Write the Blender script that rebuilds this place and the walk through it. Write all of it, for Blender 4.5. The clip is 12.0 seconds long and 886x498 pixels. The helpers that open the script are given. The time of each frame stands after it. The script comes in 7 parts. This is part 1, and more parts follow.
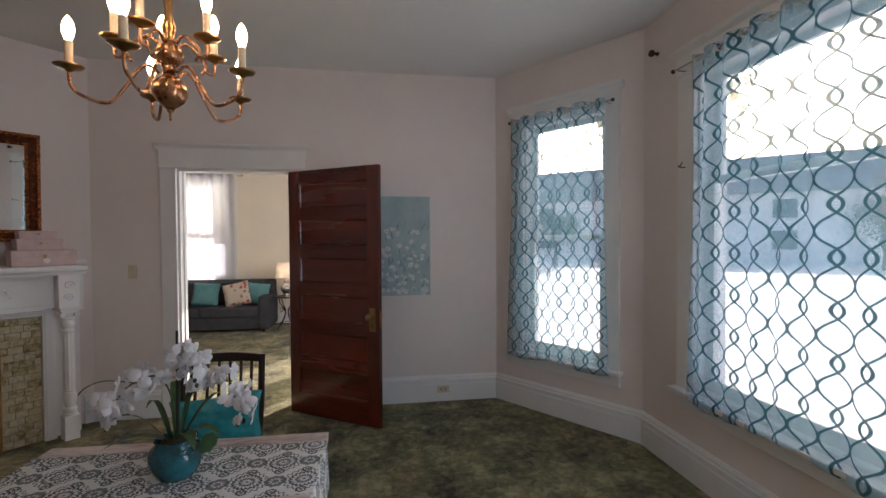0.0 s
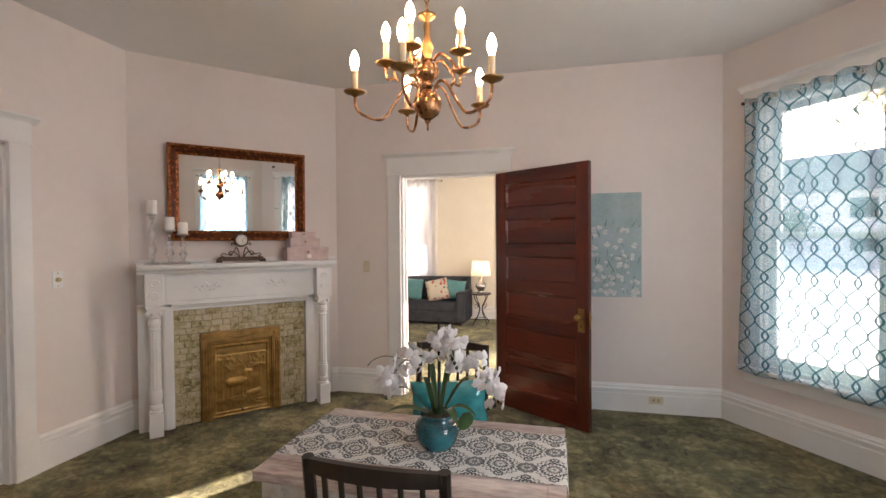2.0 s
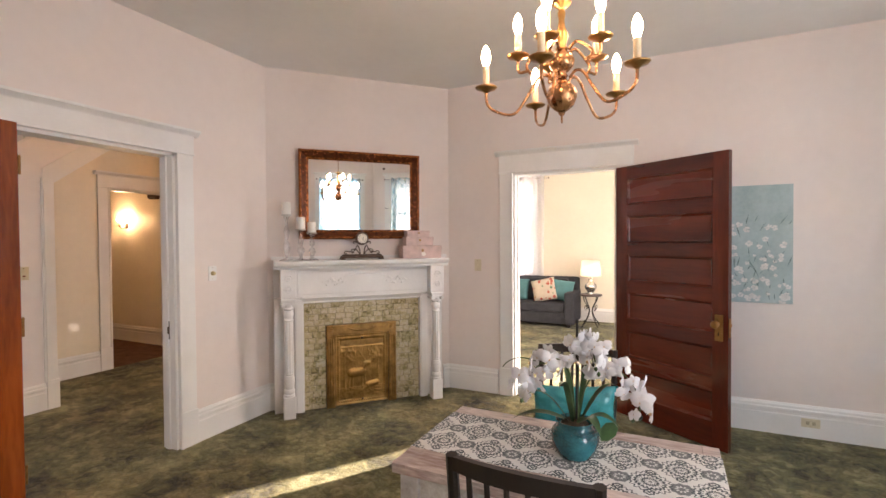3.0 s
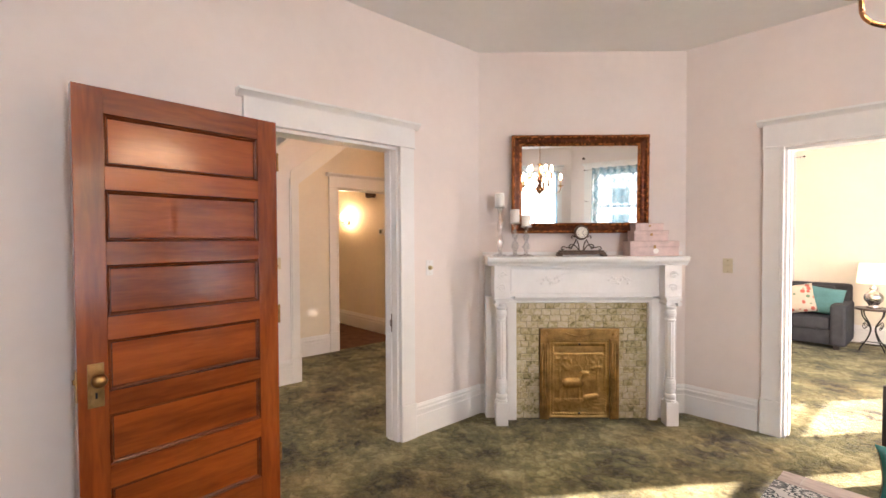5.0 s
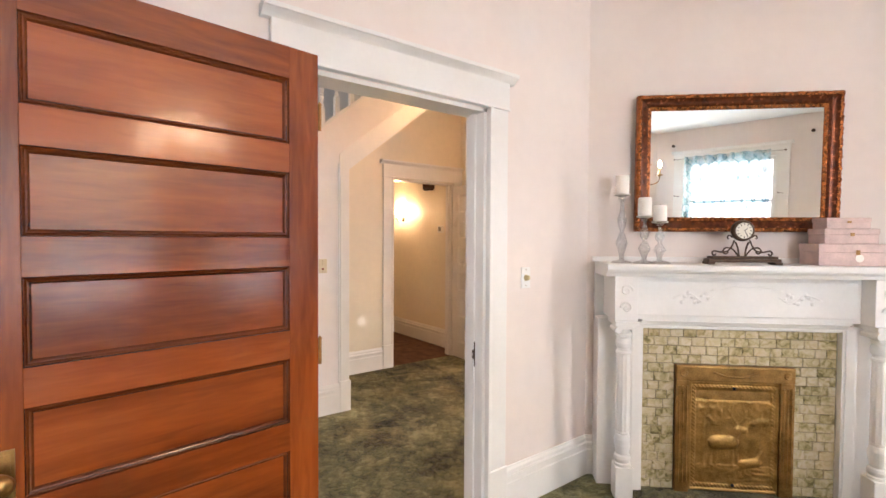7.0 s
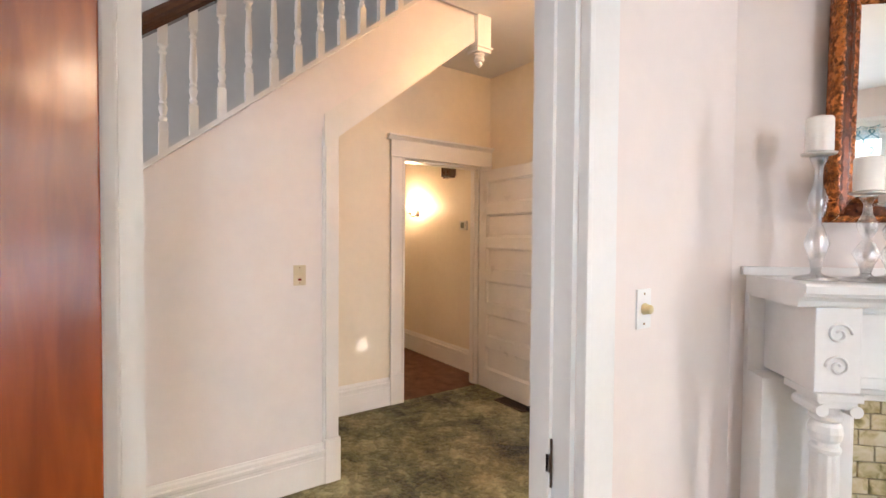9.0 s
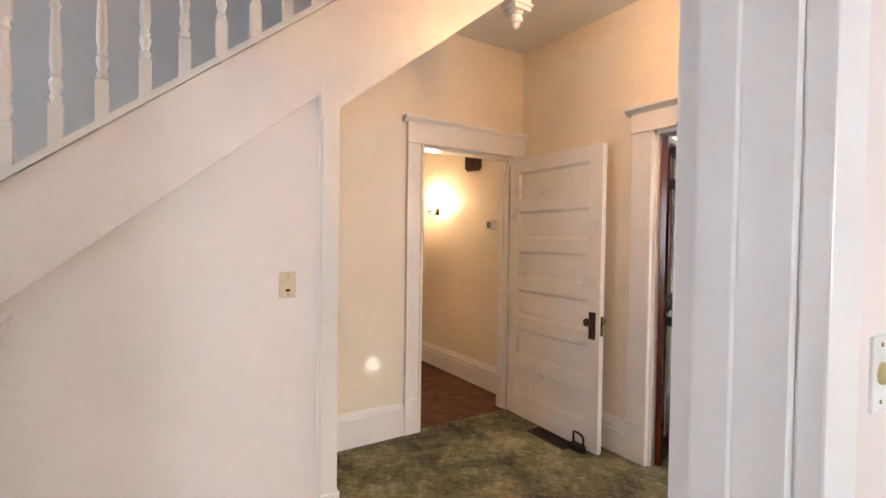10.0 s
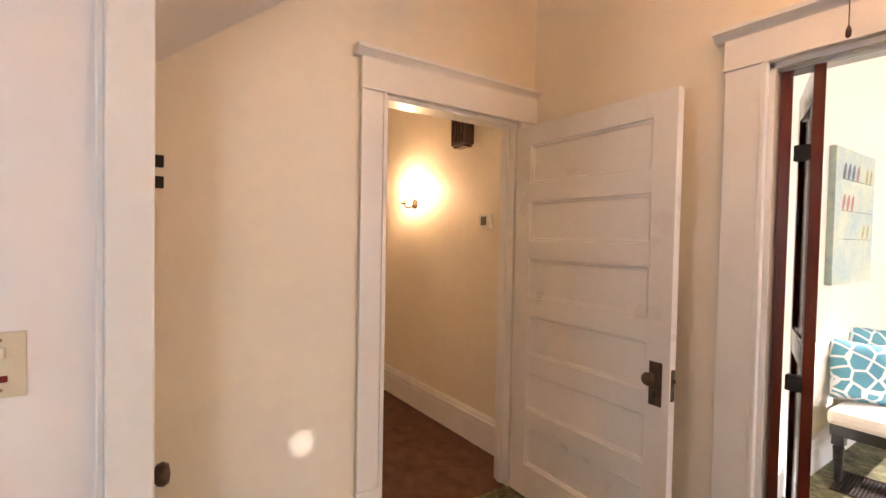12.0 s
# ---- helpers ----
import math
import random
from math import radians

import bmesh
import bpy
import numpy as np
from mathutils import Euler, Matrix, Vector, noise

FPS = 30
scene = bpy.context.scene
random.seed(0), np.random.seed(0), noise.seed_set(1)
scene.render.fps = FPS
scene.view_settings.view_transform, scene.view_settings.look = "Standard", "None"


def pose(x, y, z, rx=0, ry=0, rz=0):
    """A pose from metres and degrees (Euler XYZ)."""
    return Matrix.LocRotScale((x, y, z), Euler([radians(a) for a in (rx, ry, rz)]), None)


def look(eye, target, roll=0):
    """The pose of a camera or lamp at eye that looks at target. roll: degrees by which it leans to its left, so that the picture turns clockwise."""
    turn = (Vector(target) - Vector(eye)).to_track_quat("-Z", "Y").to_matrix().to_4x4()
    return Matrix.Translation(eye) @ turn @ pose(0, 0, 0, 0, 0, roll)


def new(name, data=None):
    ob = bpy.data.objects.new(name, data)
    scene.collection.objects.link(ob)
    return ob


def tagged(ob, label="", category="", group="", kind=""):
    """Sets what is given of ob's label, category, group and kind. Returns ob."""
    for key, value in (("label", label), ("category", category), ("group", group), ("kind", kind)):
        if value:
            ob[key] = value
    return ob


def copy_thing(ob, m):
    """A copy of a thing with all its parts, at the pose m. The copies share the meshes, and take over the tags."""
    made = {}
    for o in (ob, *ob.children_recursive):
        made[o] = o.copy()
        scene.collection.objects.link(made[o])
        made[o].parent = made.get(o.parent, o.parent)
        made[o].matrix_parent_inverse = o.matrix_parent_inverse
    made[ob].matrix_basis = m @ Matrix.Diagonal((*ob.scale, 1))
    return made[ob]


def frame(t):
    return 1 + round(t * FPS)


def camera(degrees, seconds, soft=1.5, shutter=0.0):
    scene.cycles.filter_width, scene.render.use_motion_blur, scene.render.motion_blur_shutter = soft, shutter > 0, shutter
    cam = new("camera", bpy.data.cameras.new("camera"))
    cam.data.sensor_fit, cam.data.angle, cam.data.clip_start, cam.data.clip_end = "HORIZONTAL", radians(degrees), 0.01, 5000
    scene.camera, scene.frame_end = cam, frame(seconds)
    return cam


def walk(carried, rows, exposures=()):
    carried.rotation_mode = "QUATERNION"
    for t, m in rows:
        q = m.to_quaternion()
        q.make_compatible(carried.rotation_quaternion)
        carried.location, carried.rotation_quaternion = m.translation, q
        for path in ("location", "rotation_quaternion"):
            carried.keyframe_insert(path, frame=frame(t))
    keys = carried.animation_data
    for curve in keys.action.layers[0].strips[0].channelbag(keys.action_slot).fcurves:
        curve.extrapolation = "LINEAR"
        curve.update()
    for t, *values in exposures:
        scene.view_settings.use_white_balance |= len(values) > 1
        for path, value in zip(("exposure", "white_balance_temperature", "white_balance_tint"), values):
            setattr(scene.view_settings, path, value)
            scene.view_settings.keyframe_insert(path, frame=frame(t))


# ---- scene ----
cam = camera(87.4, 12.0)
PATH = [
    (0, (0.161, 0.199, 1.517), (0.461, 2.176, 1.473), -0.35),
    (0.5, (0.113, 0.203, 1.512), (0.233, 2.199, 1.469), -0.4),
    (1, (0.046, 0.198, 1.510), (-0.010, 2.197, 1.471), -0.5),
    (1.5, (-0.005, 0.194, 1.512), (-0.262, 2.177, 1.471), -0.5),
    (2, (-0.070, 0.182, 1.500), (-0.525, 2.129, 1.465), -0.45),
    (2.5, (-0.135, 0.178, 1.505), (-0.789, 2.067, 1.464), -0.5),
    (3, (-0.206, 0.180, 1.498), (-1.060, 1.989, 1.461), -0.4),
    (3.5, (-0.282, 0.188, 1.500), (-1.310, 1.903, 1.460), -0.35),
    (3.7, (-0.326, 0.195, 1.495), (-1.412, 1.873, 1.455), -0.4),
    (5.5, (-0.860, 0.433, 1.476), (-2.422, 1.681, 1.429), -0.1),
    (6, (-1.072, 0.528, 1.468), (-2.669, 1.731, 1.422), 0.1),
    (6.5, (-1.335, 0.637, 1.474), (-2.934, 1.839, 1.424), 0.3),
    (6.7, (-1.438, 0.686, 1.476), (-3.035, 1.890, 1.426), 0.3),
    (8.5, (-2.357, 1.230, 1.459), (-3.962, 2.421, 1.412), 0.5),
    (9, (-2.594, 1.419, 1.459), (-4.232, 2.566, 1.407), 0.4),
    (9.5, (-2.844, 1.575, 1.451), (-4.522, 2.662, 1.405), 0.6),
    (10, (-3.130, 1.729, 1.449), (-4.810, 2.812, 1.404), 0.8),
    (10.5, (-3.361, 1.882, 1.448), (-5.032, 2.980, 1.404), 0.9),
    (11, (-3.628, 2.075, 1.455), (-5.292, 3.183, 1.404), 1.0),
    (11.5, (-3.877, 2.262, 1.466), (-5.531, 3.385, 1.407), 1.2),
    (12, (-4.131, 2.436, 1.472), (-5.775, 3.573, 1.419), 1.1),
]
walk(cam, [(t, look(eye, target, roll)) for t, eye, target, roll in PATH],
     [(0.0, 1.0, 6300, 22), (1.5, 1.65, 6800, 23), (2.5, 2.25, 7050, 24), (3.5, 2.53, 7050, 26), (5.5, 2.9, 6850, 24), (6.5, 3.07, 6700, 22), (8.5, 3.15, 6350, 19), (9.5, 3.17, 6150, 19), (10.5, 3.17, 5980, 18), (12.0, 3.08, 6350, 23)])

# ---- world and light ----
world = bpy.data.worlds.new("sky")
scene.world = world
world.use_nodes = True
wn = world.node_tree.nodes
sky = wn.new("ShaderNodeTexSky")
sky.sky_type = "NISHITA"
sky.sun_disc = False
sky.sun_elevation = radians(25)
sky.sun_rotation = radians(35)
sky.air_density, sky.dust_density = 1.2, 5.0
world.node_tree.links.new(sky.outputs["Color"], wn["Background"].inputs["Color"])
wn["Background"].inputs["Strength"].default_value = 0.15

sun = new("sun", bpy.data.lights.new("sun", "SUN"))
sun.data.energy, sun.data.angle, sun.data.color = 5.0, radians(0.6), (1.0, 0.93, 0.82)
sun.matrix_world = look((20 * 0.573, 20 * 0.819, 20 * 0.472), (0, 0, 0))


def area_lamp(name, eye, target, width, height, power, colour):
    ob = new(name, bpy.data.lights.new(name, "AREA"))
    ob.data.shape, ob.data.size, ob.data.size_y = "RECTANGLE", width, height
    ob.data.energy, ob.data.color = power, colour
    ob.matrix_world = look(eye, target)
    return ob


# daylight over the stair, inferred from an unseen upstairs window
area_lamp("stairwell_daylight", (-5.66, -1.9, 4.6), (-5.66, 2.5, 3.6), 0.9, 1.3, 8, (0.95, 0.98, 1.0))
# fill lamp added at the hall's south end; no glazed front door is built
area_lamp("hall_south_fill", (-4.35, -2.3, 1.6), (-4.6, 3.0, 1.2), 1.0, 1.6, 5, (0.97, 0.97, 1.0))
# sky light in the openings of windows that stand out of sight of the walk
area_lamp("living_east_daylight", (0.52, 5.50, 1.55), (-3.6, 6.0, 0.0), 1.4, 2.0, 15, (1.0, 0.99, 0.97))
area_lamp("bay_south_daylight", (1.81, 0.42, 1.55), (-2.2, 2.9, 1.4), 0.72, 1.9, 16, (0.93, 0.97, 1.0))

# spot lamp added by the bay: makes the hall end wall's small bright spot
wall_spot = new("added_wall_spot", bpy.data.lights.new("added_wall_spot", "SPOT"))
wall_spot.data.energy, wall_spot.data.color = 220, (1.0, 0.97, 0.92)
wall_spot.data.spot_size, wall_spot.data.spot_blend, wall_spot.data.shadow_soft_size = radians(1.0), 1.0, 0.01
wall_spot.matrix_world = look((1.70, 0.66, 1.90), (-6.13, 3.083, 0.552))

# ---- materials ----
def material(name, colour, rough=0.6, metal=0.0, spread=0.06, scale=6.0, bump=0.0, bump_scale=60.0, coat=0.0, stretch=(1, 1, 1), spec=0.5, random_tint=0.0, dark=None):
    """A painted or plain surface: base colour varied at two scales, roughness varied, fine relief."""
    m = bpy.data.materials.new(name)
    m.use_nodes = True
    n, l = m.node_tree.nodes, m.node_tree.links
    b = n["Principled BSDF"]
    co = n.new("ShaderNodeTexCoord")
    mp = n.new("ShaderNodeMapping")
    mp.inputs["Scale"].default_value = stretch
    l.new(co.outputs["Object"], mp.inputs["Vector"])
    big, fine = n.new("ShaderNodeTexNoise"), n.new("ShaderNodeTexNoise")
    big.inputs["Scale"].default_value, big.inputs["Detail"].default_value = scale, 3
    fine.inputs["Scale"].default_value, fine.inputs["Detail"].default_value = scale * 9, 2
    for t in (big, fine):
        l.new(mp.outputs["Vector"], t.inputs["Vector"])
    add = n.new("ShaderNodeMath")
    add.operation = "MULTIPLY_ADD"
    l.new(fine.outputs["Fac"], add.inputs[0])
    add.inputs[1].default_value = 0.4
    l.new(big.outputs["Fac"], add.inputs[2])
    ramp = n.new("ShaderNodeValToRGB")
    lo = dark if dark else [c * (1 - spread * 2.2) for c in colour]
    hi = [min(1, c * (1 + spread)) for c in colour]
    ramp.color_ramp.elements[0].position, ramp.color_ramp.elements[1].position = 0.42, 0.92
    ramp.color_ramp.elements[0].color = (*lo, 1)
    ramp.color_ramp.elements[1].color = (*hi, 1)
    l.new(add.outputs[0], ramp.inputs["Fac"])
    col = ramp.outputs["Color"]
    if random_tint:
        info, hsv, mr = n.new("ShaderNodeObjectInfo"), n.new("ShaderNodeHueSaturation"), n.new("ShaderNodeMapRange")
        mr.inputs["To Min"].default_value, mr.inputs["To Max"].default_value = 1 - random_tint, 1 + random_tint
        l.new(info.outputs["Random"], mr.inputs["Value"])
        l.new(mr.outputs["Result"], hsv.inputs["Value"])
        l.new(col, hsv.inputs["Color"])
        col = hsv.outputs["Color"]
    l.new(col, b.inputs["Base Color"])
    rr = n.new("ShaderNodeMapRange")
    rr.inputs["To Min"].default_value, rr.inputs["To Max"].default_value = max(0.02, rough - 0.08), min(1, rough + 0.08)
    l.new(big.outputs["Fac"], rr.inputs["Value"])
    l.new(rr.outputs["Result"], b.inputs["Roughness"])
    b.inputs["Metallic"].default_value = metal
    b.inputs["Coat Weight"].default_value = coat
    b.inputs["Coat Roughness"].default_value = 0.15
    b.inputs["Specular IOR Level"].default_value = spec
    if bump:
        bt, bp = n.new("ShaderNodeTexNoise"), n.new("ShaderNodeBump")
        bt.inputs["Scale"].default_value, bt.inputs["Detail"].default_value = bump_scale, 4
        l.new(mp.outputs["Vector"], bt.inputs["Vector"])
        bp.inputs["Strength"].default_value, bp.inputs["Distance"].default_value = bump, 0.004
        l.new(bt.outputs["Fac"], bp.inputs["Height"])
        l.new(bp.outputs["Normal"], b.inputs["Normal"])
    return m


def wood(name, dark, light, rough=0.3, along="z", coat=0.25, grain=9.0, bump=0.08):
    """Stained wood with a grain drawn out along one axis and slow blotches."""
    m = bpy.data.materials.new(name)
    m.use_nodes = True
    n, l = m.node_tree.nodes, m.node_tree.links
    b = n["Principled BSDF"]
    co, mp = n.new("ShaderNodeTexCoord"), n.new("ShaderNodeMapping")
    mp.inputs["Scale"].default_value = {"x": (0.12, 1, 1), "y": (1, 0.12, 1), "z": (1, 1, 0.12)}[along]
    l.new(co.outputs["Object"], mp.inputs["Vector"])
    g, blot = n.new("ShaderNodeTexNoise"), n.new("ShaderNodeTexNoise")
    g.inputs["Scale"].default_value, g.inputs["Detail"].default_value, g.inputs["Distortion"].default_value = grain * 6, 6, 0.6
    blot.inputs["Scale"].default_value, blot.inputs["Detail"].default_value = grain * 0.5, 3
    info = n.new("ShaderNodeObjectInfo")
    off = n.new("ShaderNodeVectorMath")
    off.operation = "ADD"
    sc = n.new("ShaderNodeMath")
    sc.operation = "MULTIPLY"
    sc.inputs[1].default_value = 20
    l.new(info.outputs["Random"], sc.inputs[0])
    l.new(mp.outputs["Vector"], off.inputs[0])
    l.new(sc.outputs[0], off.inputs[1])
    for t in (g, blot):
        l.new(off.outputs["Vector"], t.inputs["Vector"])
    mix = n.new("ShaderNodeMath")
    mix.operation = "MULTIPLY_ADD"
    mix.inputs[1].default_value = 0.75
    l.new(blot.outputs["Fac"], mix.inputs[0])
    hf = n.new("ShaderNodeMath")
    hf.operation = "MULTIPLY"
    hf.inputs[1].default_value = 0.25
    l.new(g.outputs["Fac"], hf.inputs[0])
    l.new(hf.outputs[0], mix.inputs[2])
    ramp = n.new("ShaderNodeValToRGB")
    ramp.color_ramp.elements[0].position, ramp.color_ramp.elements[1].position = 0.36, 0.64
    ramp.color_ramp.elements[0].color, ramp.color_ramp.elements[1].color = (*dark, 1), (*light, 1)
    l.new(mix.outputs[0], ramp.inputs["Fac"])
    l.new(ramp.outputs["Color"], b.inputs["Base Color"])
    rr = n.new("ShaderNodeMapRange")
    rr.inputs["To Min"].default_value, rr.inputs["To Max"].default_value = rough - 0.07, rough + 0.1
    l.new(blot.outputs["Fac"], rr.inputs["Value"])
    l.new(rr.outputs["Result"], b.inputs["Roughness"])
    b.inputs["Coat Weight"].default_value, b.inputs["Coat Roughness"].default_value = coat, 0.12
    bp = n.new("ShaderNodeBump")
    bp.inputs["Strength"].default_value, bp.inputs["Distance"].default_value = bump, 0.003
    l.new(g.outputs["Fac"], bp.inputs["Height"])
    l.new(bp.outputs["Normal"], b.inputs["Normal"])
    return m


def carpet_material(name, deep, mid, tip, relief):
    """Sculpted pile: soft tufts parted by thin broken furrows, mottled light and dark, browned where feet pass."""
    m = bpy.data.materials.new(name)
    m.use_nodes = True
    n, l = m.node_tree.nodes, m.node_tree.links
    b = n["Principled BSDF"]
    co = n.new("ShaderNodeTexCoord")
    def tex(scale, detail, vec=None, rough=0.55):
        t = n.new("ShaderNodeTexNoise")
        t.inputs["Scale"].default_value, t.inputs["Detail"].default_value, t.inputs["Roughness"].default_value = scale, detail, rough
        l.new(vec or co.outputs["Object"], t.inputs["Vector"])
        return t
    def op(kind, a, b_=None, c=None):
        k = n.new("ShaderNodeMath")
        k.operation = kind
        for i, v in enumerate((a, b_, c)):
            if v is None:
                continue
            if isinstance(v, (int, float)):
                k.inputs[i].default_value = v
            else:
                l.new(v, k.inputs[i])
        return k.outputs[0]
    warp = tex(11, 3)
    push = n.new("ShaderNodeVectorMath")
    push.operation = "MULTIPLY_ADD"
    push.inputs[1].default_value = (0.19, 0.19, 0)
    l.new(warp.outputs["Color"], push.inputs[0])
    l.new(co.outputs["Object"], push.inputs[2])
    edge = n.new("ShaderNodeTexVoronoi")
    edge.feature = "DISTANCE_TO_EDGE"
    edge.inputs["Scale"].default_value = 15
    l.new(push.outputs["Vector"], edge.inputs["Vector"])
    cell = n.new("ShaderNodeTexVoronoi")
    cell.inputs["Scale"].default_value = 15
    l.new(push.outputs["Vector"], cell.inputs["Vector"])
    sepc = n.new("ShaderNodeSeparateColor")
    l.new(cell.outputs["Color"], sepc.inputs[0])
    blot, small, fib = tex(2.6, 5), tex(21, 4), tex(260, 2)
    furrow = n.new("ShaderNodeMapRange")
    furrow.inputs["From Min"].default_value, furrow.inputs["From Max"].default_value = 0.0, 0.09
    l.new(edge.outputs["Distance"], furrow.inputs["Value"])
    brk = op("MULTIPLY", op("SUBTRACT", 1.0, furrow.outputs["Result"]), op("GREATER_THAN", small.outputs["Fac"], 0.47))
    dome = op("MULTIPLY", op("MINIMUM", op("MULTIPLY", edge.outputs["Distance"], 1.9), 1.0), 0.40)
    h = op("ADD", op("MULTIPLY_ADD", fib.outputs["Fac"], 0.4, dome), op("MULTIPLY", small.outputs["Fac"], 0.8))
    tone = op("MULTIPLY_ADD", blot.outputs["Fac"], 0.85, -0.15)
    tone = op("MULTIPLY_ADD", small.outputs["Fac"], 0.45, tone)
    tone = op("MULTIPLY_ADD", fib.outputs["Fac"], 0.20, tone)
    tone = op("MULTIPLY_ADD", sepc.outputs[0], 0.14, tone)
    tone = op("MULTIPLY_ADD", dome, 0.10, tone)
    tone = op("MULTIPLY_ADD", brk, -0.09, tone)
    ramp = n.new("ShaderNodeValToRGB")
    e = ramp.color_ramp.elements
    e[0].position, e[1].position = 0.46, 0.98
    e[0].color, e[1].color = (*deep, 1), (*tip, 1)
    e.new(0.68).color = (*mid, 1)
    l.new(tone, ramp.inputs["Fac"])
    wear = tex(0.9, 3)
    wm = n.new("ShaderNodeMapRange")
    wm.inputs["From Min"].default_value, wm.inputs["From Max"].default_value = 0.50, 0.68
    wm.inputs["To Max"].default_value = 0.45
    l.new(wear.outputs["Fac"], wm.inputs["Value"])
    mix = n.new("ShaderNodeMix")
    mix.data_type, mix.blend_type = "RGBA", "MULTIPLY"
    l.new(wm.outputs["Result"], mix.inputs["Factor"])
    l.new(ramp.outputs["Color"], mix.inputs["A"])
    mix.inputs["B"].default_value = (0.95, 0.62, 0.38, 1)
    l.new(mix.outputs["Result"], b.inputs["Base Color"])
    b.inputs["Roughness"].default_value = 0.95
    b.inputs["Specular IOR Level"].default_value = 0.12
    b.inputs["Sheen Weight"].default_value = 0.15
    bp = n.new("ShaderNodeBump")
    bp.inputs["Strength"].default_value, bp.inputs["Distance"].default_value = 0.8, relief
    l.new(h, bp.inputs["Height"])
    l.new(bp.outputs["Normal"], b.inputs["Normal"])
    return m


def glass_material(name, tint=(0.97, 0.99, 1.0), frost=0.0, gloss=0.035):
    m = bpy.data.materials.new(name)
    m.use_nodes = True
    n, l = m.node_tree.nodes, m.node_tree.links
    for x in list(n):
        if x.type == "BSDF_PRINCIPLED":
            n.remove(x)
    tr, gl, mix, fr = n.new("ShaderNodeBsdfTransparent"), n.new("ShaderNodeBsdfGlossy"), n.new("ShaderNodeMixShader"), n.new("ShaderNodeLayerWeight")
    pw, ma = n.new("ShaderNodeMath"), n.new("ShaderNodeMath")
    tr.inputs["Color"].default_value = (*tint, 1)
    gl.inputs["Roughness"].default_value = 0.02 + frost
    fr.inputs["Blend"].default_value = 0.5
    pw.operation, ma.operation = "POWER", "MULTIPLY_ADD"
    pw.inputs[1].default_value = 4.0
    ma.inputs[1].default_value, ma.inputs[2].default_value = 0.6, gloss
    l.new(fr.outputs["Facing"], pw.inputs[0])
    l.new(pw.outputs[0], ma.inputs[0])
    l.new(ma.outputs[0], mix.inputs[0])
    l.new(tr.outputs[0], mix.inputs[1])
    l.new(gl.outputs[0], mix.inputs[2])
    l.new(mix.outputs[0], n["Material Output"].inputs["Surface"])
    return m


def glow_material(name, colour, strength):
    m = bpy.data.materials.new(name)
    m.use_nodes = True
    b = m.node_tree.nodes["Principled BSDF"]
    b.inputs["Base Color"].default_value = (0.9, 0.85, 0.75, 1)
    b.inputs["Emission Color"].default_value = (*colour, 1)
    b.inputs["Emission Strength"].default_value = strength
    return m


WALL_DINING = material("dining_wall_paint", (0.785, 0.705, 0.665), 0.55, spread=0.025, scale=1.6, bump=0.10, bump_scale=45)
WALL_HALL = material("hall_wall_paint", (0.81, 0.74, 0.61), 0.5, spread=0.03, scale=1.8, bump=0.12, bump_scale=40)
WALL_LIVING = material("living_wall_paint", (0.80, 0.74, 0.62), 0.6, spread=0.025, scale=1.6, bump=0.08, bump_scale=45)
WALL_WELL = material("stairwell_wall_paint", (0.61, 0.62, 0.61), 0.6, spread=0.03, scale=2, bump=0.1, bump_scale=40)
WALL_STAIR = material("stair_wall_paint", (0.83, 0.79, 0.78), 0.5, spread=0.025, scale=1.8, bump=0.12, bump_scale=40)
CEILING = material("ceiling_paint", (0.80, 0.79, 0.77), 0.75, spread=0.02, scale=1.5, bump=0.06, bump_scale=50)
TRIM = material("white_trim_paint", (0.80, 0.79, 0.77), 0.33, spread=0.02, scale=5, bump=0.015, bump_scale=22)
MANTEL_WHITE = material("white_mantel_paint", (0.83, 0.82, 0.81), 0.32, spread=0.025, scale=6, bump=0.02, bump_scale=30)
CARPET = carpet_material("green_sculpted_carpet", (0.012, 0.012, 0.004), (0.160, 0.148, 0.060), (0.45, 0.415, 0.22), 0.019)
CARPET_BROWN = material("brown_corridor_carpet", (0.15, 0.080, 0.053), 0.95, spread=0.2, scale=9, bump=0.6, bump_scale=160, spec=0.1)
DOOR_WOOD = wood("orange_brown_door_wood", (0.145, 0.024, 0.004), (0.37, 0.078, 0.012), 0.22, "z", 0.6)
DOOR_WOOD_X = wood("orange_brown_door_wood_across", (0.145, 0.024, 0.004), (0.37, 0.078, 0.012), 0.22, "x", 0.6)
DARK_WOOD = wood("mahogany_door_wood", (0.060, 0.007, 0.003), (0.145, 0.019, 0.007), 0.24, "z", 0.5)
DARK_WOOD_X = wood("mahogany_door_wood_across", (0.060, 0.007, 0.003), (0.145, 0.019, 0.007), 0.24, "x", 0.5)
RAIL_WOOD = wood("dark_handrail_wood", (0.035, 0.013, 0.007), (0.10, 0.035, 0.018), 0.22, "y", 0.5)
BRASS = material("aged_brass", (0.42, 0.24, 0.09), 0.33, 1.0, spread=0.2, scale=30, bump=0.1, bump_scale=120)
COPPER = material("copper_brass", (0.50, 0.25, 0.12), 0.27, 1.0, spread=0.2, scale=30, bump=0.05, bump_scale=150)
GILT = material("old_gilt", (0.36, 0.115, 0.028), 0.27, 0.85, spread=0.3, scale=70, bump=1.0, bump_scale=120, dark=(0.030, 0.007, 0.003))
GILT_DARK = material("dark_red_gilt", (0.16, 0.040, 0.012), 0.25, 0.5, spread=0.3, scale=40, bump=0.4, bump_scale=90, dark=(0.028, 0.007, 0.003))
IRON = material("black_iron", (0.02, 0.018, 0.016), 0.5, 0.6, spread=0.2, scale=40, bump=0.2, bump_scale=120)
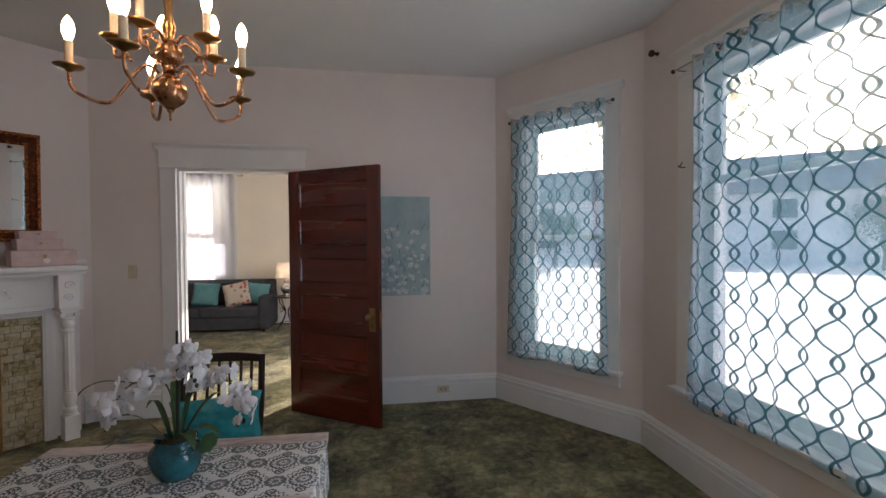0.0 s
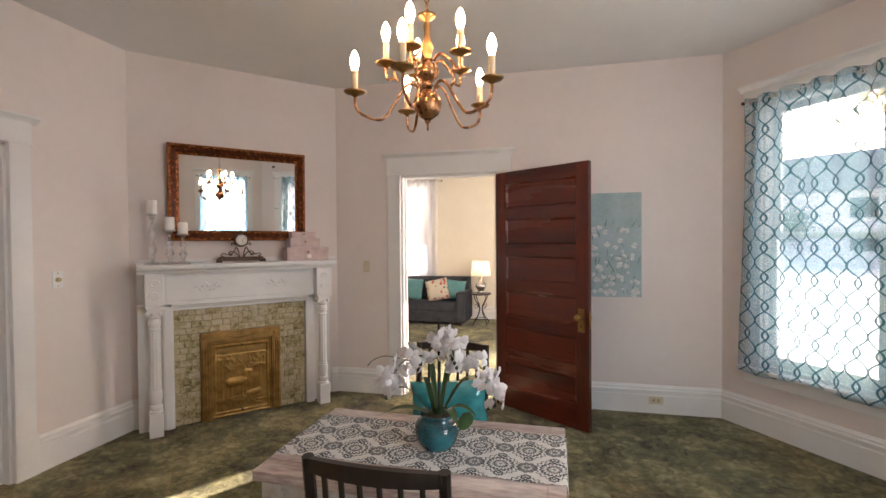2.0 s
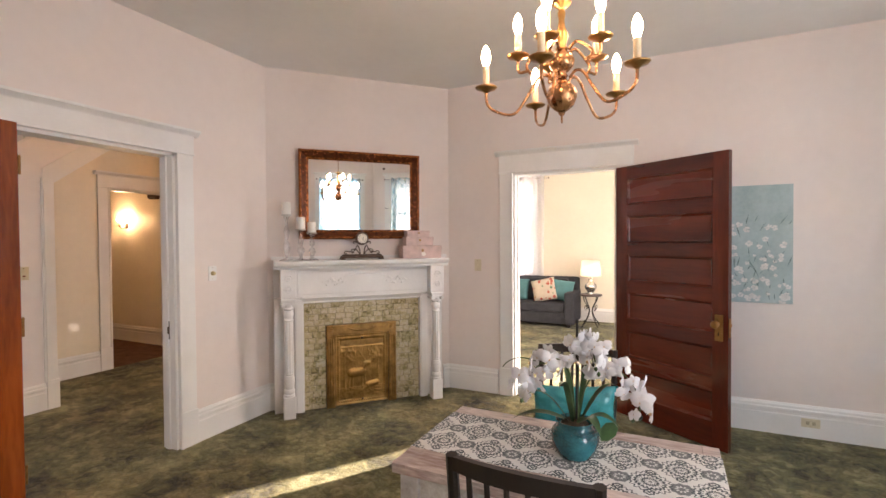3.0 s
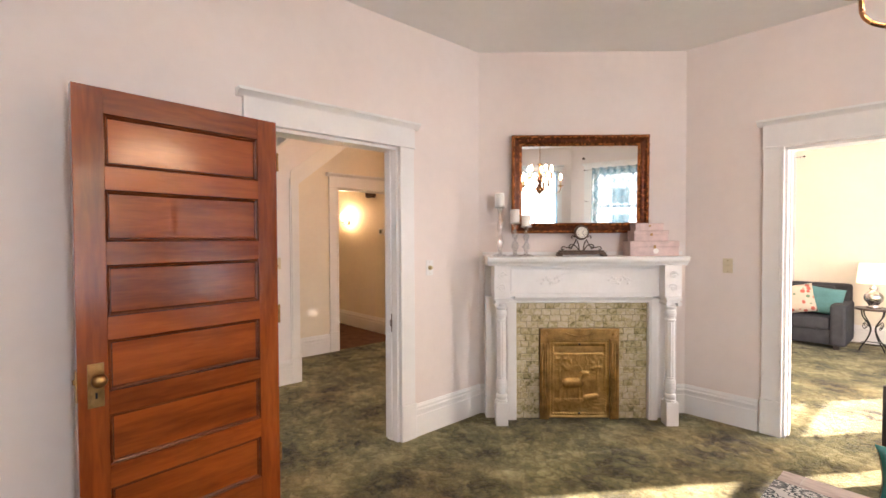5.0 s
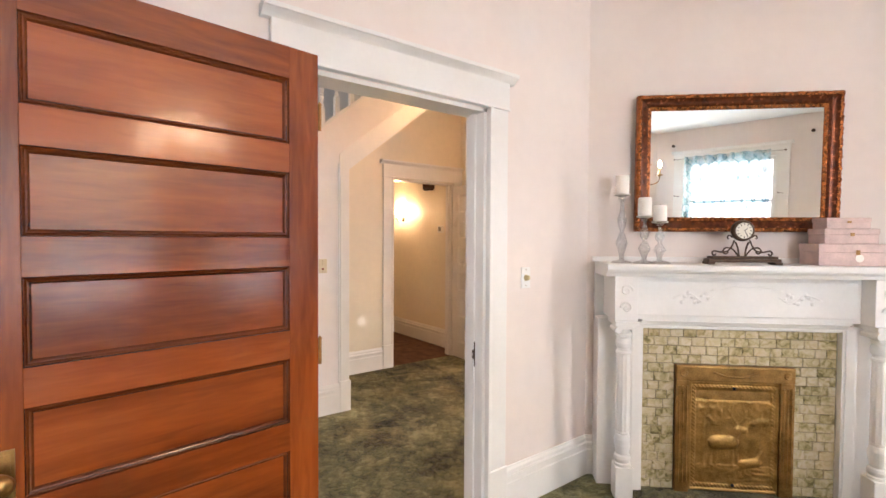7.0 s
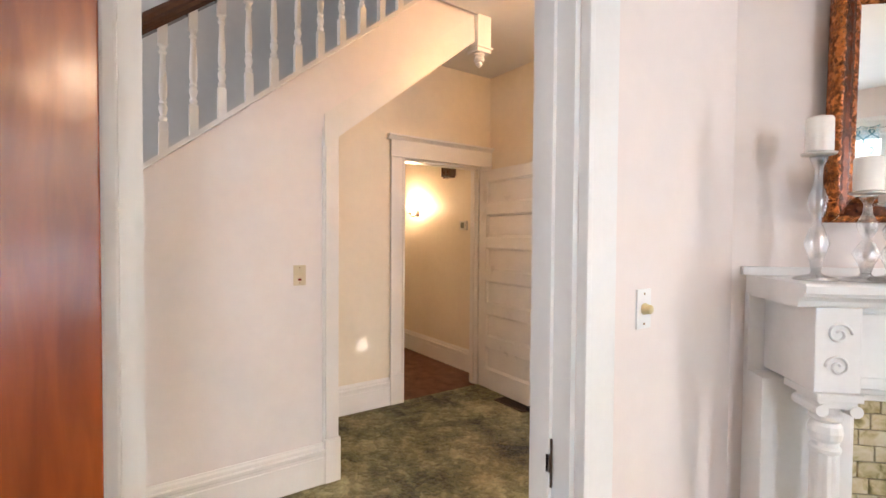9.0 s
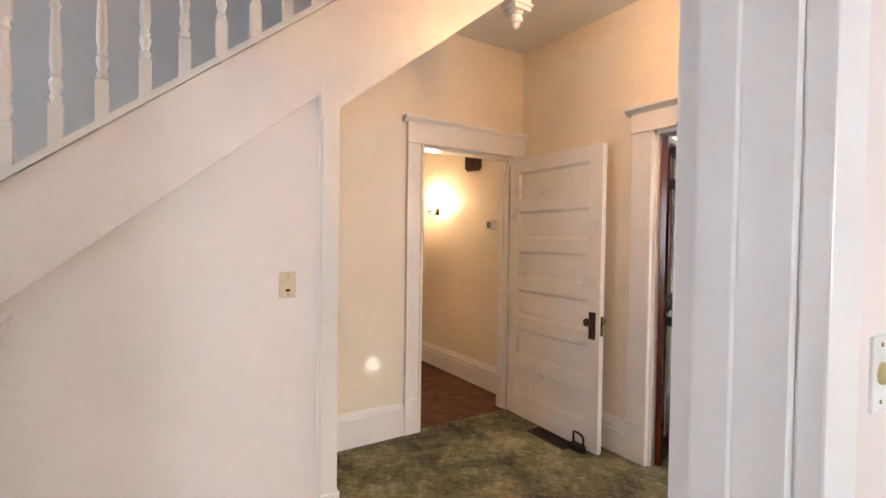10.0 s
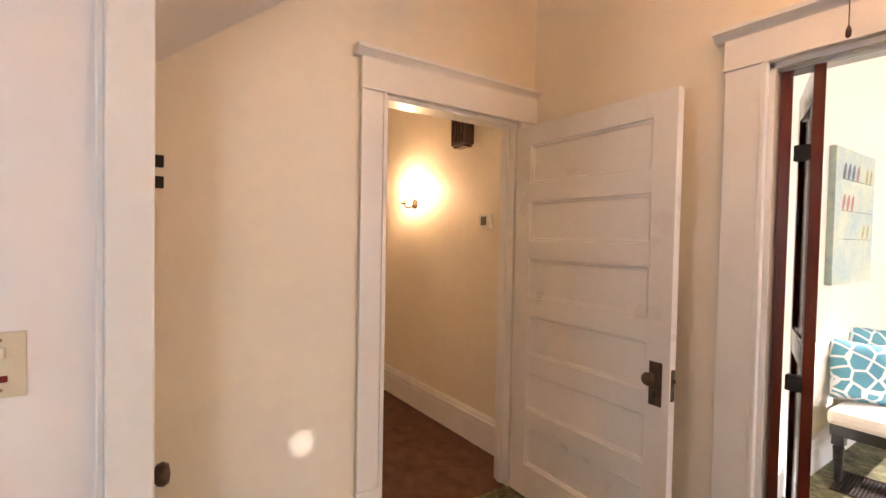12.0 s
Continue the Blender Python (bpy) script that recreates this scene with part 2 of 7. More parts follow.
BRONZE = material("brown_bronze", (0.10, 0.065, 0.045), 0.45, 0.7, spread=0.25, scale=40, bump=0.2, bump_scale=120)
PEWTER = material("brushed_pewter", (0.42, 0.41, 0.39), 0.32, 0.9, spread=0.1, scale=40)
IVORY = material("ivory_plastic", (0.66, 0.58, 0.42), 0.4, spread=0.04, scale=20)
GLASS = glass_material("window_glass")

# ---- building helpers ----
def put(name, bm, mat, parent=None, smooth=False, m=None):
    """Links a bmesh as one mesh object, under a parent in its own frame."""
    me = bpy.data.meshes.new(name)
    bmesh.ops.recalc_face_normals(bm, faces=bm.faces)
    bm.to_mesh(me)
    bm.free()
    for mm in (mat if isinstance(mat, (list, tuple)) else [mat]):
        me.materials.append(mm)
    if smooth:
        for p in me.polygons:
            p.use_smooth = True
    ob = new(name, me)
    if m is not None:
        ob.matrix_world = m
    if parent is not None:
        ob.parent = parent
    return ob


def part(name, bm, mat, parent, label="", smooth=False):
    ob = put(name, bm, mat, parent, smooth)
    return tagged(ob, label) if label else ob


def thing(name, m, label, category, group=""):
    ob = new(name)
    ob.empty_display_size = 0.1
    ob.matrix_world = m
    return tagged(ob, label, category, group)


def structure(ob, label, category=""):
    return tagged(ob, label, category, kind="structure")


def box(bm, x0, x1, y0, y1, z0, z1, bevel=0.0):
    v = [bm.verts.new((x, y, z)) for x in (x0, x1) for y in (y0, y1) for z in (z0, z1)]
    fs = [bm.faces.new([v[i] for i in q]) for q in ((0, 1, 3, 2), (4, 6, 7, 5), (0, 4, 5, 1), (2, 3, 7, 6), (0, 2, 6, 4), (1, 5, 7, 3))]
    if bevel:
        es = list({e for f in fs for e in f.edges})
        bmesh.ops.bevel(bm, geom=es, offset=bevel, segments=2, affect="EDGES", profile=0.6)
    return bm


def boxes(*bs, bevel=0.0):
    bm = bmesh.new()
    for b in bs:
        box(bm, *b, bevel=bevel)
    return bm


def lathe(profile, seg=24, centre=(0, 0, 0), bm=None, flute=0.0, flutes=0):
    """Turns (radius, z) pairs about the upright axis."""
    bm = bm or bmesh.new()
    cx, cy, cz = centre
    rings = []
    for r, z in profile:
        ring = []
        for i in range(seg):
            a = 2 * math.pi * i / seg
            rr = r * (1 + flute * math.cos(flutes * a)) if flutes else r
            ring.append(bm.verts.new((cx + rr * math.cos(a), cy + rr * math.sin(a), cz + z)))
        rings.append(ring)
    for a, b in zip(rings, rings[1:]):
        for i in range(seg):
            j = (i + 1) % seg
            bm.faces.new((a[i], a[j], b[j], b[i]))
    for ring in (rings[0], rings[-1]):
        if (ring[0].co - ring[seg // 2].co).length > 1e-4:
            bm.faces.new(ring)
    return bm


def tube(points, radius, seg=8, bm=None, smooth_steps=0, taper=None):
    """A round bar along points; smooth_steps > 0 runs a Catmull-Rom line through them."""
    bm = bm or bmesh.new()
    pts = [Vector(p) for p in points]
    if smooth_steps:
        q = [pts[0]] + pts + [pts[-1]]
        fine = []
        for i in range(1, len(q) - 2):
            for k in range(smooth_steps):
                t = k / smooth_steps
                p0, p1, p2, p3 = q[i - 1], q[i], q[i + 1], q[i + 2]
                fine.append(0.5 * ((2 * p1) + (p2 - p0) * t + (2 * p0 - 5 * p1 + 4 * p2 - p3) * t * t + (3 * p1 - p0 - 3 * p2 + p3) * t ** 3))
        pts = fine + [pts[-1]]
    rings = []
    up = Vector((0.13, 0.29, 1)).normalized()
    for i, p in enumerate(pts):
        d = (pts[min(i + 1, len(pts) - 1)] - pts[max(i - 1, 0)]).normalized()
        u = d.cross(up)
        if u.length < 0.05:
            u = d.cross(Vector((1, 0, 0)))
        u.normalize()
        w = d.cross(u)
        r = radius if taper is None else radius + (taper - radius) * i / (len(pts) - 1)
        rings.append([bm.verts.new(p + r * (math.cos(2 * math.pi * k / seg) * u + math.sin(2 * math.pi * k / seg) * w)) for k in range(seg)])
    for a, b in zip(rings, rings[1:]):
        for k in range(seg):
            j = (k + 1) % seg
            bm.faces.new((a[k], a[j], b[j], b[k]))
    bm.faces.new(rings[0])
    bm.faces.new(rings[-1])
    return bm


def extrude(profile, length, bm=None, at=0.0):
    """A profile of (y, z) pairs drawn along x from at to at + length."""
    bm = bm or bmesh.new()
    a = [bm.verts.new((at, y, z)) for y, z in profile]
    b = [bm.verts.new((at + length, y, z)) for y, z in profile]
    k = len(profile)
    for i in range(k):
        j = (i + 1) % k
        bm.faces.new((a[i], a[j], b[j], b[i]))
    bm.faces.new(a)
    bm.faces.new(b)
    return bm


def prism(outline, y0, y1, bm=None):
    """An outline of (x, z) pairs given thickness along y."""
    bm = bm or bmesh.new()
    a = [bm.verts.new((x, y0, z)) for x, z in outline]
    b = [bm.verts.new((x, y1, z)) for x, z in outline]
    k = len(outline)
    for i in range(k):
        j = (i + 1) % k
        bm.faces.new((a[i], a[j], b[j], b[i]))
    bm.faces.new(a)
    bm.faces.new(b)
    return bm


def along(p0, p1):
    """The frame whose x runs from p0 to p1 on the floor, y to the left of that, z up; and the length."""
    d = Vector((p1[0] - p0[0], p1[1] - p0[1]))
    return pose(p0[0], p0[1], 0, 0, 0, math.degrees(math.atan2(d.y, d.x))), d.length


def wall(name, p0, p1, thick, height, mat, label, openings=(), z0=0.0, back=None):
    """A wall whose seen face runs p0 to p1, the body lying to the left of that line; openings (a0, a1, z0, z1) go right through.
    back: a second paint for the far face."""
    m, length = along(p0, p1)
    xs = sorted({0.0, length, *[a for o in openings for a in o[:2]]})
    zs = sorted({z0, height, *[min(max(z, z0), height) for o in openings for z in o[2:]]})
    bm = bmesh.new()
    solid = lambda i, k: 0 <= i < len(xs) - 1 and 0 <= k < len(zs) - 1 and not any(
        o[0] - 1e-6 <= xs[i] and xs[i + 1] <= o[1] + 1e-6 and o[2] - 1e-6 <= zs[k] and zs[k + 1] <= o[3] + 1e-6 for o in openings)
    def quad(c, mi=0):
        f = bm.faces.new([bm.verts.new(v) for v in c])
        f.material_index = mi
    for i in range(len(xs) - 1):
        for k in range(len(zs) - 1):
            if not solid(i, k):
                continue
            a, b, c, d = xs[i], xs[i + 1], zs[k], zs[k + 1]
            quad([(a, 0, c), (b, 0, c), (b, 0, d), (a, 0, d)])
            quad([(a, thick, c), (a, thick, d), (b, thick, d), (b, thick, c)], 1 if back else 0)
            if not solid(i - 1, k):
                quad([(a, 0, c), (a, 0, d), (a, thick, d), (a, thick, c)])
            if not solid(i + 1, k):
                quad([(b, 0, c), (b, thick, c), (b, thick, d), (b, 0, d)])
            if not solid(i, k - 1):
                quad([(a, 0, c), (a, thick, c), (b, thick, c), (b, 0, c)])
            if not solid(i, k + 1):
                quad([(a, 0, d), (b, 0, d), (b, thick, d), (a, thick, d)])
    bmesh.ops.remove_doubles(bm, verts=bm.verts, dist=1e-5)
    ob = put(name, bm, [mat, back] if back else mat, m=m)
    return structure(ob, label, "wall")


BASE = [(0, 0), (-0.024, 0), (-0.024, 0.155), (-0.020, 0.160), (-0.020, 0.178), (-0.027, 0.184), (-0.027, 0.200), (-0.018, 0.206), (-0.016, 0.222), (-0.009, 0.232), (-0.006, 0.240), (0, 0.240)]


def baseboard(p0, p1, a0=0.0, a1=None):
    """A moulded baseboard on the right-hand side of the line p0 to p1."""
    m, length = along(p0, p1)
    a1 = length if a1 is None else a1
    ob = put("baseboard", extrude(BASE, a1 - a0, at=a0), TRIM, m=m)
    return structure(ob, "tall moulded baseboard painted white", "baseboard")


CAP = [(0, 2.300), (-0.030, 2.300), (-0.034, 2.306), (-0.040, 2.312), (-0.056, 2.325), (-0.064, 2.328), (-0.066, 2.344), (0, 2.344)]


def casing(name, p0, p1, a0, a1, top, label, depth=0.14, sides=(True, True), both=False, width=0.13, drop=0.0):
    """Door trim in the frame of a wall line: side boards on plinth blocks, a broad header with a moulded cap, and the jamb lining."""
    m, _ = along(p0, p1)
    root = new(name)
    root.matrix_world = m
    structure(root, label, "door frame")
    shift = top - 2.13 - drop
    for side, on in ((-1, sides[0]), (1, sides[1])):
        edge = a0 if side < 0 else a1
        x0, x1 = (edge - width, edge - 0.012) if side < 0 else (edge + 0.012, edge + width)
        if on:
            part("side_board", boxes((x0, x1, -0.024, 0, 0.262, top + 0.012), bevel=0.003), TRIM, root)
            part("plinth_block", boxes((x0 - 0.006, x1 + 0.006, -0.034, 0, 0, 0.262), bevel=0.004), TRIM, root)
        bm = boxes((edge, edge + 0.018 * -side, 0.0, depth, 0, top))
        part("jamb", bm, TRIM, root)
        part("stop", boxes((edge - side * 0.018, edge - side * 0.030, depth * 0.42, depth * 0.75, 0, top - 0.018)), TRIM, root)
        part("edge_bead", boxes((min(edge, edge + side * 0.02), max(edge, edge + side * 0.02), -0.032, 0.0, 0, top + 0.012), bevel=0.004), TRIM, root)
    part("head_jamb", boxes((a0, a1, 0, depth, top - 0.018, top)), TRIM, root)
    h0, h1 = a0 - width - 0.004, a1 + width + 0.004
    part("header_board", boxes((h0, h1, -0.030, 0, top + 0.012, 2.303 + shift), bevel=0.003), TRIM, root)
    cap = [(y, z + shift) for y, z in CAP]
    part("cap_moulding", extrude(cap, h1 - h0 + 0.07, at=h0 - 0.035), TRIM, root)
    part("header_bead", boxes((h0 - 0.004, h1 + 0.004, -0.035, 0, top + 0.004, top + 0.016), bevel=0.003), TRIM, root)
    return root

# ---- the rooms ----
TOP = 3.03
SW, W0 = (-3.36, -0.45), (-3.36, 3.22)
N0, N1 = (-2.17, 4.48), (1.32, 4.48)
E0, E1 = (2.12, 3.33), (2.12, 1.04)
S0 = (1.083, -0.45)
T = 0.14

# floors and ground
ground = structure(put("ground", boxes((-300, 300, -300, 300, -0.62, -0.60)), material("pale_concrete_ground", (0.70, 0.69, 0.68), 0.9, spread=0.2, scale=0.4)), "pale sunlit ground outside the house", "ground")


def slabs(z0, z1, *outlines):
    """Level slabs on plan outlines that meet edge to edge."""
    bm = bmesh.new()
    for o in outlines:
        lo, hi = [bm.verts.new((x, y, z0)) for x, y in o], [bm.verts.new((x, y, z1)) for x, y in o]
        bm.faces.new(lo)
        bm.faces.new(hi)
        for i in range(len(o)):
            j = (i + 1) % len(o)
            bm.faces.new((lo[i], lo[j], hi[j], hi[i]))
    return bm


def rect(x0, x1, y0, y1):
    return [(x0, y0), (x1, y0), (x1, y1), (x0, y1)]


floor = structure(put("floor", slabs(-0.12, 0.0, rect(-6.14, -3.43, -2.6, 4.54), rect(-5.25, 0.5, 4.54, 9.05), [(-3.43, -0.52), (1.12, -0.52), (2.2, 1.02), (2.2, 3.36), (1.38, 4.54), (-3.43, 4.54)]), CARPET), "worn green sculpted wall-to-wall carpet", "floor")
structure(put("floor_corridor", boxes((-9.6, -6.14, 2.6, 4.7, -0.12, -0.001)), CARPET_BROWN), "flat brown carpet of the back corridor", "floor")
put_slab = put("foundation", slabs(-0.6, -0.13, rect(-9.65, -6.27, 2.87, 4.66), rect(-6.27, -3.43, -2.75, 4.54), rect(-5.35, 0.6, 4.54, 9.2), [(-3.43, -0.62), (1.18, -0.62), (2.32, 1.0), (2.32, 3.4), (1.5, 4.54), (-3.43, 4.54)]), material("foundation_stone", (0.3, 0.29, 0.28), 0.9, spread=0.2, scale=3, bump=0.3))
structure(put_slab, "grey stone foundation under the house", "foundation")

# dining room walls
wall("wall_west", SW, W0, T, TOP, WALL_DINING, "smooth pinkish beige dining room wall", [(1.87, 2.82, 0, 2.13)], back=WALL_HALL)
wall("wall_chimney", W0, N0, 0.16, TOP, WALL_DINING, "pinkish beige diagonal chimney breast")
wall("wall_north", N0, N1, T, TOP, WALL_DINING, "pinkish beige wall between dining and living room", [(0.68, 1.615, 0, 2.13)], back=WALL_LIVING)
wall("wall_north_east", N1, E0, 0.18, TOP, WALL_DINING, "beige diagonal bay wall with a window", [(0.33, 1.10, 0.50, 2.52)])
wall("wall_east", E0, E1, 0.18, TOP, WALL_DINING, "beige bay wall with a wide window", [(0.565, 1.84, 0.56, 2.52)])
wall("wall_south_east", E1, S0, 0.18, TOP, WALL_DINING, "beige diagonal bay wall with a window", [(0.30, 1.07, 0.50, 2.52)])
wall("wall_south", S0, SW, T, TOP, WALL_DINING, "plain beige south wall")
structure(put("ceiling", boxes((-3.50, 2.4, -0.6, 4.62, TOP, TOP + 0.12)), CEILING), "plain off-white plaster ceiling", "ceiling")

# hall, stair and corridor
HN0, HN1 = (-6.13, 4.46), (-3.50, 4.46)
wall("wall_hall_north", HN0, HN1, 0.16, TOP, WALL_HALL, "cream hall wall beside the living room", [(1.235, 2.475, 0, 2.15)], back=WALL_LIVING)
wall("wall_hall_west", (-6.13, -2.6), HN0, 0.12, 5.7, WALL_HALL, "cream end wall of the hall", [(6.065, 6.93, 0, 2.14)])
wall("wall_hall_east", (-3.50, -0.45), (-3.50, -2.6), 0.12, TOP, WALL_HALL, "cream hall wall")
wall("wall_hall_south", (-3.4, -2.6), (-6.25, -2.6), 0.12, 5.7, WALL_HALL, "cream wall at the front of the hall")
structure(put("ceiling_hall", boxes((-5.17, -3.50, -2.6, 4.46, TOP, TOP + 0.2), (-6.13, -5.17, 3.56, 4.46, TOP, TOP + 0.2)), CEILING), "plain off-white hall ceiling", "ceiling")
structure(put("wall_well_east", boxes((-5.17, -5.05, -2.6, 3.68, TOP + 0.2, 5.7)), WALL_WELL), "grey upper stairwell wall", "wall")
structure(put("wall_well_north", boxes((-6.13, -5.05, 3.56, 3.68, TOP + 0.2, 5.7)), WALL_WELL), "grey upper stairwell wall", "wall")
structure(put("ceiling_well", boxes((-6.25, -5.0, -2.6, 3.68, 5.7, 5.8)), CEILING), "white stairwell ceiling", "ceiling")
wall("wall_corridor_north", (-9.5, 4.52), (-6.25, 4.52), 0.12, 2.75, WALL_HALL, "cream corridor wall lit by a sconce")
wall("wall_corridor_south", (-6.25, 3.0), (-9.5, 3.0), 0.12, 2.75, WALL_HALL, "cream corridor wall")
wall("wall_corridor_west", (-9.5, 3.0), (-9.5, 4.52), 0.12, 2.75, WALL_HALL, "cream corridor end wall")
structure(put("ceiling_corridor", boxes((-9.6, -6.25, 2.9, 4.64, 2.75, 2.85)), CEILING), "white corridor ceiling", "ceiling")

# living room
wall("wall_living_west", (-5.20, 4.62), (-5.20, 9.0), 0.12, TOP, WALL_LIVING, "cream living room wall in sun")
wall("wall_living_north", (-5.20, 9.0), (0.4, 9.0), 0.18, TOP, WALL_LIVING, "cream living room wall with a window", [(1.75, 2.80, 0.78, 2.62)])
wall("wall_living_east", (0.4, 9.0), (0.4, 4.62), 0.18, TOP, WALL_LIVING, "cream living room wall with tall windows", [(0.5, 1.9, 0.55, 2.6), (2.45, 4.25, 0.45, 2.6)])
structure(put("ceiling_living", boxes((-5.3, 0.6, 4.62, 9.2, TOP, TOP + 0.12)), CEILING), "off-white living room ceiling", "ceiling")

# baseboards
baseboard(SW, W0, 0, 1.73)
baseboard(SW, W0, 2.96)
baseboard(W0, N0, 0, 0.06)
baseboard(W0, N0, 1.66)
baseboard(N0, N1, 0, 0.53)
baseboard(N0, N1, 1.752)
baseboard(N1, E0)
baseboard(E0, E1)
baseboard(E1, S0)
baseboard(S0, SW)
baseboard(HN0, HN1, 0.0, 1.078)
baseboard((-6.13, 2.52), HN0, 0, 0.817)
baseboard((-5.22, -0.4), (-5.22, 2.42))
baseboard((-9.5, 4.52), (-6.25, 4.52))
baseboard((-5.20, 4.62), (-5.20, 9.0))
baseboard((-5.20, 9.0), (0.4, 9.0))
baseboard((0.4, 9.0), (0.4, 4.62))

casing("door_frame_hall", SW, W0, 1.87, 2.82, 2.13, "white painted door frame with a capped header", drop=0.026)
casing("door_frame_living", N0, N1, 0.68, 1.615, 2.13, "white painted door frame with a capped header")
casing("door_frame_corridor", (-6.13, -2.6), HN0, 6.065, 6.93, 2.14, "white painted door frame with a capped header", depth=0.12, width=0.128, drop=0.020)
casing("door_frame_parlour", HN0, HN1, 1.235, 2.475, 2.15, "white painted wide door frame with a capped header", depth=0.16, width=0.15, drop=0.045)

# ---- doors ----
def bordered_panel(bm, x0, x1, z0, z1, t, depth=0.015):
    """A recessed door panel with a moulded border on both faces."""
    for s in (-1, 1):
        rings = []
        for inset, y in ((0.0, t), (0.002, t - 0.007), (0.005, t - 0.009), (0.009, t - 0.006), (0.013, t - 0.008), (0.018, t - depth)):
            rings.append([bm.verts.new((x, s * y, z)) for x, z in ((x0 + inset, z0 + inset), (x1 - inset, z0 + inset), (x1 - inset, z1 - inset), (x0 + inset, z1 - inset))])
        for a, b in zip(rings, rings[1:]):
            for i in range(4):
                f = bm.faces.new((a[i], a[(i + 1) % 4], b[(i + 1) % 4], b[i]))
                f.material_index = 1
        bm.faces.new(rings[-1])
    return bm


def knob_set(parent, x, z, t, plate_mat, knob_mat, sides=(1, -1), plate=(0.058, 0.185), label=""):
    for s in sides:
        w, h = plate[0] / 2, plate[1] / 2
        y0, y1 = sorted((s * t, s * (t + 0.004)))
        bm = boxes((x - w, x + w, y0, y1, z - h, z + h), bevel=0.0015)
        y0, y1 = sorted((s * (t + 0.004), s * (t + 0.007)))
        box(bm, x - w + 0.008, x + w - 0.008, y0, y1, z - h + 0.01, z + h - 0.01, bevel=0.001)
        pl = part("escutcheon", bm, plate_mat, parent, label)
        k = lathe([(0.013, 0), (0.013, 0.006), (0.009, 0.012), (0.009, 0.026), (0.016, 0.032), (0.026, 0.040), (0.0285, 0.050), (0.025, 0.060), (0.014, 0.066), (0.001, 0.068)], 20)
        bmesh.ops.transform(k, matrix=Matrix.Translation((x, s * (t + 0.005), z + 0.028)) @ Matrix.Rotation(-s * math.pi / 2, 4, "X"), verts=k.verts)
        part("knob", k, knob_mat, pl, smooth=True)
        y0, y1 = sorted((s * (t + 0.0065), s * (t + 0.0085)))
        part("keyhole", boxes((x - 0.004, x + 0.004, y0, y1, z - 0.055, z - 0.03), bevel=0.001), IRON, pl)


def panel_door(name, m, w, h, mats, label, plate_mat, knob_mat, thick=0.04, hinge_mat=None):
    """A six-panel door leaf, its hinge edge at x = 0."""
    d = thing(name, m, label, "door")
    t = thick / 2
    st, top, bot, n, rail = 0.108, 0.106, 0.184, 6, 0.098
    part("stile", boxes((0, st, -t, t, 0, h), bevel=0.002), mats[0], d)
    part("stile", boxes((w - st, w, -t, t, 0, h), bevel=0.002), mats[0], d)
    ph = (h - top - bot - rail * (n - 1)) / n
    z = 0.0
    for i in range(n + 1):
        rh = bot if i == 0 else top if i == n else rail
        part("rail", boxes((st, w - st, -t + 0.0006, t - 0.0006, z, z + rh)), mats[1], d)
        z += rh
        if i < n:
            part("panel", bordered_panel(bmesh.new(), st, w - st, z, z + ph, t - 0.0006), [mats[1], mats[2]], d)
            z += ph
    knob_set(d, w - 0.062, 0.86, t, plate_mat, knob_mat)
    part("latch", boxes((w, w + 0.004, -0.011, 0.011, 0.80, 0.93), (w + 0.004, w + 0.012, -0.007, 0.007, 0.875, 0.895)), plate_mat, d)
    for hz in (0.28, 1.05, h - 0.22):
        bm = tube([(-0.006, t, hz - 0.045), (-0.006, t, hz + 0.045)], 0.006, 8)
        lathe([(0.0075, 0), (0.0075, 0.004), (0.003, 0.010), (0.001, 0.012)], 8, (-0.006, t, hz + 0.045), bm)
        part("hinge", bm, hinge_mat or plate_mat, d)
    return d


# darker stain on the panel mouldings, with their shadow painted into it
DOOR_GROOVE_SHADE = wood("shadowed_moulding_wood", (0.075, 0.014, 0.003), (0.19, 0.042, 0.009), 0.22, "x", 0.6)
WHITE_DOOR = material("white_door_paint", (0.80, 0.78, 0.75), 0.3, spread=0.03, scale=4, bump=0.05, bump_scale=25)
panel_door("door_hall", pose(-3.205, 1.402, 0.012, 0, 0, -82.9), 0.895, 2.105, (DOOR_WOOD, DOOR_WOOD_X, DOOR_GROOVE_SHADE), "open varnished orange-brown six-panel wooden door with brass knob", BRASS, BRASS)
panel_door("door_living", pose(-0.548, 4.418, 0.015, 0, 0, -34.6), 0.93, 2.09, (DARK_WOOD, DARK_WOOD_X, DARK_WOOD_X), "open dark reddish-brown six-panel wooden door", BRASS, BRASS)
panel_door("door_corridor", pose(-6.098, 4.328, 0.012, 0, 0, -2.0), 0.955, 2.085, (WHITE_DOOR, WHITE_DOOR, WHITE_DOOR), "open white painted six-panel door against the hall wall", BRONZE, BRONZE, hinge_mat=WHITE_DOOR)

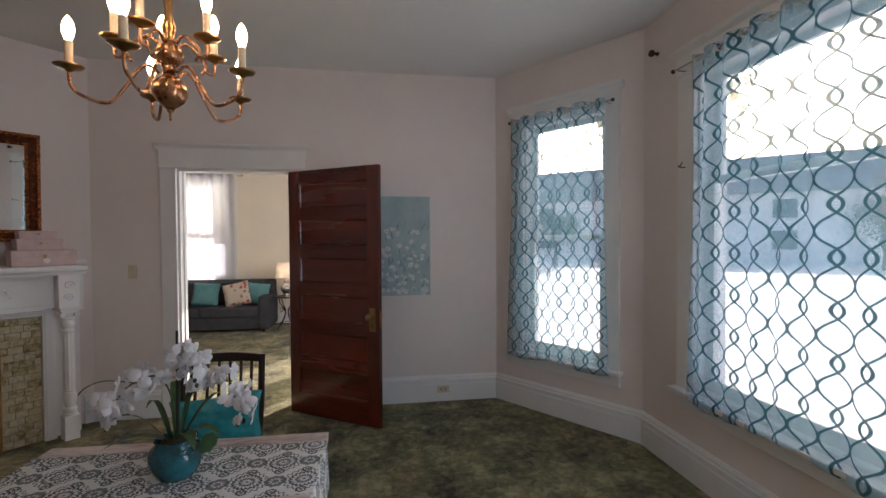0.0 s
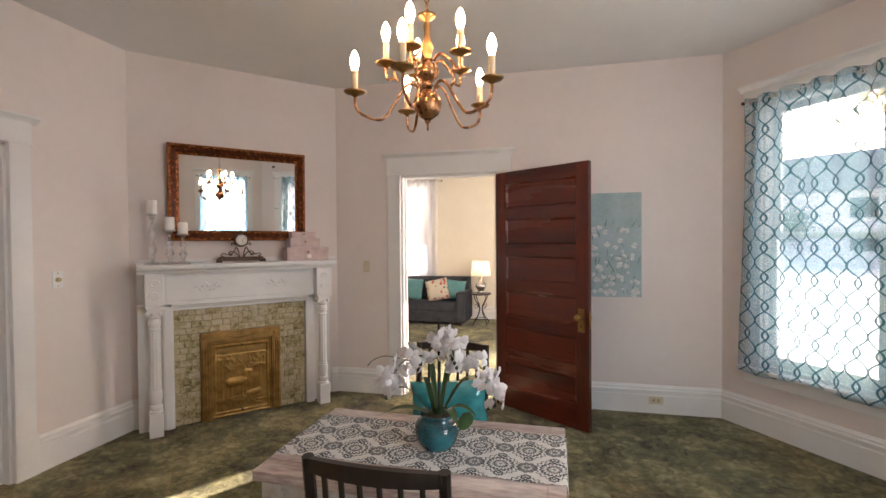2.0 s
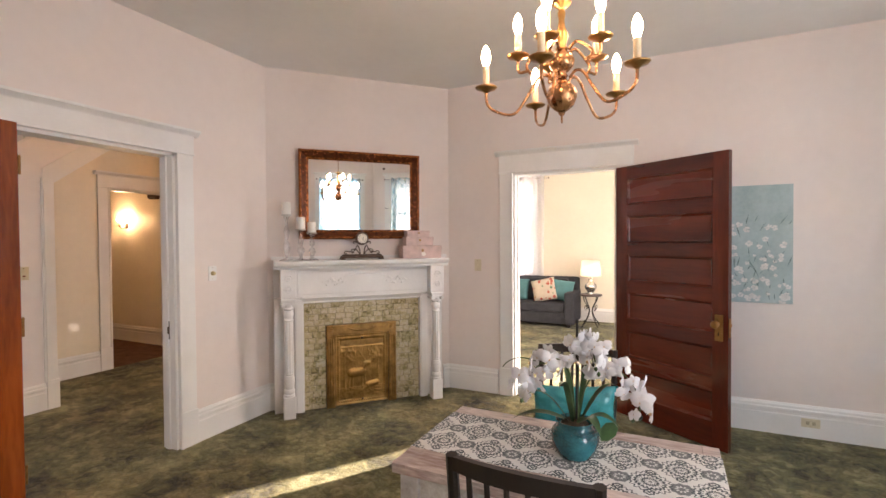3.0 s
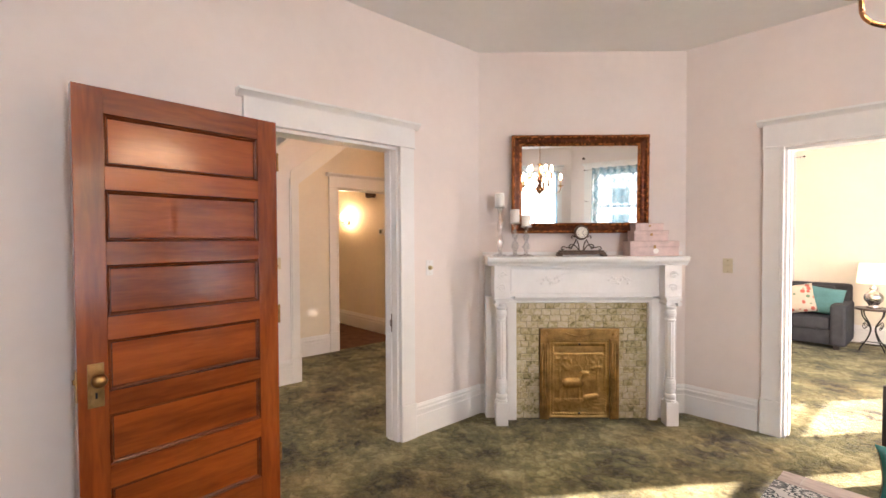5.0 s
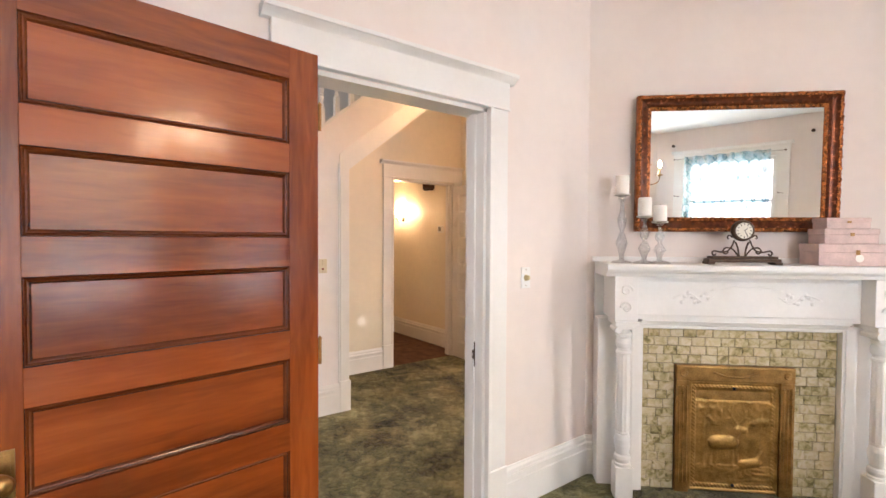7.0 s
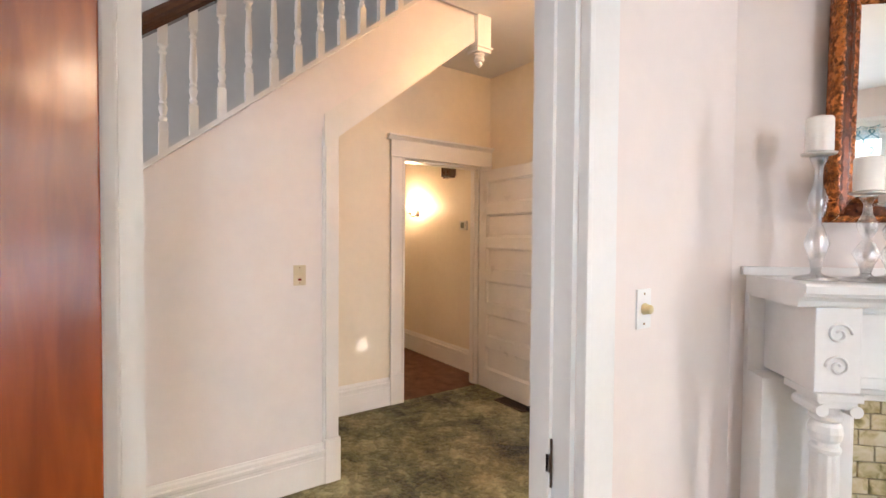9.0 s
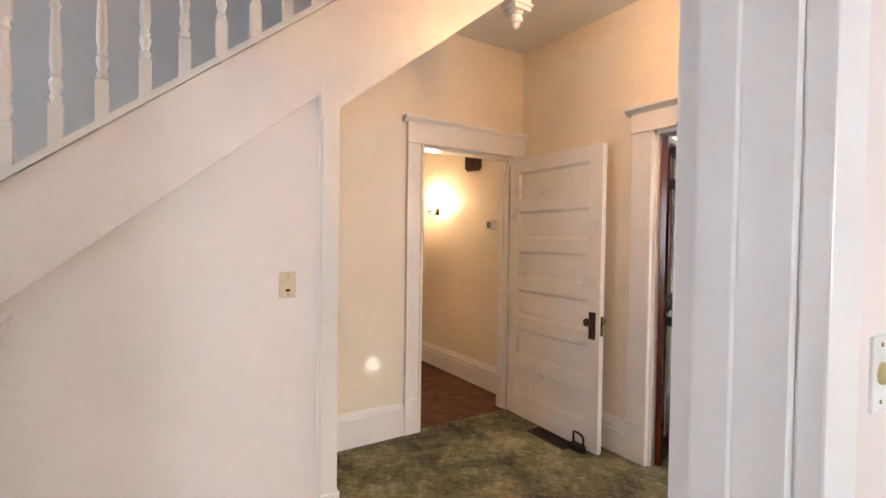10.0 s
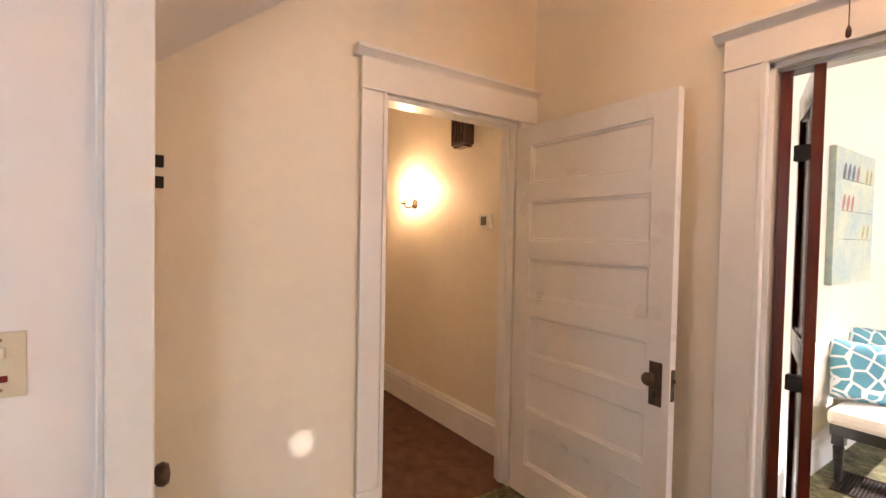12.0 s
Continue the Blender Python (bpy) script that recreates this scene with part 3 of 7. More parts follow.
# folded pair of narrow leaves in the wide opening
bifold = thing("folding_door", pose(-4.905, 4.50, 0.012), "folded dark red-brown wooden bifold door standing open", "door")
for nm, ax, ay, ang in (("outer_leaf", 0.054, 0.0, 109.2), ("inner_leaf", 0.154, 0.00, 112.6)):
    bm = bmesh.new()
    box(bm, 0, 0.07, -0.018, 0.018, 0, 2.11, bevel=0.002)
    box(bm, 0.45, 0.52, -0.018, 0.018, 0, 2.11, bevel=0.002)
    for z0, z1 in ((0, 0.16), (0.98, 1.08), (2.0, 2.11)):
        box(bm, 0.07, 0.45, -0.0175, 0.0175, z0, z1)
    leaf = part(nm, bm, DARK_WOOD, bifold)
    leaf.matrix_local = pose(ax, ay, 0, 0, 0, ang)
    for z0, z1 in ((0.16, 0.98), (1.08, 2.0)):
        pn = part("panel", bordered_panel(bmesh.new(), 0.07, 0.45, z0, z1, 0.0175), [DARK_WOOD, DARK_WOOD], leaf)
for hz in (0.93, 1.80):
    part("hinge", boxes((0.074, 0.134, 0.02, 0.05, hz - 0.03, hz + 0.03), bevel=0.004), IRON, bifold, "black iron hinge")
part("track", boxes((0.0, 1.22, -0.012, 0.012, 2.108, 2.122)), material("track_metal", (0.5, 0.5, 0.48), 0.35, 0.9), bifold)

# strike plate in the hall door's jamb
sp = tagged(put("strike_plate", boxes((-3.437, -3.413, 2.345, 2.349, 0.80, 0.93), (-3.430, -3.418, 2.340, 2.345, 0.84, 0.89), bevel=0.001), BRONZE), "small dark bronze strike plate on the door jamb", "strike plate")


# ---- switches, outlet, thermostat ----
def plate_thing(name, m, label, category, w=0.070, h=0.115, style="dimmer"):
    """A wall plate in a frame whose -y looks into the room."""
    t = thing(name, m, label, category)
    part("plate", boxes((-w / 2, w / 2, -0.006, 0, -h / 2, h / 2), bevel=0.002), TRIM if style == "dimmer" else IVORY, t)
    if style == "dimmer":
        k = lathe([(0.017, 0), (0.017, 0.004), (0.0145, 0.006), (0.0135, 0.020), (0.011, 0.023), (0.001, 0.024)], 20, flute=0.02, flutes=10)
        bmesh.ops.transform(k, matrix=Matrix.Translation((0, -0.006, 0)) @ Matrix.Rotation(math.pi / 2, 4, "X"), verts=k.verts)
        part("dial", k, material("gold_dial", (0.62, 0.50, 0.26), 0.4, spread=0.05, scale=30), t, smooth=True)
    if style == "toggle":
        part("toggle", boxes((-0.006, 0.006, -0.016, -0.006, -0.010, 0.012), bevel=0.002), IVORY, t)
    if style == "pair":
        part("toggle", boxes((-0.007, 0.007, -0.014, -0.006, 0.012, 0.032), bevel=0.002), IVORY, t)
        part("pilot_light", boxes((-0.010, 0.010, -0.010, -0.006, -0.030, -0.018), bevel=0.002), material("dark_red_lens", (0.18, 0.01, 0.008), 0.25), t, "dark red indicator")
    if style == "outlet":
        for x in (-0.019, 0.019):
            part("socket", boxes((x - 0.012, x + 0.012, -0.0075, -0.006, -0.016, 0.016), bevel=0.002), material("socket_face", (0.5, 0.43, 0.3), 0.5), t)
            part("slot", boxes((x - 0.006, x - 0.004, -0.0085, -0.0075, -0.007, 0.007), (x + 0.004, x + 0.006, -0.0085, -0.0075, -0.007, 0.007)), IRON, t)
    for z in (-h / 2 + 0.014, h / 2 - 0.014):
        s = lathe([(0.0035, 0), (0.003, 0.0015), (0.0005, 0.002)], 8)
        bmesh.ops.transform(s, matrix=Matrix.Translation((0, -0.006, z)) @ Matrix.Rotation(math.pi / 2, 4, "X"), verts=s.verts)
        part("screw", s, BRASS, t)
    return t


plate_thing("dimmer_switch", pose(-3.361, 2.665, 1.255, 0, 0, 90), "white wall plate with a round gold dimmer dial", "switch")
plate_thing("light_switch", pose(-1.853, 4.479, 1.253), "ivory toggle switch plate on beige wall", "switch", style="toggle")
plate_thing("hall_switch", pose(-5.222, 2.262, 1.235, 0, 0, 90), "ivory switch plate with a dark red indicator", "switch", style="pair")
plate_thing("wall_outlet", pose(0.80, 4.454, 0.115), "small ivory electrical outlet on white baseboard", "outlet", w=0.115, h=0.066, style="outlet")

thermo = thing("thermostat", pose(-6.61, 4.519, 1.585), "white wall thermostat with a grey display", "thermostat")
part("body", boxes((-0.06, 0.06, -0.028, 0, -0.05, 0.05), bevel=0.008), material("thermostat_plastic", (0.75, 0.74, 0.70), 0.4), thermo)
part("display", boxes((-0.035, 0.025, -0.030, -0.0285, -0.028, 0.032)), material("grey_display", (0.20, 0.21, 0.18), 0.2), thermo, "grey glass display")

chime = thing("door_chime", pose(-6.86, 4.519, 2.25), "dark brown wooden doorbell chime box", "door chime")
part("case", boxes((-0.085, 0.085, -0.085, 0, -0.11, 0.09), bevel=0.006), wood("chime_wood", (0.02, 0.008, 0.004), (0.06, 0.022, 0.01), 0.4), chime)
for k in range(4):
    x = -0.055 + k * 0.036
    part("slat", boxes((x - 0.008, x + 0.008, -0.093, -0.085, -0.09, 0.075), bevel=0.002), RAIL_WOOD, chime)
part("foot_moulding", boxes((-0.07, 0.07, -0.075, -0.004, -0.128, -0.11), bevel=0.006), RAIL_WOOD, chime)

# ---- fireplace ----
CHIM, CHIM_LEN = along(W0, N0)
# mantel frame: x along the chimney breast, -y out into the room
mantel = thing("fireplace_mantel", CHIM, "white painted Victorian wooden mantel with fluted columns", "fireplace mantel")
FRONT = 0.245


def slab(x0, x1, v0, v1, z0, z1, b=0.003):
    return boxes((x0, x1, -v1, -v0, z0, z1), bevel=b)


part("backboard", slab(0.045, 1.665, 0, 0.03, 0.955, 1.27), MANTEL_WHITE, mantel)
for x0, x1 in ((0.045, 0.285), (1.362, 1.60)):
    part("side_panel", slab(x0, x1, 0, 0.13, 0, 1.0), MANTEL_WHITE, mantel)
for x0, x1 in ((0.215, 0.291), (1.357, 1.433)):
    bm = slab(x0, x1, 0.13, 0.175, 0, 0.99)
    box(bm, x0 + 0.012, x1 - 0.012, -0.183, -0.175, 0.0, 0.97, bevel=0.003)
    part("inner_pilaster", bm, MANTEL_WHITE, mantel)
# lintel moulding over the tiles
part("lintel_moulding", extrude([(0, 0.952), (-0.165, 0.952), (-0.172, 0.958), (-0.172, 0.972), (-0.184, 0.980), (-0.190, 0.994), (-0.205, 1.000), (-0.205, 1.012), (0, 1.012)], 1.10, at=0.275), MANTEL_WHITE, mantel)
# frieze and the blocks above the columns
bm = slab(0.20, 1.45, 0.0, 0.205, 1.010, 1.262, 0.004)
box(bm, 0.24, 1.40, -0.213, -0.205, 1.035, 1.235, bevel=0.004)
part("frieze", bm, MANTEL_WHITE, mantel)
for x0, x1 in ((0.098, 0.222), (1.424, 1.556)):
    blk = part("column_block", slab(x0, x1, 0.0, 0.302, 1.012, 1.262, 0.004), MANTEL_WHITE, mantel)
    xc = (x0 + x1) / 2
    for dx, dz, rot in ((0, 0.03, 1), (0, -0.03, -1)):
        bm = bmesh.new()
        pts = []
        for k in range(22):
            a = k * 0.42
            r = 0.034 - k * 0.0013
            pts.append((xc + dx + r * math.cos(a) * rot, -0.304, 1.137 + dz * 1.6 + r * math.sin(a)))
        tube(pts, 0.0045, 6, bm)
        part("scroll_carving", bm, MANTEL_WHITE, blk, smooth=True)
# applied garland on the frieze
bm = bmesh.new()
for cx, s in ((0.56, -1), (1.10, 1)):
    for k in range(9):
        a = k * 0.7
        r = 0.012 + 0.012 * (k % 3)
        lathe([(0.001, 0.0025), (0.008, 0.0018), (0.014, -0.001)], 8, (0, 0, 0), bm)
        vs = list(bm.verts)[-24:]
        bmesh.ops.transform(bm, matrix=Matrix.Translation((cx + s * (0.018 * k - 0.07), -0.213, 1.14 + 0.028 * math.sin(k * 1.3))) @ Matrix.Rotation(math.pi / 2, 4, "X"), verts=vs)
    tube([(cx - s * 0.10, -0.214, 1.15), (cx - s * 0.04, -0.215, 1.115), (cx + s * 0.03, -0.215, 1.165), (cx + s * 0.12, -0.214, 1.135)], 0.0028, 6, bm, smooth_steps=5)
tube([(0.64, -0.214, 1.185), (0.75, -0.215, 1.205), (0.83, -0.215, 1.208), (0.91, -0.215, 1.205), (1.02, -0.214, 1.185)], 0.0025, 6, bm, smooth_steps=5)
part("garland_carving", bm, MANTEL_WHITE, mantel, "low relief garland under white paint", smooth=True)
# shelf with a moulded edge
SHELF = [(0, 1.262), (-0.302, 1.262), (-0.306, 1.268), (-0.310, 1.280), (-0.322, 1.290), (-0.332, 1.294), (-0.334, 1.302), (-0.342, 1.304), (-0.344, 1.326), (-0.338, 1.332), (0, 1.332)]
bm = extrude(SHELF, 1.550, at=0.048)
part("shelf", bm, MANTEL_WHITE, mantel)
part("shelf_backing", slab(0.03, 1.70, 0.0, 0.018, 1.332, 1.362), MANTEL_WHITE, mantel)
# columns
for xc in (0.160, 1.490):
    col = part("plinth", slab(xc - 0.048, xc + 0.048, 0.205, 0.305, 0, 0.185, 0.004), MANTEL_WHITE, mantel)
    bm = lathe([(0.046, 0.185), (0.046, 0.20), (0.040, 0.206), (0.043, 0.214), (0.046, 0.228), (0.042, 0.242), (0.033, 0.25), (0.036, 0.262), (0.043, 0.30), (0.044, 0.335), (0.038, 0.36), (0.033, 0.366), (0.038, 0.374), (0.034, 0.382)], 24, (xc, -0.255, 0))
    lathe([(0.036, 0.382), (0.036, 0.40), (0.0355, 0.60), (0.034, 0.82)], 40, (xc, -0.255, 0), bm, flute=0.045, flutes=10)
    lathe([(0.034, 0.82), (0.040, 0.826), (0.040, 0.836), (0.034, 0.842), (0.034, 0.855), (0.041, 0.866), (0.044, 0.885), (0.040, 0.905), (0.034, 0.915), (0.042, 0.925), (0.042, 0.935), (0.036, 0.942), (0.036, 0.968)], 24, (xc, -0.255, 0), bm)
    part("column", bm, MANTEL_WHITE, mantel, smooth=False)
    bm = slab(xc - 0.062, xc + 0.062, 0.150, 0.318, 0.988, 1.012, 0.004)
    box(bm, xc - 0.052, xc + 0.052, -0.308, -0.20, 0.966, 0.988, bevel=0.003)
    for s in (-1, 1):
        tube([(xc + s * 0.045, -0.315, 0.962), (xc + s * 0.045, -0.195, 0.962)], 0.018, 12, bm)
    part("capital", bm, MANTEL_WHITE, mantel)

# brass fire front
FIRE = material("embossed_brass", (0.49, 0.285, 0.092), 0.40, 1.0, spread=0.15, scale=14, bump=0.3, bump_scale=70, dark=(0.25, 0.135, 0.042))
FIRE_DARK = material("dark_copper_brass", (0.43, 0.245, 0.085), 0.42, 1.0, spread=0.25, scale=14, bump=0.2, bump_scale=70)
fire = thing("fireplace_cover", CHIM, "embossed brass fireplace cover with a stag relief", "fireplace cover")
fx0, fx1, fz = 0.483, 1.124, 0.743
for x0, x1 in ((fx0, fx0 + 0.075), (fx1 - 0.075, fx1)):
    bm = slab(x0, x1, 0.13, 0.165, 0, fz - 0.09, 0.004)
    for k in range(3):
        xx = x0 + 0.016 + k * 0.021
        tube([(xx, -0.166, 0.06), (xx, -0.166, fz - 0.12)], 0.006, 6, bm)
    part("side_post", bm, FIRE_DARK, fire)
bm = slab(fx0, fx1, 0.13, 0.168, fz - 0.09, fz, 0.005)
box(bm, fx0 + 0.01, fx1 - 0.01, -0.176, -0.168, fz - 0.016, fz - 0.004, bevel=0.003)
tube([(fx0 + 0.20, -0.168, fz - 0.035), (fx0 + 0.26, -0.170, fz - 0.055), ((fx0 + fx1) / 2, -0.171, fz - 0.062), (fx1 - 0.26, -0.170, fz - 0.055), (fx1 - 0.20, -0.168, fz - 0.035)], 0.006, 8, bm, smooth_steps=5)
for x in (fx0 + 0.04, fx1 - 0.04):
    lathe([(0.022, 0), (0.018, 0.006), (0.010, 0.004), (0.006, 0.010), (0.001, 0.010)], 12, (0, 0, 0), bm)
    vs = list(bm.verts)[-60:]
    bmesh.ops.transform(bm, matrix=Matrix.Translation((x, -0.168, fz - 0.045)) @ Matrix.Rotation(math.pi / 2, 4, "X"), verts=vs)
part("header", bm, FIRE_DARK, fire, smooth=False)
# the panel: a finely modelled relief, highest along an animal's body and the branches
px0, px1, pz0, pz1 = fx0 + 0.078, fx1 - 0.078, 0.012, fz - 0.095
bm = bmesh.new()
nx, nz = 104, 124


def rod(u, w, a, b, r):
    """Height of a rounded bar from a to b, on a panel 1 wide and 1.24 high."""
    p, q = Vector((u, w * 1.24)), Vector((a[0], a[1] * 1.24))
    d = Vector((b[0], b[1] * 1.24)) - q
    k = max(0.0, min(1.0, (p - q).dot(d) / max(1e-9, d.dot(d))))
    t = (p - q - d * k).length / r
    return math.sqrt(1 - t * t) * r if t < 1 else 0.0


STAG = [((0.30, 0.44), (0.50, 0.45), 0.075), ((0.50, 0.46), (0.56, 0.56), 0.045), ((0.56, 0.58), (0.64, 0.56), 0.032), ((0.27, 0.42), (0.24, 0.24), 0.022), ((0.32, 0.40), (0.31, 0.22), 0.020), ((0.50, 0.42), (0.50, 0.22), 0.020), ((0.54, 0.43), (0.57, 0.24), 0.018),
        ((0.56, 0.60), (0.45, 0.74), 0.012), ((0.51, 0.67), (0.42, 0.66), 0.009), ((0.48, 0.71), (0.50, 0.79), 0.009), ((0.58, 0.60), (0.66, 0.74), 0.012), ((0.62, 0.67), (0.71, 0.67), 0.009), ((0.64, 0.71), (0.61, 0.79), 0.009),
        ((0.62, 0.25), (0.78, 0.27), 0.050), ((0.78, 0.29), (0.83, 0.36), 0.022), ((0.17, 0.18), (0.17, 0.76), 0.020), ((0.17, 0.55), (0.30, 0.68), 0.012), ((0.17, 0.64), (0.26, 0.77), 0.011), ((0.80, 0.40), (0.82, 0.74), 0.016), ((0.82, 0.58), (0.72, 0.66), 0.010)]


def relief(u, w):
    e = min(u, 1 - u, (w) * 1.24, (1 - w) * 1.24)
    if e < 0.085:
        rope = 0.5 + 0.5 * math.cos((u + w * 1.24) * 150)
        return 0.010 if e < 0.025 else 0.003 + (0.007 * rope if 0.035 < e < 0.075 else 0)
    h = max(rod(u, w, a, b, r) for a, b, r in STAG) * 0.15
    leaf = noise.noise(Vector((u * 15, w * 18, 3.1)))
    if 0.60 < w < 0.82 and (u < 0.38 or u > 0.68):
        h = max(h, 0.006 * max(0, leaf + 0.15))
    if w < 0.24:
        h = max(h, 0.0045 * abs(noise.noise(Vector((u * 9, w * 22, 5.0)))) + 0.002)
    h += 0.0009 * noise.noise(Vector((u * 30, w * 36, 1.0)))
    if w > 0.82:
        h -= 0.009 * math.sin(math.pi * min(1.0, (w - 0.82) / 0.11)) * (1 - (2 * u - 1) ** 4)
    return h


grid = [[bm.verts.new((px0 + (px1 - px0) * i / nx, -0.145 - relief(i / nx, k / nz), pz0 + (pz1 - pz0) * k / nz)) for i in range(nx + 1)] for k in range(nz + 1)]
for k in range(nz):
    for i in range(nx):
        bm.faces.new((grid[k][i], grid[k][i + 1], grid[k + 1][i + 1], grid[k + 1][i]))
part("relief_panel", bm, FIRE, fire, "stamped golden brass relief of a stag and branches", smooth=True)
part("panel_back", slab(px0, px1, 0.13, 0.142, pz0, pz1, 0), FIRE_DARK, fire)
for z in (0.05, pz1 - 0.035):
    k = lathe([(0.009, 0), (0.008, 0.008), (0.004, 0.012), (0.001, 0.013)], 12)
    bmesh.ops.transform(k, matrix=Matrix.Translation(((px0 + px1) / 2, -0.155, z)) @ Matrix.Rotation(math.pi / 2, 4, "X"), verts=k.verts)
    part("pull_knob", k, IRON, fire, smooth=True)

# tiled surround
TILE_BACK = material("grey_grout", (0.30, 0.26, 0.17), 0.9, spread=0.2, scale=20, bump=0.2)
tile_wall = structure(put("fireplace_surround", slab(0.28, 1.37, 0.0, 0.126, 0, 0.955, 0), TILE_BACK, m=CHIM), "fireplace surround of mottled green and cream glazed tiles", "tiled surround")

def tile_material():
    """Handmade glaze: cream, ochre and grey-green clouds inside each tile, each tile differing."""
    m = bpy.data.materials.new("mottled_glazed_tile")
    m.use_nodes = True
    n, l = m.node_tree.nodes, m.node_tree.links
    b = n["Principled BSDF"]
    geo, info, add, cloud, ramp, mul = n.new("ShaderNodeTexCoord"), n.new("ShaderNodeObjectInfo"), n.new("ShaderNodeVectorMath"), n.new("ShaderNodeTexNoise"), n.new("ShaderNodeValToRGB"), n.new("ShaderNodeMath")
    mul.operation, mul.inputs[1].default_value = "MULTIPLY", 40
    l.new(info.outputs["Random"], mul.inputs[0])
    add.operation = "ADD"
    l.new(geo.outputs["Object"], add.inputs[0])
    l.new(mul.outputs[0], add.inputs[1])
    cloud.inputs["Scale"].default_value, cloud.inputs["Detail"].default_value, cloud.inputs["Distortion"].default_value = 26, 4, 0.8
    l.new(add.outputs["Vector"], cloud.inputs["Vector"])
    mix = n.new("ShaderNodeMath")
    mix.operation, mix.inputs[1].default_value = "MULTIPLY_ADD", 0.22
    l.new(info.outputs["Random"], mix.inputs[0])
    l.new(cloud.outputs["Fac"], mix.inputs[2])
    e = ramp.color_ramp.elements
    e[0].position, e[1].position = 0.36, 0.84
    e[0].color, e[1].color = (0.19, 0.165, 0.075, 1), (0.66, 0.58, 0.43, 1)
    e.new(0.48).color = (0.40, 0.335, 0.17, 1)
    e.new(0.60).color = (0.56, 0.47, 0.29, 1)
    l.new(mix.outputs[0], ramp.inputs["Fac"])
    l.new(ramp.outputs["Color"], b.inputs["Base Color"])
    b.inputs["Roughness"].default_value, b.inputs["Coat Weight"].default_value = 0.25, 0.3
    bp = n.new("ShaderNodeBump")
    bp.inputs["Strength"].default_value, bp.inputs["Distance"].default_value = 0.3, 0.004
    l.new(cloud.outputs["Fac"], bp.inputs["Height"])
    l.new(bp.outputs["Normal"], b.inputs["Normal"])
    return m
TILE = tile_material()

# ---- on the mantelpiece ----
def on_mantel(u, v, z=1.333, turn=0.0):
    return CHIM @ pose(u, -v, z, 0, 0, turn)

mir = thing("wall_mirror", CHIM @ pose(0.83, -0.03, 1.517, 1.2, 0, 0), "rectangular mirror in an ornate dark gilt frame above the mantel", "mirror")
MW, MH, FW = 1.125, 0.805, 0.088
prof = [(0.0, 0.0), (0.0, 0.045), (0.010, 0.055), (0.022, 0.050), (0.030, 0.038), (0.048, 0.034), (0.060, 0.030), (0.066, 0.022), (0.078, 0.020), (0.088, 0.012), (0.088, 0.0)]
for side in range(4):
    bm = bmesh.new()
    horizontal = side % 2 == 0
    L = MW if horizontal else MH
    steps = 60
    rows = []
    for k in range(steps + 1):
        ring = []
        for j, (inn, out) in enumerate(prof):
            s = inn + (L - 2 * inn) * k / steps
            wob = 0.006 * math.sin(k * 1.9) * math.cos(k * 0.7) if 1 <= j <= 3 else 0.0025 * math.sin(k * 2.7) if j in (7, 8) else 0
            o = out + wob
            if side == 0:
                co = (-MW / 2 + s, -o, inn)
            elif side == 1:
                co = (MW / 2 - inn, -o, s)
            elif side == 2:
                co = (MW / 2 - s, -o, MH - inn)
            else:
                co = (-MW / 2 + inn, -o, MH - s)
            ring.append(bm.verts.new(co))
        rows.append(ring)
    for a, b in zip(rows, rows[1:]):
        for j in range(len(prof) - 1):
            bm.faces.new((a[j], b[j], b[j + 1], a[j + 1])).material_index = 1 if 3 <= j <= 6 else 0
    part("frame_side", bm, [GILT, GILT_DARK], mir, "ornate dark gilt moulding", smooth=True)
MIRROR = bpy.data.materials.new("mirror_silver")
MIRROR.use_nodes = True
MIRROR.node_tree.nodes["Principled BSDF"].inputs["Base Color"].default_value = (0.86, 0.87, 0.86, 1)
MIRROR.node_tree.nodes["Principled BSDF"].inputs["Metallic"].default_value = 1.0
MIRROR.node_tree.nodes["Principled BSDF"].inputs["Roughness"].default_value = 0.01
part("mirror_glass", boxes((-MW / 2 + FW - 0.006, MW / 2 - FW + 0.006, -0.013, -0.004, FW - 0.006, MH - FW + 0.006)), MIRROR, mir)

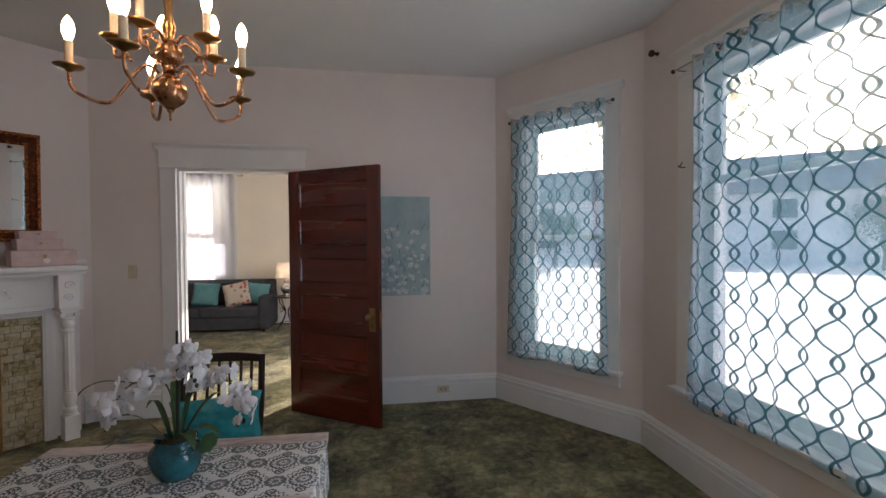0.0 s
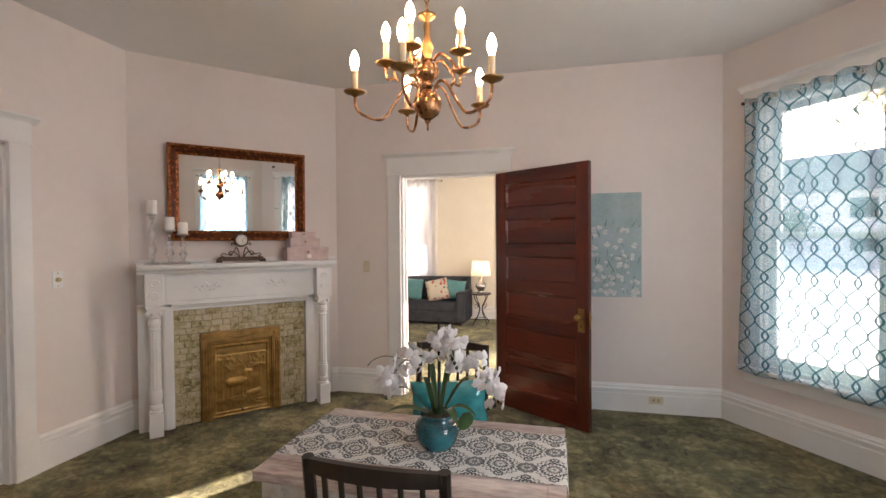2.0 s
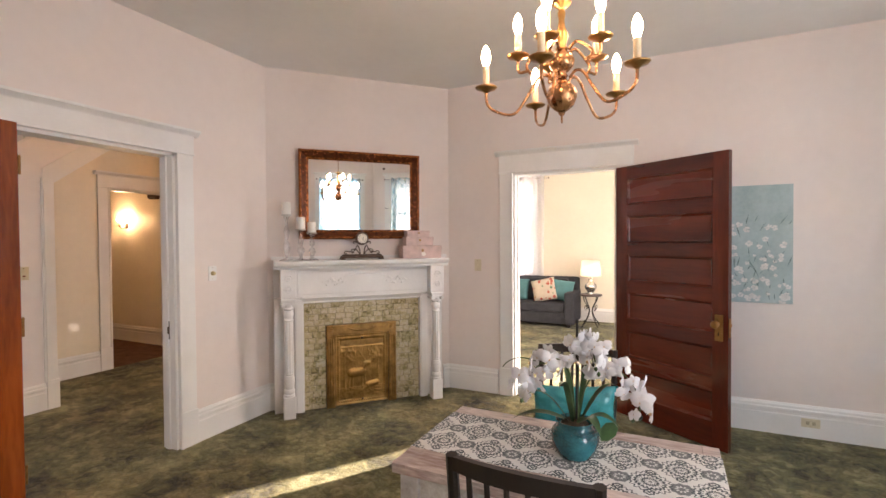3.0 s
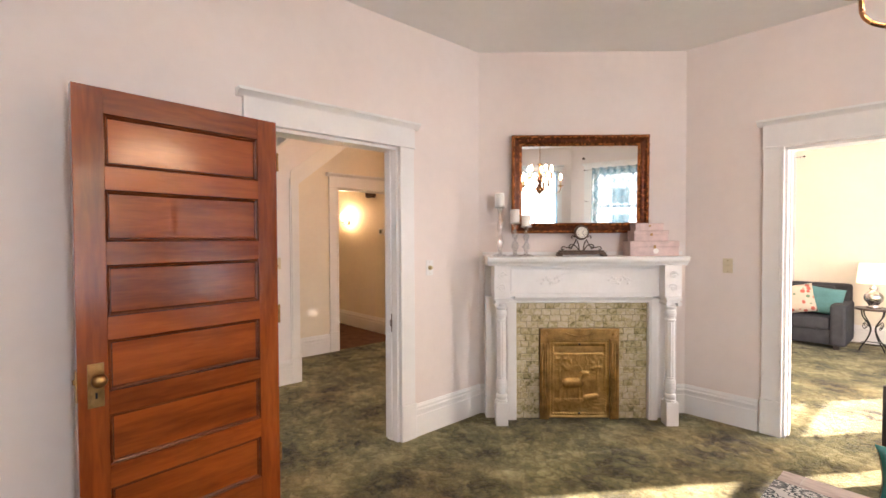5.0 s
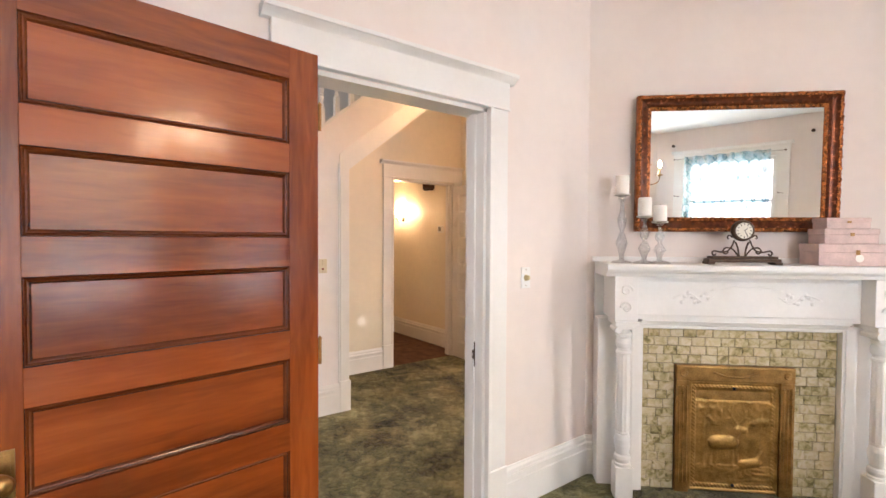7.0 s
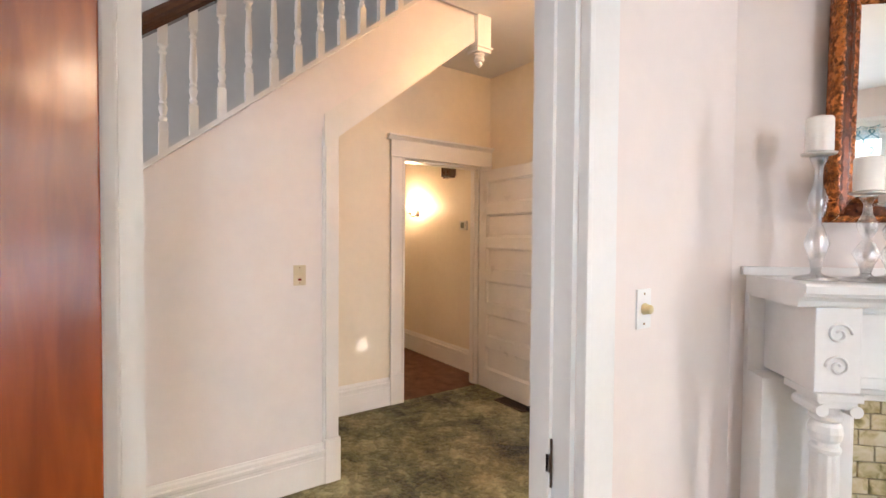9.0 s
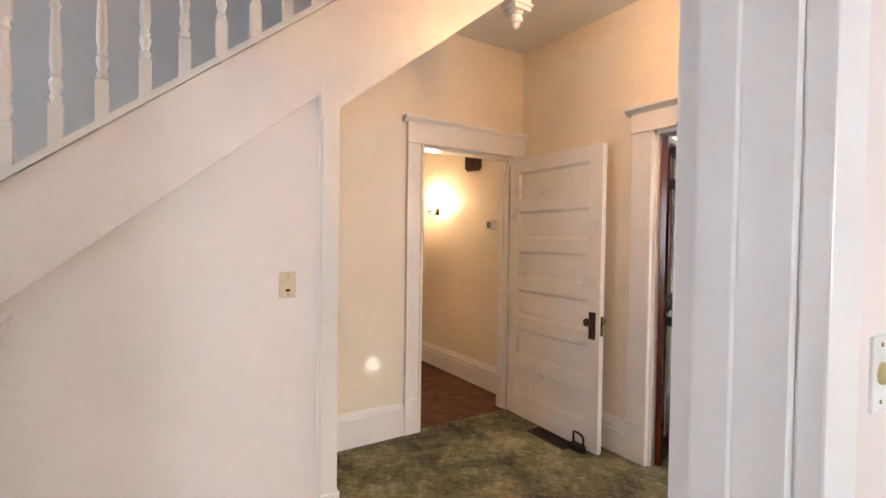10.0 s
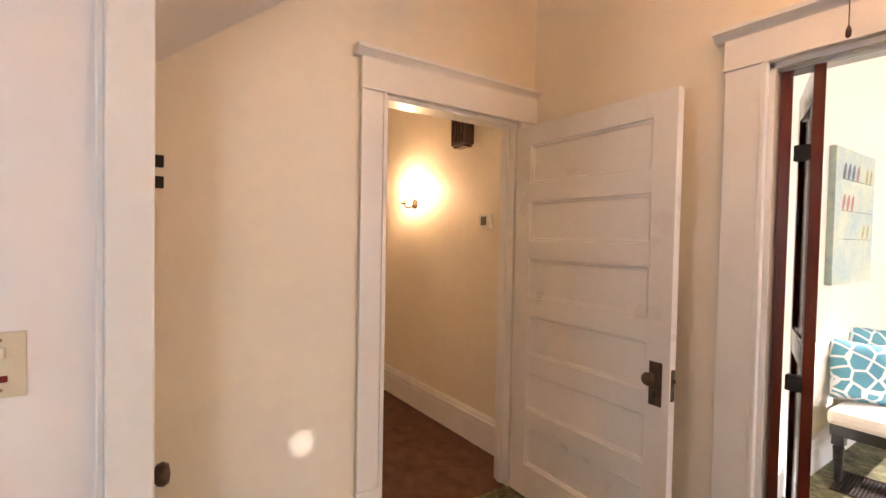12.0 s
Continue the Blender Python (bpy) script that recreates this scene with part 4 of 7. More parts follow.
CRYSTAL = glass_material("clear_crystal", (0.88, 0.88, 0.88), gloss=0.22)
WAX = material("white_wax", (0.84, 0.81, 0.76), 0.5, spread=0.03, scale=12, bump=0.05)
for u, v, top, ch in ((0.155, 0.20, 1.73, 0.105), (0.270, 0.235, 1.605, 0.10), (0.365, 0.20, 1.575, 0.09)):
    h = top - 1.333
    st = thing("candle_holder", on_mantel(u, v), "tall turned glass candle holder on the white mantel", "candle holder", "candle holders on the mantel")
    part("base", lathe([(0.058, 0), (0.060, 0.004), (0.050, 0.010), (0.018, 0.018), (0.012, 0.026)], 24), CRYSTAL, st, smooth=True)
    a = h - 0.03
    part("stem", lathe([(0.012, 0.026), (0.020, 0.026 + a * 0.12), (0.034, 0.026 + a * 0.24), (0.020, 0.026 + a * 0.36), (0.010, 0.026 + a * 0.42), (0.022, 0.026 + a * 0.52), (0.026, 0.026 + a * 0.62), (0.012, 0.026 + a * 0.74), (0.010, 0.026 + a * 0.86), (0.020, 0.026 + a * 0.93), (0.024, h - 0.014)], 20), CRYSTAL, st, smooth=True)
    part("dish", lathe([(0.020, h - 0.014), (0.044, h - 0.010), (0.046, h - 0.004), (0.040, h - 0.002), (0.001, h - 0.002)], 24), material("silver_dish", (0.55, 0.53, 0.5), 0.3, 0.9), st, smooth=True)
    c = thing("candle", on_mantel(u, v, 1.333 + h), "thick white pillar candle on a glass holder", "candle", "pillar candles")
    part("wax", lathe([(0.035, 0), (0.0365, 0.004), (0.036, ch - 0.006), (0.033, ch), (0.024, ch - 0.003), (0.001, ch - 0.004)], 24), WAX, c, smooth=True)
    part("wick", tube([(0, 0, ch - 0.005), (0.001, 0, ch + 0.006)], 0.0012, 6), IRON, c)

clock = thing("mantel_clock", on_mantel(0.80, 0.215), "small round clock on a scrolled bronze metal stand", "clock")
bm = boxes((-0.19, 0.19, -0.035, 0.035, 0.012, 0.032), bevel=0.006)
box(bm, -0.175, 0.175, -0.03, 0.03, 0.032, 0.046, bevel=0.005)
for x in (-0.175, 0.175):
    box(bm, x - 0.02, x + 0.02, -0.037, 0.037, 0.0, 0.014, bevel=0.004)
part("base", bm, BRONZE, clock)
bm = bmesh.new()
for s in (-1, 1):
    tube([(s * 0.04, 0, 0.135), (s * 0.055, 0, 0.10), (s * 0.075, 0, 0.075), (s * 0.11, 0, 0.068), (s * 0.145, 0, 0.075), (s * 0.158, 0, 0.062), (s * 0.148, 0, 0.050), (s * 0.136, 0, 0.058)], 0.0045, 6, bm, smooth_steps=5)
    tube([(s * 0.02, 0, 0.048), (s * 0.05, 0, 0.085), (s * 0.085, 0, 0.092), (s * 0.100, 0, 0.072), (s * 0.085, 0, 0.058), (s * 0.072, 0, 0.070)], 0.0045, 6, bm, smooth_steps=5)
    tube([(s * 0.05, 0, 0.15), (s * 0.068, 0, 0.162), (s * 0.078, 0, 0.150), (s * 0.070, 0, 0.142)], 0.004, 6, bm, smooth_steps=5)
    tube([(s * 0.016, 0, 0.046), (s * 0.022, 0, 0.09), (s * 0.035, 0, 0.125)], 0.005, 6, bm, smooth_steps=5)
part("scroll_stand", bm, BRONZE, clock, smooth=True)
body = lathe([(0.001, -0.022), (0.045, -0.022), (0.056, -0.016), (0.060, 0.0), (0.058, 0.014), (0.050, 0.022), (0.044, 0.020)], 32)
bmesh.ops.transform(body, matrix=Matrix.Translation((0, 0, 0.188)) @ Matrix.Rotation(math.pi / 2, 4, "X"), verts=body.verts)
part("case", body, BRONZE, clock, smooth=True)
face = lathe([(0.001, 0.0216), (0.044, 0.0212), (0.044, 0.0206)], 32)
bmesh.ops.transform(face, matrix=Matrix.Translation((0, 0, 0.188)) @ Matrix.Rotation(math.pi / 2, 4, "X"), verts=face.verts)
dial = part("dial", face, material("clock_face", (0.72, 0.68, 0.58), 0.35, spread=0.05, scale=30), clock, "cream clock face")
bm = bmesh.new()
for k in range(12):
    a = k * math.pi / 6
    box(bm, -0.0018, 0.0018, -0.0225, -0.0195, 0.030, 0.040)
    vs = list(bm.verts)[-8:]
    bmesh.ops.transform(bm, matrix=Matrix.Translation((0, 0, 0.188)) @ Matrix.Rotation(a, 4, "Y"), verts=vs)
part("hour_marks", bm, IRON, dial)
bm = bmesh.new()
for a, ln in ((0.9, 0.022), (2.6, 0.032)):
    box(bm, -0.0015, 0.0015, -0.023, -0.0218, 0, ln)
    vs = list(bm.verts)[-8:]
    bmesh.ops.transform(bm, matrix=Matrix.Translation((0, 0, 0.188)) @ Matrix.Rotation(a, 4, "Y"), verts=vs)
part("clock_arm", bm, IRON, dial)
part("top_knob", lathe([(0.006, 0.246), (0.008, 0.252), (0.005, 0.260), (0.001, 0.262)], 12), BRONZE, clock, smooth=True)

PINK_BOX = material("pale_pink_box", (0.62, 0.47, 0.44), 0.6, spread=0.12, scale=14, bump=0.1)
z = 1.333
for w, d, h, u in ((0.375, 0.17, 0.118, 1.365), (0.265, 0.14, 0.082, 1.345), (0.215, 0.12, 0.058, 1.335)):
    b = thing("keepsake_box", on_mantel(u, 0.17, z, -1.5), "pale pink patterned box stacked at the mantel's end", "box", "stacked pink boxes")
    part("body", boxes((-w / 2, w / 2, -d / 2, d / 2, 0, h * 0.62), bevel=0.003), PINK_BOX, b)
    part("lid", boxes((-w / 2 - 0.003, w / 2 + 0.003, -d / 2 - 0.003, d / 2 + 0.003, h * 0.62, h), bevel=0.004), PINK_BOX, b)
    part("clasp", boxes((-0.010, 0.010, -d / 2 - 0.007, -d / 2 - 0.003, h * 0.50, h * 0.72), bevel=0.002), BRASS, b)
    if h > 0.1:
        k = lathe([(0.021, 0), (0.021, 0.002), (0.001, 0.003)], 20)
        bmesh.ops.transform(k, matrix=Matrix.Translation((0.01, -d / 2 - 0.001, 0.040)) @ Matrix.Rotation(math.pi / 2, 4, "X"), verts=k.verts)
        part("seal", k, WAX, b, "round pale seal")
    z += h + 0.0008

# ---- windows and curtains ----
def window(name, p0, p1, a0, a1, z0, z1, meet, label, cased=True, wall_t=0.18, header=0.13, cas=0.125):
    """A sash window in a wall line, -y into the room."""
    m, _ = along(p0, p1)
    w = new(name)
    w.matrix_world = m
    structure(w, label, "window")
    fr = boxes((a0, a0 + 0.022, 0.0, wall_t, z0, z1), (a1 - 0.022, a1, 0.0, wall_t, z0, z1), (a0, a1, 0.0, wall_t, z1 - 0.022, z1), (a0, a1, 0.0, wall_t, z0 - 0.0, z0 + 0.022))
    part("window_frame", fr, TRIM, w)
    for nm, y, s0, s1 in (("upper_sash", 0.095, meet - 0.02, z1 - 0.022), ("lower_sash", 0.055, z0 + 0.022, meet + 0.02)):
        x0, x1 = a0 + 0.022, a1 - 0.022
        b = 0.075 if nm == "lower_sash" else 0.045
        bm = boxes((x0, x0 + 0.05, y, y + 0.035, s0, s1), (x1 - 0.05, x1, y, y + 0.035, s0, s1), (x0 + 0.05, x1 - 0.05, y, y + 0.035, s0, s0 + b), (x0 + 0.05, x1 - 0.05, y, y + 0.035, s1 - 0.045, s1), bevel=0.003)
        sash = part(nm, bm, TRIM, w)
        pane = part("pane", boxes((x0 + 0.05, x1 - 0.05, y + 0.016, y + 0.019, s0 + b, s1 - 0.045)), GLASS, sash)
        pane.visible_shadow = False
    if cased:
        for x0, x1 in ((a0 - cas, a0 - 0.010), (a1 + 0.010, a1 + cas)):
            part("side_board", boxes((x0, x1, -0.024, 0, z0 - 0.02, z1 + 0.010), bevel=0.003), TRIM, w)
        for x0, x1 in ((a0 - 0.012, a0 + 0.006), (a1 - 0.006, a1 + 0.012)):
            part("edge_bead", boxes((x0, x1, -0.031, 0.004, z0, z1 + 0.01), bevel=0.003), TRIM, w)
        h0, h1 = a0 - cas - 0.004, a1 + cas + 0.004
        part("header_board", boxes((h0, h1, -0.030, 0, z1 + 0.010, z1 + header), bevel=0.003), TRIM, w)
        sh = z1 + header - 2.303
        part("cap_moulding", extrude([(y, z + sh) for y, z in CAP], h1 - h0 + 0.06, at=h0 - 0.03), TRIM, w)
        part("window_sill", boxes((h0 - 0.02, h1 + 0.02, -0.075, 0.03, z0 - 0.030, z0 - 0.002), bevel=0.006), TRIM, w)
        part("apron", boxes((h0, h1, -0.020, 0, z0 - 0.125, z0 - 0.030), bevel=0.004), TRIM, w)
    return m


def curtain_material(name, ground, band, sheer, P, L, amp, half, scale_u=1.0):
    """Sheer cloth printed with a lattice of crossing wavy bands: light passes through it, more between the bands."""
    m = bpy.data.materials.new(name)
    m.use_nodes = True
    n, l = m.node_tree.nodes, m.node_tree.links
    n.remove(n["Principled BSDF"])
    uv, sep = n.new("ShaderNodeUVMap"), n.new("ShaderNodeSeparateXYZ")
    l.new(uv.outputs["UV"], sep.inputs[0])
    def op(kind, a, b=None, c=None):
        k = n.new("ShaderNodeMath")
        k.operation = kind
        for i, v in enumerate((a, b, c)):
            if v is None:
                continue
            if isinstance(v, (int, float)):
                k.inputs[i].default_value = v
            else:
                l.new(v, k.inputs[i])
        return k.outputs[0]
    x, z = sep.outputs[0], sep.outputs[1]
    h = op("ABSOLUTE", op("MULTIPLY_ADD", op("COSINE", op("MULTIPLY", z, 2 * math.pi / L)), amp, P / 2 - amp))
    fx = op("MULTIPLY", op("ABSOLUTE", op("SUBTRACT", op("FRACT", op("MULTIPLY", x, 1 / P)), 0.5)), P)
    d = op("ABSOLUTE", op("SUBTRACT", fx, h))
    mask = n.new("ShaderNodeMapRange")
    mask.inputs["From Min"].default_value, mask.inputs["From Max"].default_value = half * 1.25, half * 0.8
    l.new(d, mask.inputs["Value"])
    weave = n.new("ShaderNodeTexNoise")
    weave.inputs["Scale"].default_value = 300
    l.new(uv.outputs["UV"], weave.inputs["Vector"])
    mixc = n.new("ShaderNodeMix")
    mixc.data_type = "RGBA"
    mixc.inputs["A"].default_value, mixc.inputs["B"].default_value = (*ground, 1), (*band, 1)
    l.new(mask.outputs["Result"], mixc.inputs["Factor"])
    diff, tran, clear, half_mix, out_mix = n.new("ShaderNodeBsdfDiffuse"), n.new("ShaderNodeBsdfTranslucent"), n.new("ShaderNodeBsdfTransparent"), n.new("ShaderNodeMixShader"), n.new("ShaderNodeMixShader")
    l.new(mixc.outputs["Result"], diff.inputs["Color"])
    l.new(mixc.outputs["Result"], tran.inputs["Color"])
    half_mix.inputs[0].default_value = 0.7
    l.new(diff.outputs[0], half_mix.inputs[1])
    l.new(tran.outputs[0], half_mix.inputs[2])
    op_lo, op_hi = sheer
    fac = n.new("ShaderNodeMapRange")
    fac.inputs["To Min"].default_value, fac.inputs["To Max"].default_value = op_lo, op_hi
    l.new(mask.outputs["Result"], fac.inputs["Value"])
    wv = op("MULTIPLY_ADD", weave.outputs["Fac"], 0.12, -0.06)
    l.new(op("MINIMUM", op("ADD", fac.outputs["Result"], op("MULTIPLY", wv, op("SUBTRACT", 1.0, mask.outputs["Result"]))), 1.0), out_mix.inputs[0])
    l.new(clear.outputs[0], out_mix.inputs[1])
    l.new(half_mix.outputs[0], out_mix.inputs[2])
    l.new(out_mix.outputs[0], n["Material Output"].inputs["Surface"])
    return m


LATTICE = curtain_material("teal_lattice_sheer", (0.36, 0.68, 0.83), (0.040, 0.105, 0.125), (0.35, 0.97), 0.180, 0.275, 0.058, 0.0095)
WHITE_SHEER = curtain_material("white_sheer", (0.86, 0.86, 0.88), (0.86, 0.86, 0.90), (0.60, 0.60), 0.2, 0.3, 0.0, 0.0)


def curtain(m, x0, x1, top, bottom, mat, label, group="", full=1.6, waves=7, rod_z=None, rod=None, off=0.085, flare=0.0, hem=True):
    """Cloth hung on a rod from grommets, in soft folds, deeper at the top."""
    th = thing("curtain", m @ pose(0, 0, 0), label, "curtain", group)
    bm = bmesh.new()
    uvl = bm.loops.layers.uv.new("UVMap")
    nx, nz = 90, 30
    grid, uvs = [], []
    for k in range(nz + 1):
        f = k / nz
        row, ur = [], []
        for i in range(nx + 1):
            u = i / nx
            amp = 0.020 * (1 - f) ** 2 + 0.010
            ph = 2 * math.pi * waves * u
            y = -off + amp * math.sin(ph) + 0.010 * math.sin(2 * math.pi * (u * 2.3 + f * 0.7))
            edge = flare * f * (1 if u > 0.5 else -1) * abs(2 * u - 1) ** 3
            x = x0 + (x1 - x0) * u + edge + 0.006 * math.sin(ph * 0.5 + f * 5)
            z = top + (bottom - top) * f + 0.008 * math.cos(ph) * (1 - f) - 0.018 * f * math.sin(math.pi * u * 3.0) * (1 if hem else 0)
            row.append(bm.verts.new((x, y, z)))
            ur.append((u * (x1 - x0) * full, z * 1.25))
        grid.append(row)
        uvs.append(ur)
    for k in range(nz):
        for i in range(nx):
            fc = bm.faces.new((grid[k][i], grid[k][i + 1], grid[k + 1][i + 1], grid[k + 1][i]))
            for lp, (a, b) in zip(fc.loops, ((k, i), (k, i + 1), (k + 1, i + 1), (k + 1, i))):
                lp[uvl].uv = uvs[a][b]
    part("cloth", bm, mat, th, smooth=True)
    if rod:
        r0, r1, rz = rod
        rodt = thing("curtain_rod", m, "thin pewter curtain rod with small dark finials", "curtain rod")
        part("rod", tube([(r0, -off, rz), (r1, -off, rz)], 0.0055, 10), PEWTER, rodt)
        for rx, s in ((r0, -1), (r1, 1)):
            k = lathe([(0.006, 0), (0.009, 0.003), (0.014, 0.011), (0.014, 0.019), (0.008, 0.027), (0.001, 0.029)], 14)
            bmesh.ops.transform(k, matrix=Matrix.Translation((rx, -off, rz)) @ Matrix.Rotation(s * math.pi / 2, 4, "Y"), verts=k.verts)
            part("finial", k, BRONZE, rodt, smooth=True)
            part("bracket", tube([(rx - s * 0.03, -0.0, rz - 0.010), (rx - s * 0.03, -off, rz - 0.010)], 0.0045, 8), PEWTER, rodt)
        n = waves * 2
        for k in range(n):
            gx = x0 + (x1 - x0) * (k + 0.5) / n
            bm = bmesh.new()
            pts = [(gx, -off + 0.022 * math.cos(a), rz + 0.022 * math.sin(a)) for a in [2 * math.pi * j / 14 for j in range(15)]]
            tube(pts, 0.0045, 6, bm)
            part("grommet", bm, PEWTER, th)
    return th


NE = window("window_1", N1, E0, 0.33, 1.10, 0.50, 2.52, 1.52, "white double-hung sash window in the bay")
EE = window("window_2", E0, E1, 0.565, 1.84, 0.56, 2.52, 1.86, "wide white sash window in the bay", cas=0.155)
SE = window("window_3", E1, S0, 0.30, 1.07, 0.50, 2.52, 1.52, "white double-hung sash window in the bay")
curtain(NE, 0.245, 1.135, 2.575, 0.47, LATTICE, "sheer teal lattice-patterned curtain over a bay window", "lattice curtains", waves=5, rod=(0.25, 1.19, 2.545), flare=0.035)
curtain(EE, 0.625, 1.815, 2.585, 0.53, LATTICE, "sheer teal lattice-patterned curtain over a bay window", "lattice curtains", waves=7, full=1.35, rod=(0.465, 1.95, 2.555), flare=0.02)
curtain(SE, 0.27, 1.10, 2.575, 0.47, LATTICE, "sheer teal lattice-patterned curtain over a bay window", "lattice curtains", waves=5, rod=(0.24, 1.14, 2.545), flare=0.02)

# tie-back hooks and spare bracket knobs beside the wide window
for x in (0.48, 1.905):
    hk = thing("tieback_hook", EE @ pose(x, -0.024, 1.955), "small dark metal curtain tieback hook", "curtain hook")
    bm = tube([(0, 0, 0), (0, -0.03, 0), (0.012, -0.055, 0.004), (0.035, -0.06, 0.0), (0.05, -0.055, 0.012)], 0.004, 8, smooth_steps=4)
    lathe([(0.012, 0), (0.012, 0.003), (0.001, 0.004)], 12, (0, 0, 0), bm)
    part("hook", bm, BRONZE, hk, smooth=True)
    part("tip", lathe([(0.001, -0.007), (0.007, 0), (0.001, 0.007)], 10, (0.05, -0.055, 0.018)), BRONZE, hk, smooth=True)
for x in (0.16, 2.01):
    bk = thing("bracket_knob", EE @ pose(x, 0, 2.785), "dark round metal bracket knob on the wall", "bracket")
    k = lathe([(0.016, 0), (0.010, 0.01), (0.010, 0.03), (0.021, 0.036), (0.024, 0.048), (0.018, 0.060), (0.001, 0.064)], 14)
    bmesh.ops.transform(k, matrix=Matrix.Rotation(math.pi / 2, 4, "X"), verts=k.verts)
    part("knob", k, BRONZE, bk, smooth=True)

LN = window("window_4", (-5.20, 9.0), (0.4, 9.0), 1.75, 2.80, 0.78, 2.62, 1.7, "white sash window behind the sofa")
window("window_5", (0.4, 9.0), (0.4, 4.62), 0.5, 1.9, 0.55, 2.6, 1.6, "tall white living room window")
window("window_6", (0.4, 9.0), (0.4, 4.62), 2.45, 4.25, 0.45, 2.6, 1.6, "tall white living room window")
curtain(LN, 1.66, 2.98, 2.70, 0.35, WHITE_SHEER, "sheer white curtain behind the sofa", waves=8, rod=(1.60, 3.06, 2.66), off=0.09)

# ---- chandelier ----
BULB = glow_material("warm_bulb_glow", (1.0, 0.70, 0.42), 17.0)
CANDLE = material("cream_candle_tube", (0.78, 0.62, 0.40), 0.5, spread=0.06, scale=30)
CX, CY = -0.558, 2.015
ch = thing("chandelier", pose(CX, CY, 1.949) @ Matrix.Scale(1.117, 4) @ Matrix.Translation((0, 0, -1.905)), "two-tier ten-light aged brass and copper chandelier, lit", "chandelier")
part("lower_ball", lathe([(0.001, 1.905), (0.0035, 1.908), (0.004, 1.93), (0.010, 1.936), (0.012, 1.944), (0.024, 1.952), (0.040, 1.966), (0.050, 1.988), (0.051, 2.004), (0.045, 2.026), (0.030, 2.042), (0.018, 2.050), (0.016, 2.062)], 40, flute=0.025, flutes=14), COPPER, ch, "fluted copper ball", smooth=True)
part("upper_ball", lathe([(0.016, 2.062), (0.022, 2.068), (0.014, 2.076), (0.024, 2.084), (0.040, 2.10), (0.044, 2.118), (0.036, 2.138), (0.020, 2.150), (0.017, 2.156)], 40, flute=0.02, flutes=14), COPPER, ch, smooth=True)
part("column", lathe([(0.017, 2.156), (0.022, 2.162), (0.014, 2.172), (0.019, 2.19), (0.022, 2.205), (0.013, 2.235), (0.010, 2.26), (0.014, 2.285), (0.010, 2.292), (0.012, 2.30), (0.030, 2.312), (0.034, 2.322), (0.012, 2.326), (0.008, 2.34), (0.001, 2.342)], 24), BRASS, ch, smooth=True)
bm = bmesh.new()
z = 2.335
k = 0
while z < 2.83:
    pts = []
    for j in range(13):
        a = 2 * math.pi * j / 12
        c, s = 0.009 * math.cos(a), 0.0185 * math.sin(a)
        pts.append((c if k % 2 else 0, 0 if k % 2 else c, z + 0.018 + s))
    tube(pts, 0.0022, 5, bm)
    z += 0.030
    k += 1
part("chain", bm, BRASS, ch, smooth=True)
part("canopy", lathe([(0.006, 2.813), (0.010, 2.828), (0.040, 2.843), (0.058, 2.861), (0.060, 2.8725)], 24), BRASS, ch, smooth=True)


def lamp_arm(ang, r, z_hub, z_dip, z_cup, reach):
    """One curved arm with its drip dish, candle tube and bulb."""
    a = radians(ang)
    c, s = math.cos(a), math.sin(a)
    P = lambda d, z: (c * d, s * d, z)
    arm = part("arm", tube([P(0.030, z_hub), P(0.055, z_hub + 0.020), P(0.085, z_hub + 0.004), P(0.12, (z_hub + z_dip) / 2), P(reach, z_dip), P(r - 0.035, z_dip + 0.012), P(r - 0.004, z_cup - 0.055), P(r, z_cup - 0.012)], 0.0052, 8, smooth_steps=5), COPPER, ch, smooth=True)
    o = P(r, z_cup)
    part("drip_dish", lathe([(0.006, -0.016), (0.012, -0.010), (0.018, -0.006), (0.034, -0.002), (0.040, 0.004), (0.038, 0.005), (0.016, 0.001), (0.001, 0.001)], 24, o), BRASS, arm, smooth=True)
    part("candle_tube", lathe([(0.0115, 0.001), (0.0115, 0.076), (0.008, 0.079), (0.001, 0.079)], 14, o), CANDLE, arm, smooth=True)
    part("bulb", lathe([(0.007, 0.078), (0.010, 0.084), (0.0155, 0.102), (0.0165, 0.114), (0.0135, 0.132), (0.007, 0.147), (0.001, 0.153)], 16, o), BULB, arm, "glowing flame bulb", smooth=True)


for k in range(5):
    lamp_arm(-92 + 72 * k, 0.262, 2.055, 1.945, 2.040, 0.165)
    lamp_arm(-97 + 72 * k, 0.150, 2.150, 2.085, 2.150, 0.105)

# ---- table ----
def whitewash(name):
    m = material(name, (0.66, 0.57, 0.52), 0.6, spread=0.10, scale=9, bump=0.25, bump_scale=60, stretch=(0.25, 1, 1), random_tint=0.15, dark=(0.13, 0.035, 0.020))
    return m
TOP_WOOD = whitewash("whitewashed_tabletop")
LEG_WHITE = material("distressed_white_paint", (0.70, 0.69, 0.68), 0.5, spread=0.08, scale=12, bump=0.2, bump_scale=50, dark=(0.42, 0.38, 0.34))
table = thing("dining_table", pose(-0.525, 1.793, 0, 0, 0, -1.0), "small rustic table with a worn whitewashed plank top", "table")
hw, hd = 0.50, 0.295
part("tabletop", boxes((-hw, hw, -hd, hd, 0.716, 0.738), bevel=0.004), TOP_WOOD, table)
for k in range(4):
    y0 = -hd + k * 2 * hd / 4
    part("plank", boxes((-hw + 0.055, hw - 0.055, y0 + 0.0008, y0 + 2 * hd / 4 - 0.0008, 0.738, 0.750), bevel=0.0015), TOP_WOOD, table)
for x0, x1 in ((-hw, -hw + 0.054), (hw - 0.054, hw)):
    part("end_board", boxes((x0, x1, -hd, hd, 0.738, 0.7505), bevel=0.002), TOP_WOOD, table)
